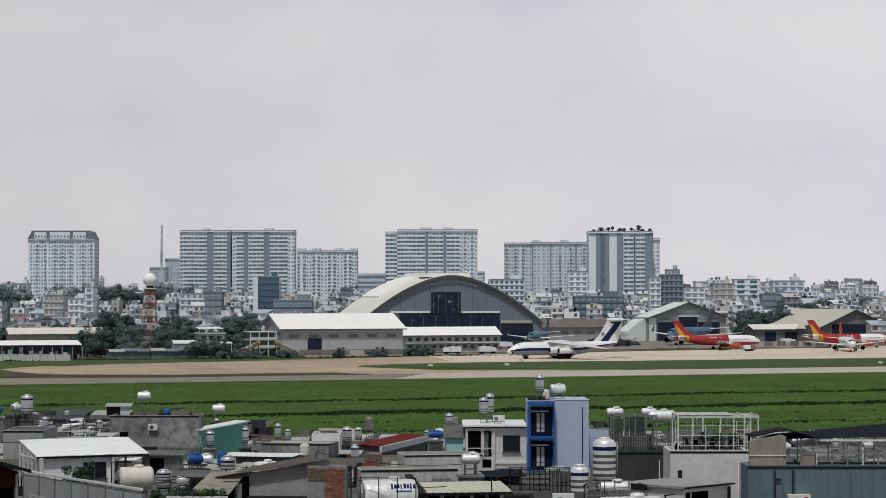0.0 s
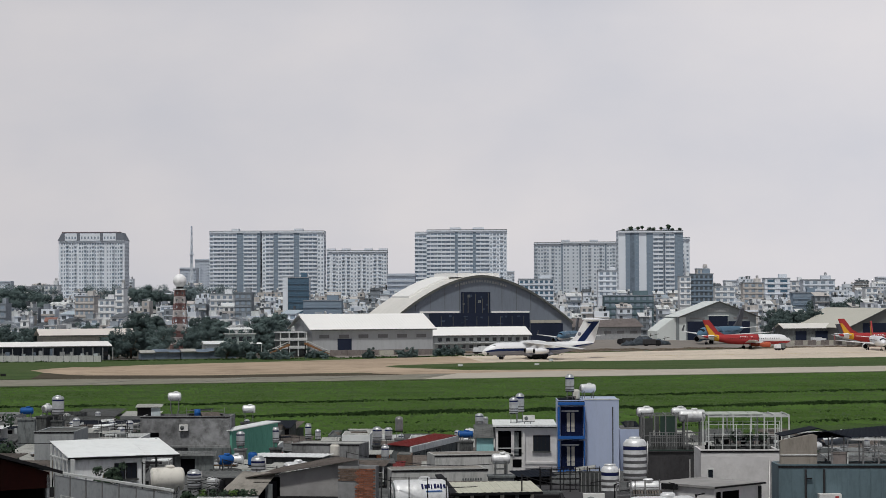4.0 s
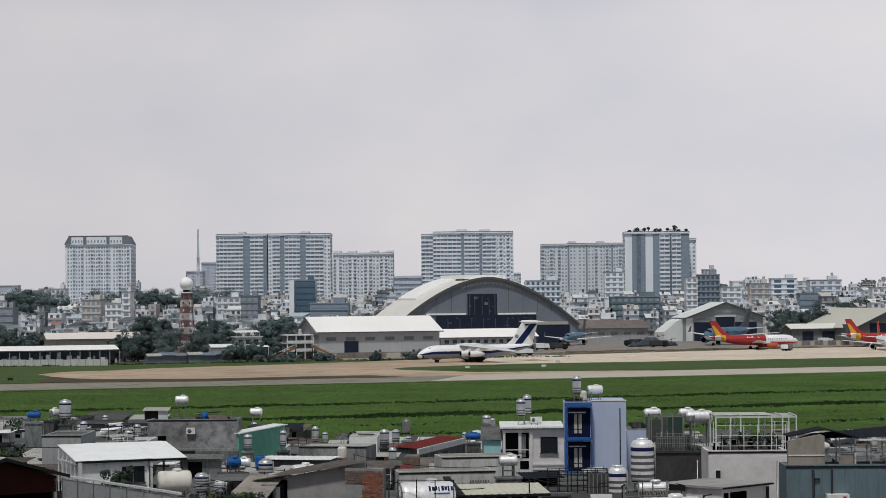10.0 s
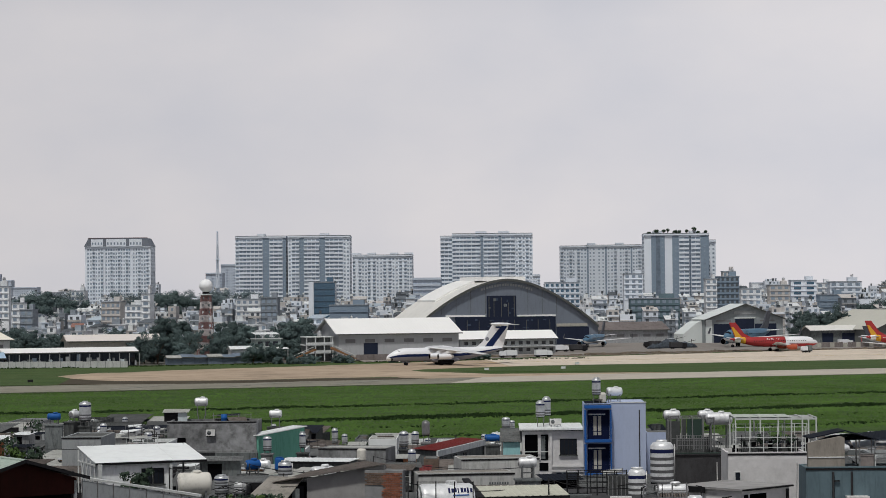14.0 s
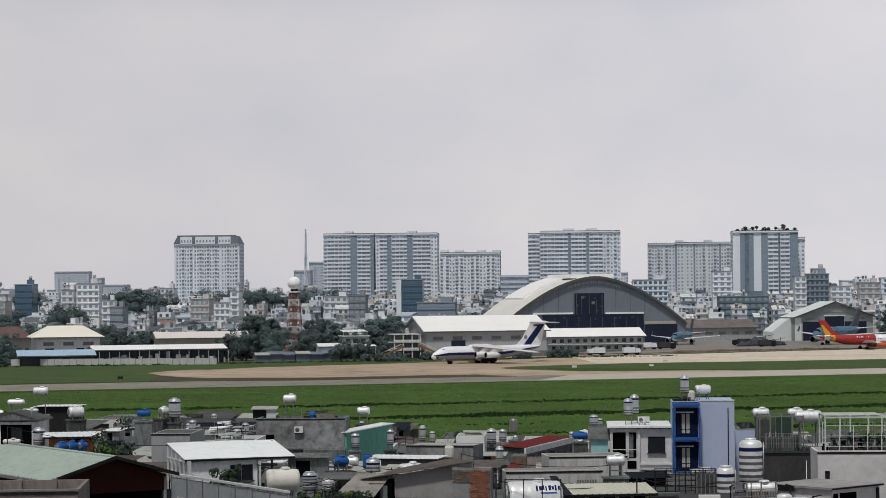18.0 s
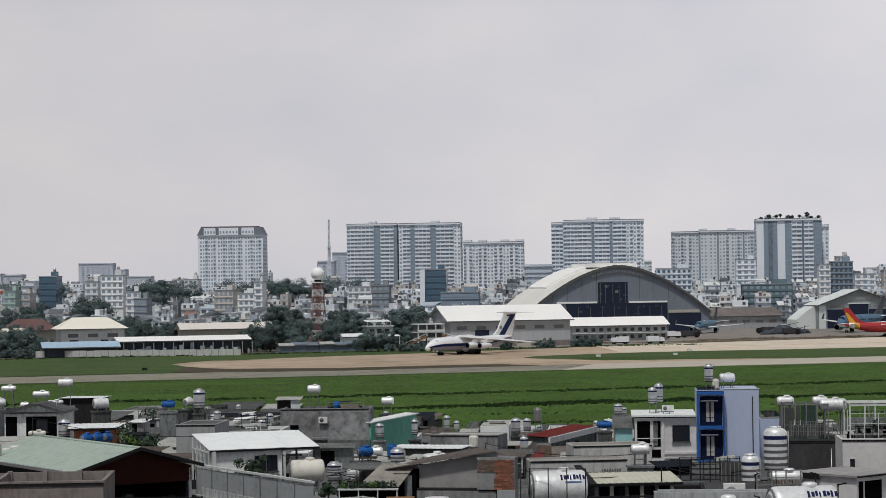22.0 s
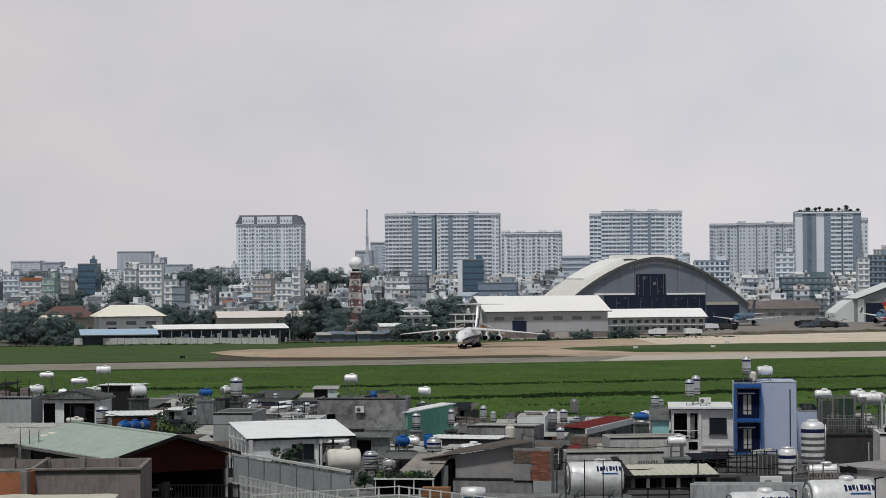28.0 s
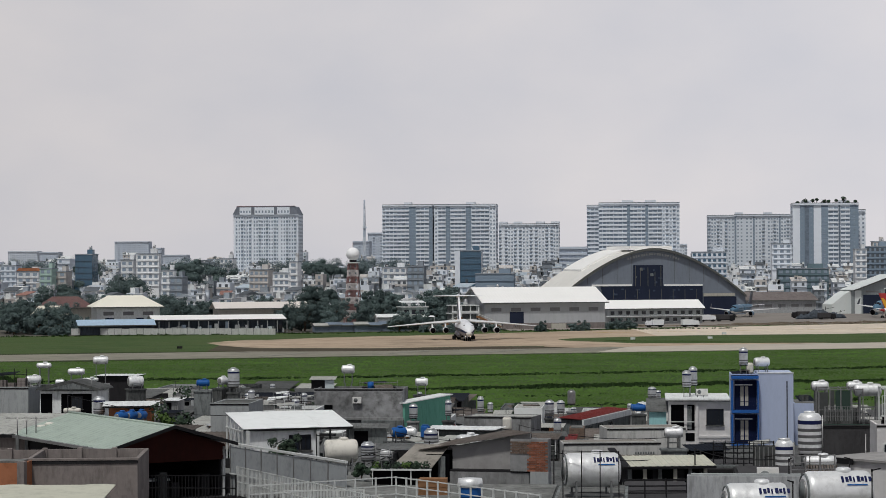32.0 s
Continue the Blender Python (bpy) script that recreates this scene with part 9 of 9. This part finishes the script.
# odds and ends on the flat roofs
def clutter(x, y, z, kind, rnd):
    a = rnd.uniform(-25, 40)
    if kind == 0:
        n, c, l, m = "barrel", "barrel", "plastic rain barrel on a roof", rnd.choice((PLASTICB, GREYW, GREYW, CREAMT, CONCRETE))
        s = Shape().lathe([(0.02, 0), (0.26, 0), (0.3, 0.1), (0.3, 0.4), (0.32, 0.44), (0.3, 0.48), (0.29, 0.8), (0.02, 0.82)], n=14)
    elif kind == 1:
        n, c, l, m = "plank_stack", "planks", "stack of old planks on a roof", rnd.choice((WOOD, TINBROWN, GREYW))
        pile = thing(n, (x, y, z), l, c, "clutter on the roofs", yaw=a)
        for k in range(6):
            part("plank", Shape().box(-0.9 + rnd.uniform(-0.1, 0.1), 0.9 + rnd.uniform(-0.2, 0.2), -0.3 + 0.2 * (k % 3), -0.13 + 0.2 * (k % 3), 0.09 * (k // 3), 0.08 + 0.09 * (k // 3)), m, pile)
        return
    elif kind == 2:
        n, c, l, m = "tin_sheet", "sheet", "loose tin sheet leaning on a roof", rnd.choice((TINGREY, TINPALE, TINBROWN, TINDARK))
        s = Shape().ribbed((-0.9, -0.5, 0.04), (0.9, -0.5, 0.04), (0.9, 0.6, 0.55), (-0.9, 0.6, 0.55), 0.2)
    elif kind == 5:
        n, c, l, m = "roof_pipe", "pipe", "run of white plastic pipe on a roof", rnd.choice((PLASTICW, GALV, PLASTICW))
        s = Shape().bar((-1.5, 0, 0.08), (1.2, 0.1, 0.08), 0.05, 6).bar((1.2, 0.1, 0.0), (1.2, 0.1, 1.0), 0.05, 6).bar((-1.5, 0, 0), (-1.5, 0, 0.6), 0.05, 6)
    elif kind == 6:
        n, c, l, m = "roof_box", "crate", "square crate stored on a roof", rnd.choice((CREAMT, BROWNW, GREYW, CONCRETE))
        s = Shape().box(-0.4, 0.4, -0.3, 0.3, 0, 0.6).box(-0.43, 0.43, -0.33, 0.33, 0.6, 0.66)
    else:
        n, c, l, m = "roof_plant", "plant", "bushy potted plant on a roof", rnd.choice((LEAF, LEAFB))
        s = Shape().lathe([(0.02, 0), (0.16, 0), (0.22, 0.35), (0.02, 0.33)], n=9)
        leaves(s, 0, 0, 0.75, 0.42, 60, 0.1, rnd)
    tagged(part(n, s, m, None, "", pose(x, y, z, 0, 0, a)), l, c, "clutter on the roofs")


rnd = random.Random(99)
order = sorted(FLAT, key=lambda f: f[2])
rnd.shuffle(order)
n = 0
for f in order:
    if f[1] - f[0] < 1.5:
        continue
    for _ in range(0 if f[2] < 112 else 2):
        if n < 110 and rnd.random() < 0.7:
            clutter(rnd.uniform(f[0] + 0.5, f[1] - 0.5), rnd.uniform(f[2], f[2] + min(3.5, f[3] - f[2])), f[4], rnd.choice((5, 6, 5)) if f[2] < 112 else rnd.choice((0, 1, 2, 5, 6, 1, 2, 7)), rnd)
            n += 1

# iron frames with stored junk
def junk_frame(x, y, z, rnd):
    ob = thing("junk_frame", (x, y, z), "makeshift iron frame with stored junk on a roof", "frame", "makeshift frames on the roofs", yaw=rnd.uniform(-12, 14))
    w, t = rnd.uniform(1.0, 1.9), rnd.uniform(0.8, 1.7)
    m = rnd.choice((IRON, GALV, WHITEIRON, IRON))
    for k in range(4):
        part("post", Shape().box(-w + 2 * w * k / 3 - 0.025, -w + 2 * w * k / 3 + 0.025, -0.02, 0.03, 0, t * rnd.uniform(0.8, 1.15)), m, ob)
    part("rail", Shape().box(-w - 0.1, w + 0.1, -0.05, -0.021, t * 0.78, t * 0.78 + 0.05), m, ob)
    part("rail", Shape().box(-w, w, -0.05, -0.021, t * 0.4, t * 0.4 + 0.04), m, ob)
    part("junk", Shape().box(-w * 0.9, -w * 0.2, 0.1, 0.6, 0, t * 0.45).box(-w * 0.1, w * 0.35, 0.15, 0.5, 0, t * 0.3).box(w * 0.45, w * 0.9, 0.1, 0.7, 0, t * rnd.uniform(0.3, 0.7)), rnd.choice((DARKW, CONCRETE, BROWNW, GREYW)), ob)
    part("cover_sheet", Shape().slab((-w * 0.8, 0.05, t * 0.7), (w * rnd.uniform(-0.2, 0.6), 0.05, t * 0.8), (w * 0.4, 1.0, t * 0.95), (-w * 0.8, 1.0, t * 0.85), 0.03), rnd.choice((TINPALE, TINGREY, TINDARK, TINWHITE)), ob)


n = 0
for f in order:
    if f[1] - f[0] > 3.2 and 100 < f[2] < 330 and n < 32 and rnd.random() < 0.6:
        xm, ym = rnd.uniform(f[0] + 1.6, f[1] - 1.6), f[2] + rnd.uniform(0.5, 2.0)
        if f[4] + 1.2 < ceiling_at(xm, ym, 1.5, 1.0):
            junk_frame(xm, ym, f[4], rnd)
            n += 1

# small things packed among the farther roofs, set down on whatever is below
bpy.context.view_layer.update()
graph = bpy.context.evaluated_depsgraph_get()


def top_at(x, y):
    hit, place, *_ = scene.ray_cast(graph, Vector((x, y, 24.0)), Vector((0, 0, -1)))
    return place.z if hit else 0.0


rnd = random.Random(314)
for s0, s1, n in ((-0.23, -0.15, 52), (-0.15, -0.03, 54), (-0.03, 0.08, 20)):
    for k in range(n):
        y = rnd.uniform(150, 318)
        x = y * (s0 + (s1 - s0) * (k + rnd.random()) / n)
        z = top_at(x, y)
        if z < 3 or z + 1.0 > ceiling_at(x, y, 1.0, 1.0):
            continue
        q = rnd.random()
        if q < 0.3:
            junk_frame(x, y, z, rnd)
        elif q < 0.5:
            pil = thing("roof_pillar", (x, y, z), "bare pale concrete pillar standing on a roof", "pillar", "pillars on the roofs")
            part("shaft", Shape().box(-0.14, 0.14, -0.14, 0.14, 0, rnd.uniform(1.0, 2.0)), LIGHTG, pil)
            part("starter_bars", Shape().bar((0.08, 0.08, 1.0), (0.08, 0.08, 2.5), 0.015, 4).bar((-0.08, -0.08, 1.0), (-0.08, -0.08, 2.4), 0.015, 4), IRON, pil)
        elif q < 0.65:
            hut = thing("roof_hutch", (x, y, z), "little roof hutch with a dark doorway and tin lid", "shed", "hutches on the roofs", yaw=rnd.uniform(-15, 15))
            w = rnd.uniform(0.8, 1.4)
            part("wall", Shape().box(-w, w, 0, 1.6, 0, 1.5), rnd.choice((GREYW, OFFWHITE, BROWNW, MOTTLED)), hut)
            part("doorway", Shape().box(-w * 0.6, w * 0.1, -0.03, -0.004, 0.05, 1.3), DARK, hut)
            part("tin_lid", Shape().ribbed((-w - 0.2, -0.3, 1.52), (w + 0.2, -0.3, 1.52), (w + 0.2, 1.8, 1.72), (-w - 0.2, 1.8, 1.72), 0.3), rnd.choice((TINPALE, TINGREY, TINDARK, TINWHITE)), hut)
        elif q < 0.8:
            clutter(x, y, z, 7, rnd)
        elif q < 0.9:
            standing_tank(x, y, z + 1.9, 1.3, 0.42, stand=0.6)
        else:
            lying_tank(x, y, z + 1.0, 1.2, 0.36, rnd.uniform(-20, 40), stand=0.6)

# makeshift lean-to roofs packed among the houses
bpy.context.view_layer.update()
graph = bpy.context.evaluated_depsgraph_get()
rnd = random.Random(611)
SHEETS = (TINWHITE, TINPALE, TINGREY, TINPALE, TINGREY, TINBROWN, TINSKY, TINDARK, TINGREY, TINRED)
for s0, s1, y0, y1, n in ((-0.24, -0.165, 150, 235, 22), (-0.15, -0.085, 160, 250, 14), (-0.085, 0.01, 140, 228, 40), (0.01, 0.05, 128, 200, 8)):
    for k in range(n):
        y = rnd.uniform(y0, y1)
        x = y * (s0 + (s1 - s0) * (k + rnd.random()) / n)
        z, w, d, t = top_at(x, y), rnd.uniform(0.9, 2.0), rnd.uniform(1.2, 2.6), rnd.uniform(0.7, 1.3)
        if z < 3 or z + t + 0.2 > ceiling_at(x, y, w, 1.0) or (-19 < x < -10 and 170 < y < 183):
            continue
        lean = thing("lean_to_roof", (x, y, z), "makeshift lean-to with a tin sheet roof over a dark bay", "lean-to", "makeshift lean-tos on the roofs", yaw=rnd.uniform(-20, 25))
        part("roof_sheet", Shape().ribbed((-w - 0.15, -0.2, t), (w + 0.15, -0.2, t), (w + 0.15, d, t + 0.25), (-w - 0.15, d, t + 0.25), 0.3), rnd.choice(SHEETS), lean)
        # solid near-black block imitates the shade under the sheet
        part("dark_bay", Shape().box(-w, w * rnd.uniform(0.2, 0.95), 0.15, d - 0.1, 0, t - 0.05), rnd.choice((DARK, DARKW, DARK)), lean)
        q = rnd.random()
        if q < 0.4:
            part("front_panel", Shape().box(w * 0.2, w, 0.0, 0.1, 0, t - 0.05), rnd.choice((OFFWHITE, PALEW, GREYW, ORANGEW, TINSKY)), lean)
        elif q < 0.7:
            part("post", Shape().box(w - 0.08, w, -0.1, -0.02, 0, t), WHITEIRON, lean)
        if rnd.random() < 0.3:
            aircon(x + rnd.uniform(-w, w) * 0.6, y - 0.75, top_at(x, y - 0.75) + 0.06, rnd.uniform(-15, 20))

# pale sheets left lying on the roofs
bpy.context.view_layer.update()
graph = bpy.context.evaluated_depsgraph_get()
rnd = random.Random(77)
for s0, s1, y0, y1, n in ((-0.122, -0.085, 118, 160, 12), (-0.085, -0.02, 130, 215, 12), (-0.2, -0.15, 150, 215, 8)):
    for k in range(n):
        y = rnd.uniform(y0, y1)
        x = y * (s0 + (s1 - s0) * (k + rnd.random()) / n)
        w, d = rnd.uniform(0.7, 1.5), rnd.uniform(0.5, 1.1)
        z = max(top_at(x + sx * w, y + sy * d) for sx in (-1, 0, 1) for sy in (-1, 0, 1))
        if z < 3 or z - top_at(x, y) > 0.5 or z + 0.3 > ceiling_at(x, y, w, d):
            continue
        sheet = thing("loose_sheet", (x, y, z + 0.03), "pale tin sheet laid over a roof on battens", "tin sheet", "loose sheets on the roofs", yaw=rnd.uniform(-25, 25))
        part("sheet", Shape().ribbed((-w, -d, 0.08), (w, -d, 0.08), (w, d, 0.14), (-w, d, 0.14), 0.2, 0.012), rnd.choice((TINPALE, PALEW, OFFWHITE, TINSKY, TINPALE, LODGEG)), sheet)
        for q in (-d + 0.08, d - 0.12):
            part("batten", Shape().box(-w * 0.9, w * 0.9, q, q + 0.08, -0.04, 0.06), WOOD, sheet)

# bent water pipes beside the near tanks
for xp, yp, zp, run in ((5.1, 97.3, 17.2, 0.9), (6.55, 91.0, 17.8, -0.7), (7.9, 88.5, 17.9, -0.4), (4.6, 73.2, 19.2, 0.25), (6.4, 64.6, 19.65, 0.5), (4.1, 63.6, 19.4, -0.3)):
    z = top_at(xp, yp)
    rise = zp - z
    if rise < 0.3:
        continue
    ob = thing("water_pipe", (xp, yp, z), "bent dark plastic water pipe on the roof", "pipe", "water pipes on the roofs")
    part("riser", Shape().bar((0, 0, 0), (0, 0, rise), 0.02, 6), RUBBER, ob)
    part("branch", Shape().bar((0, 0, rise), (run * 0.5, 0.05, rise + 0.05), 0.02, 6), RUBBER, ob)
    part("elbow", Shape().box(-0.028, 0.028, -0.028, 0.028, rise - 0.04, rise + 0.03), RUBBER, ob)

# slack cables over the roofs
for k, (xa, ya, za, xb, yb, zb) in enumerate(((-47.21, 180, 14.9, -30.38, 165, 14.33), (-19.25, 130, 15.57, -9.71, 112, 16.41), (-4.94, 120, 15.47, 3.12, 130, 14.65), (-9.62, 170, 13.27, 2.1, 150, 13.97), (-16.83, 150, 14.24, -7.17, 140, 14.84), (2.69, 125, 15.23, 8.1, 110, 16.36))):
    cab = thing("cable", (xa, ya, za), "slack dark cable strung between roofs", "cable", "cables over the roofs")
    s = Shape()
    pts = [Vector(((xb - xa) * q / 10, (yb - ya) * q / 10, (zb - za) * q / 10 - 0.5 * (1 - (q / 5 - 1) ** 2))) for q in range(11)]
    s.rings([[(p.x, p.y + 0.025 * math.cos(w), p.z + 0.025 * math.sin(w)) for w in (0, 1.26, 2.51, 3.77, 5.03)] for p in pts])
    part("wire", s, IRON, cab)
    for x_, y_, z_ in ((xa, ya, za), (xb, yb, zb)):
        part("bracket_pole", Shape().bar((x_ - xa, y_ - ya, z_ - za + 0.05), (x_ - xa, y_ - ya, top_at(x_, y_) - za), 0.04, 6), IRON, cab)

# tanks and units that stand clear of the roofs get taller iron legs down to what lies beneath
bpy.context.view_layer.update()
graph = bpy.context.evaluated_depsgraph_get()
for ob in [o for o in scene.objects if o.parent is None and o.name.split(".")[0] in ("water_tank", "air_conditioner", "pole", "potted_shrub", "potted_plant") and o.name not in WALLED]:
    p = ob.matrix_world.translation
    hit, place, *_ = scene.ray_cast(graph, p - Vector((0, 0, 0.03)), Vector((0, 0, -1)))
    gap = p.z - place.z if hit else 0.0
    if gap > 1.0 and ob.name.startswith("water_tank"):
        w = 0.8 if any(c.name.startswith("stand_frame") for c in ob.children) else 0.5
        s = Shape().box(-w, w, -0.6, 0.6, -gap - 0.02, -0.13).box(-w - 0.08, w + 0.08, -0.68, 0.68, -0.13, 0.0)
        part("plinth", s, (CONCRETE, GREYW, MOTTLED, CONCRETE)[int(p.x * 10) % 4], ob, "rendered masonry plinth")
    elif gap > 0.05:
        r = 0.03 if ob.name.startswith("pole") else 0.3
        for sx in (-1, 1):
            for sy in (-1, 1):
                part("stand_leg", Shape().rod((sx * r, sy * r, -gap - 0.02), (sx * r, sy * r, 0.02), 0.075), STANDG, ob)


def motions():
    """The cargo jet taxies along, then swings round towards the runway."""
    rows = [(0, 43.7, 828, 70), (3, 28.1, 822.4, 69.5), (6, 15.0, 817.3, 69.5), (9, 2.0, 812.5, 69.5), (12, -10.8, 807.8, 70), (15, -24.5, 803, 69.5), (16.5, -30.6, 800.6, 64.5), (18, -36.3, 797.6, 58.5),
            (20, -43.7, 792.3, 49), (22, -50.0, 786, 39.5), (23.5, -54.2, 780.5, 32), (24.5, -56.6, 776.3, 27), (25.5, -58.5, 772, 21), (26.5, -59.8, 767.8, 14), (27.5, -60.6, 763.8, 7), (29, -61.1, 758.4, 0.5), (30.5, -61.2, 753.3, -4.5), (32, -60.8, 748.3, -9.5)]
    walk(cargo, [(t, pose(x, y, 0.02, 0, 0, math.degrees(math.atan2(-math.cos(radians(a)), -math.sin(radians(a)))))) for t, x, y, a in rows])


motions()
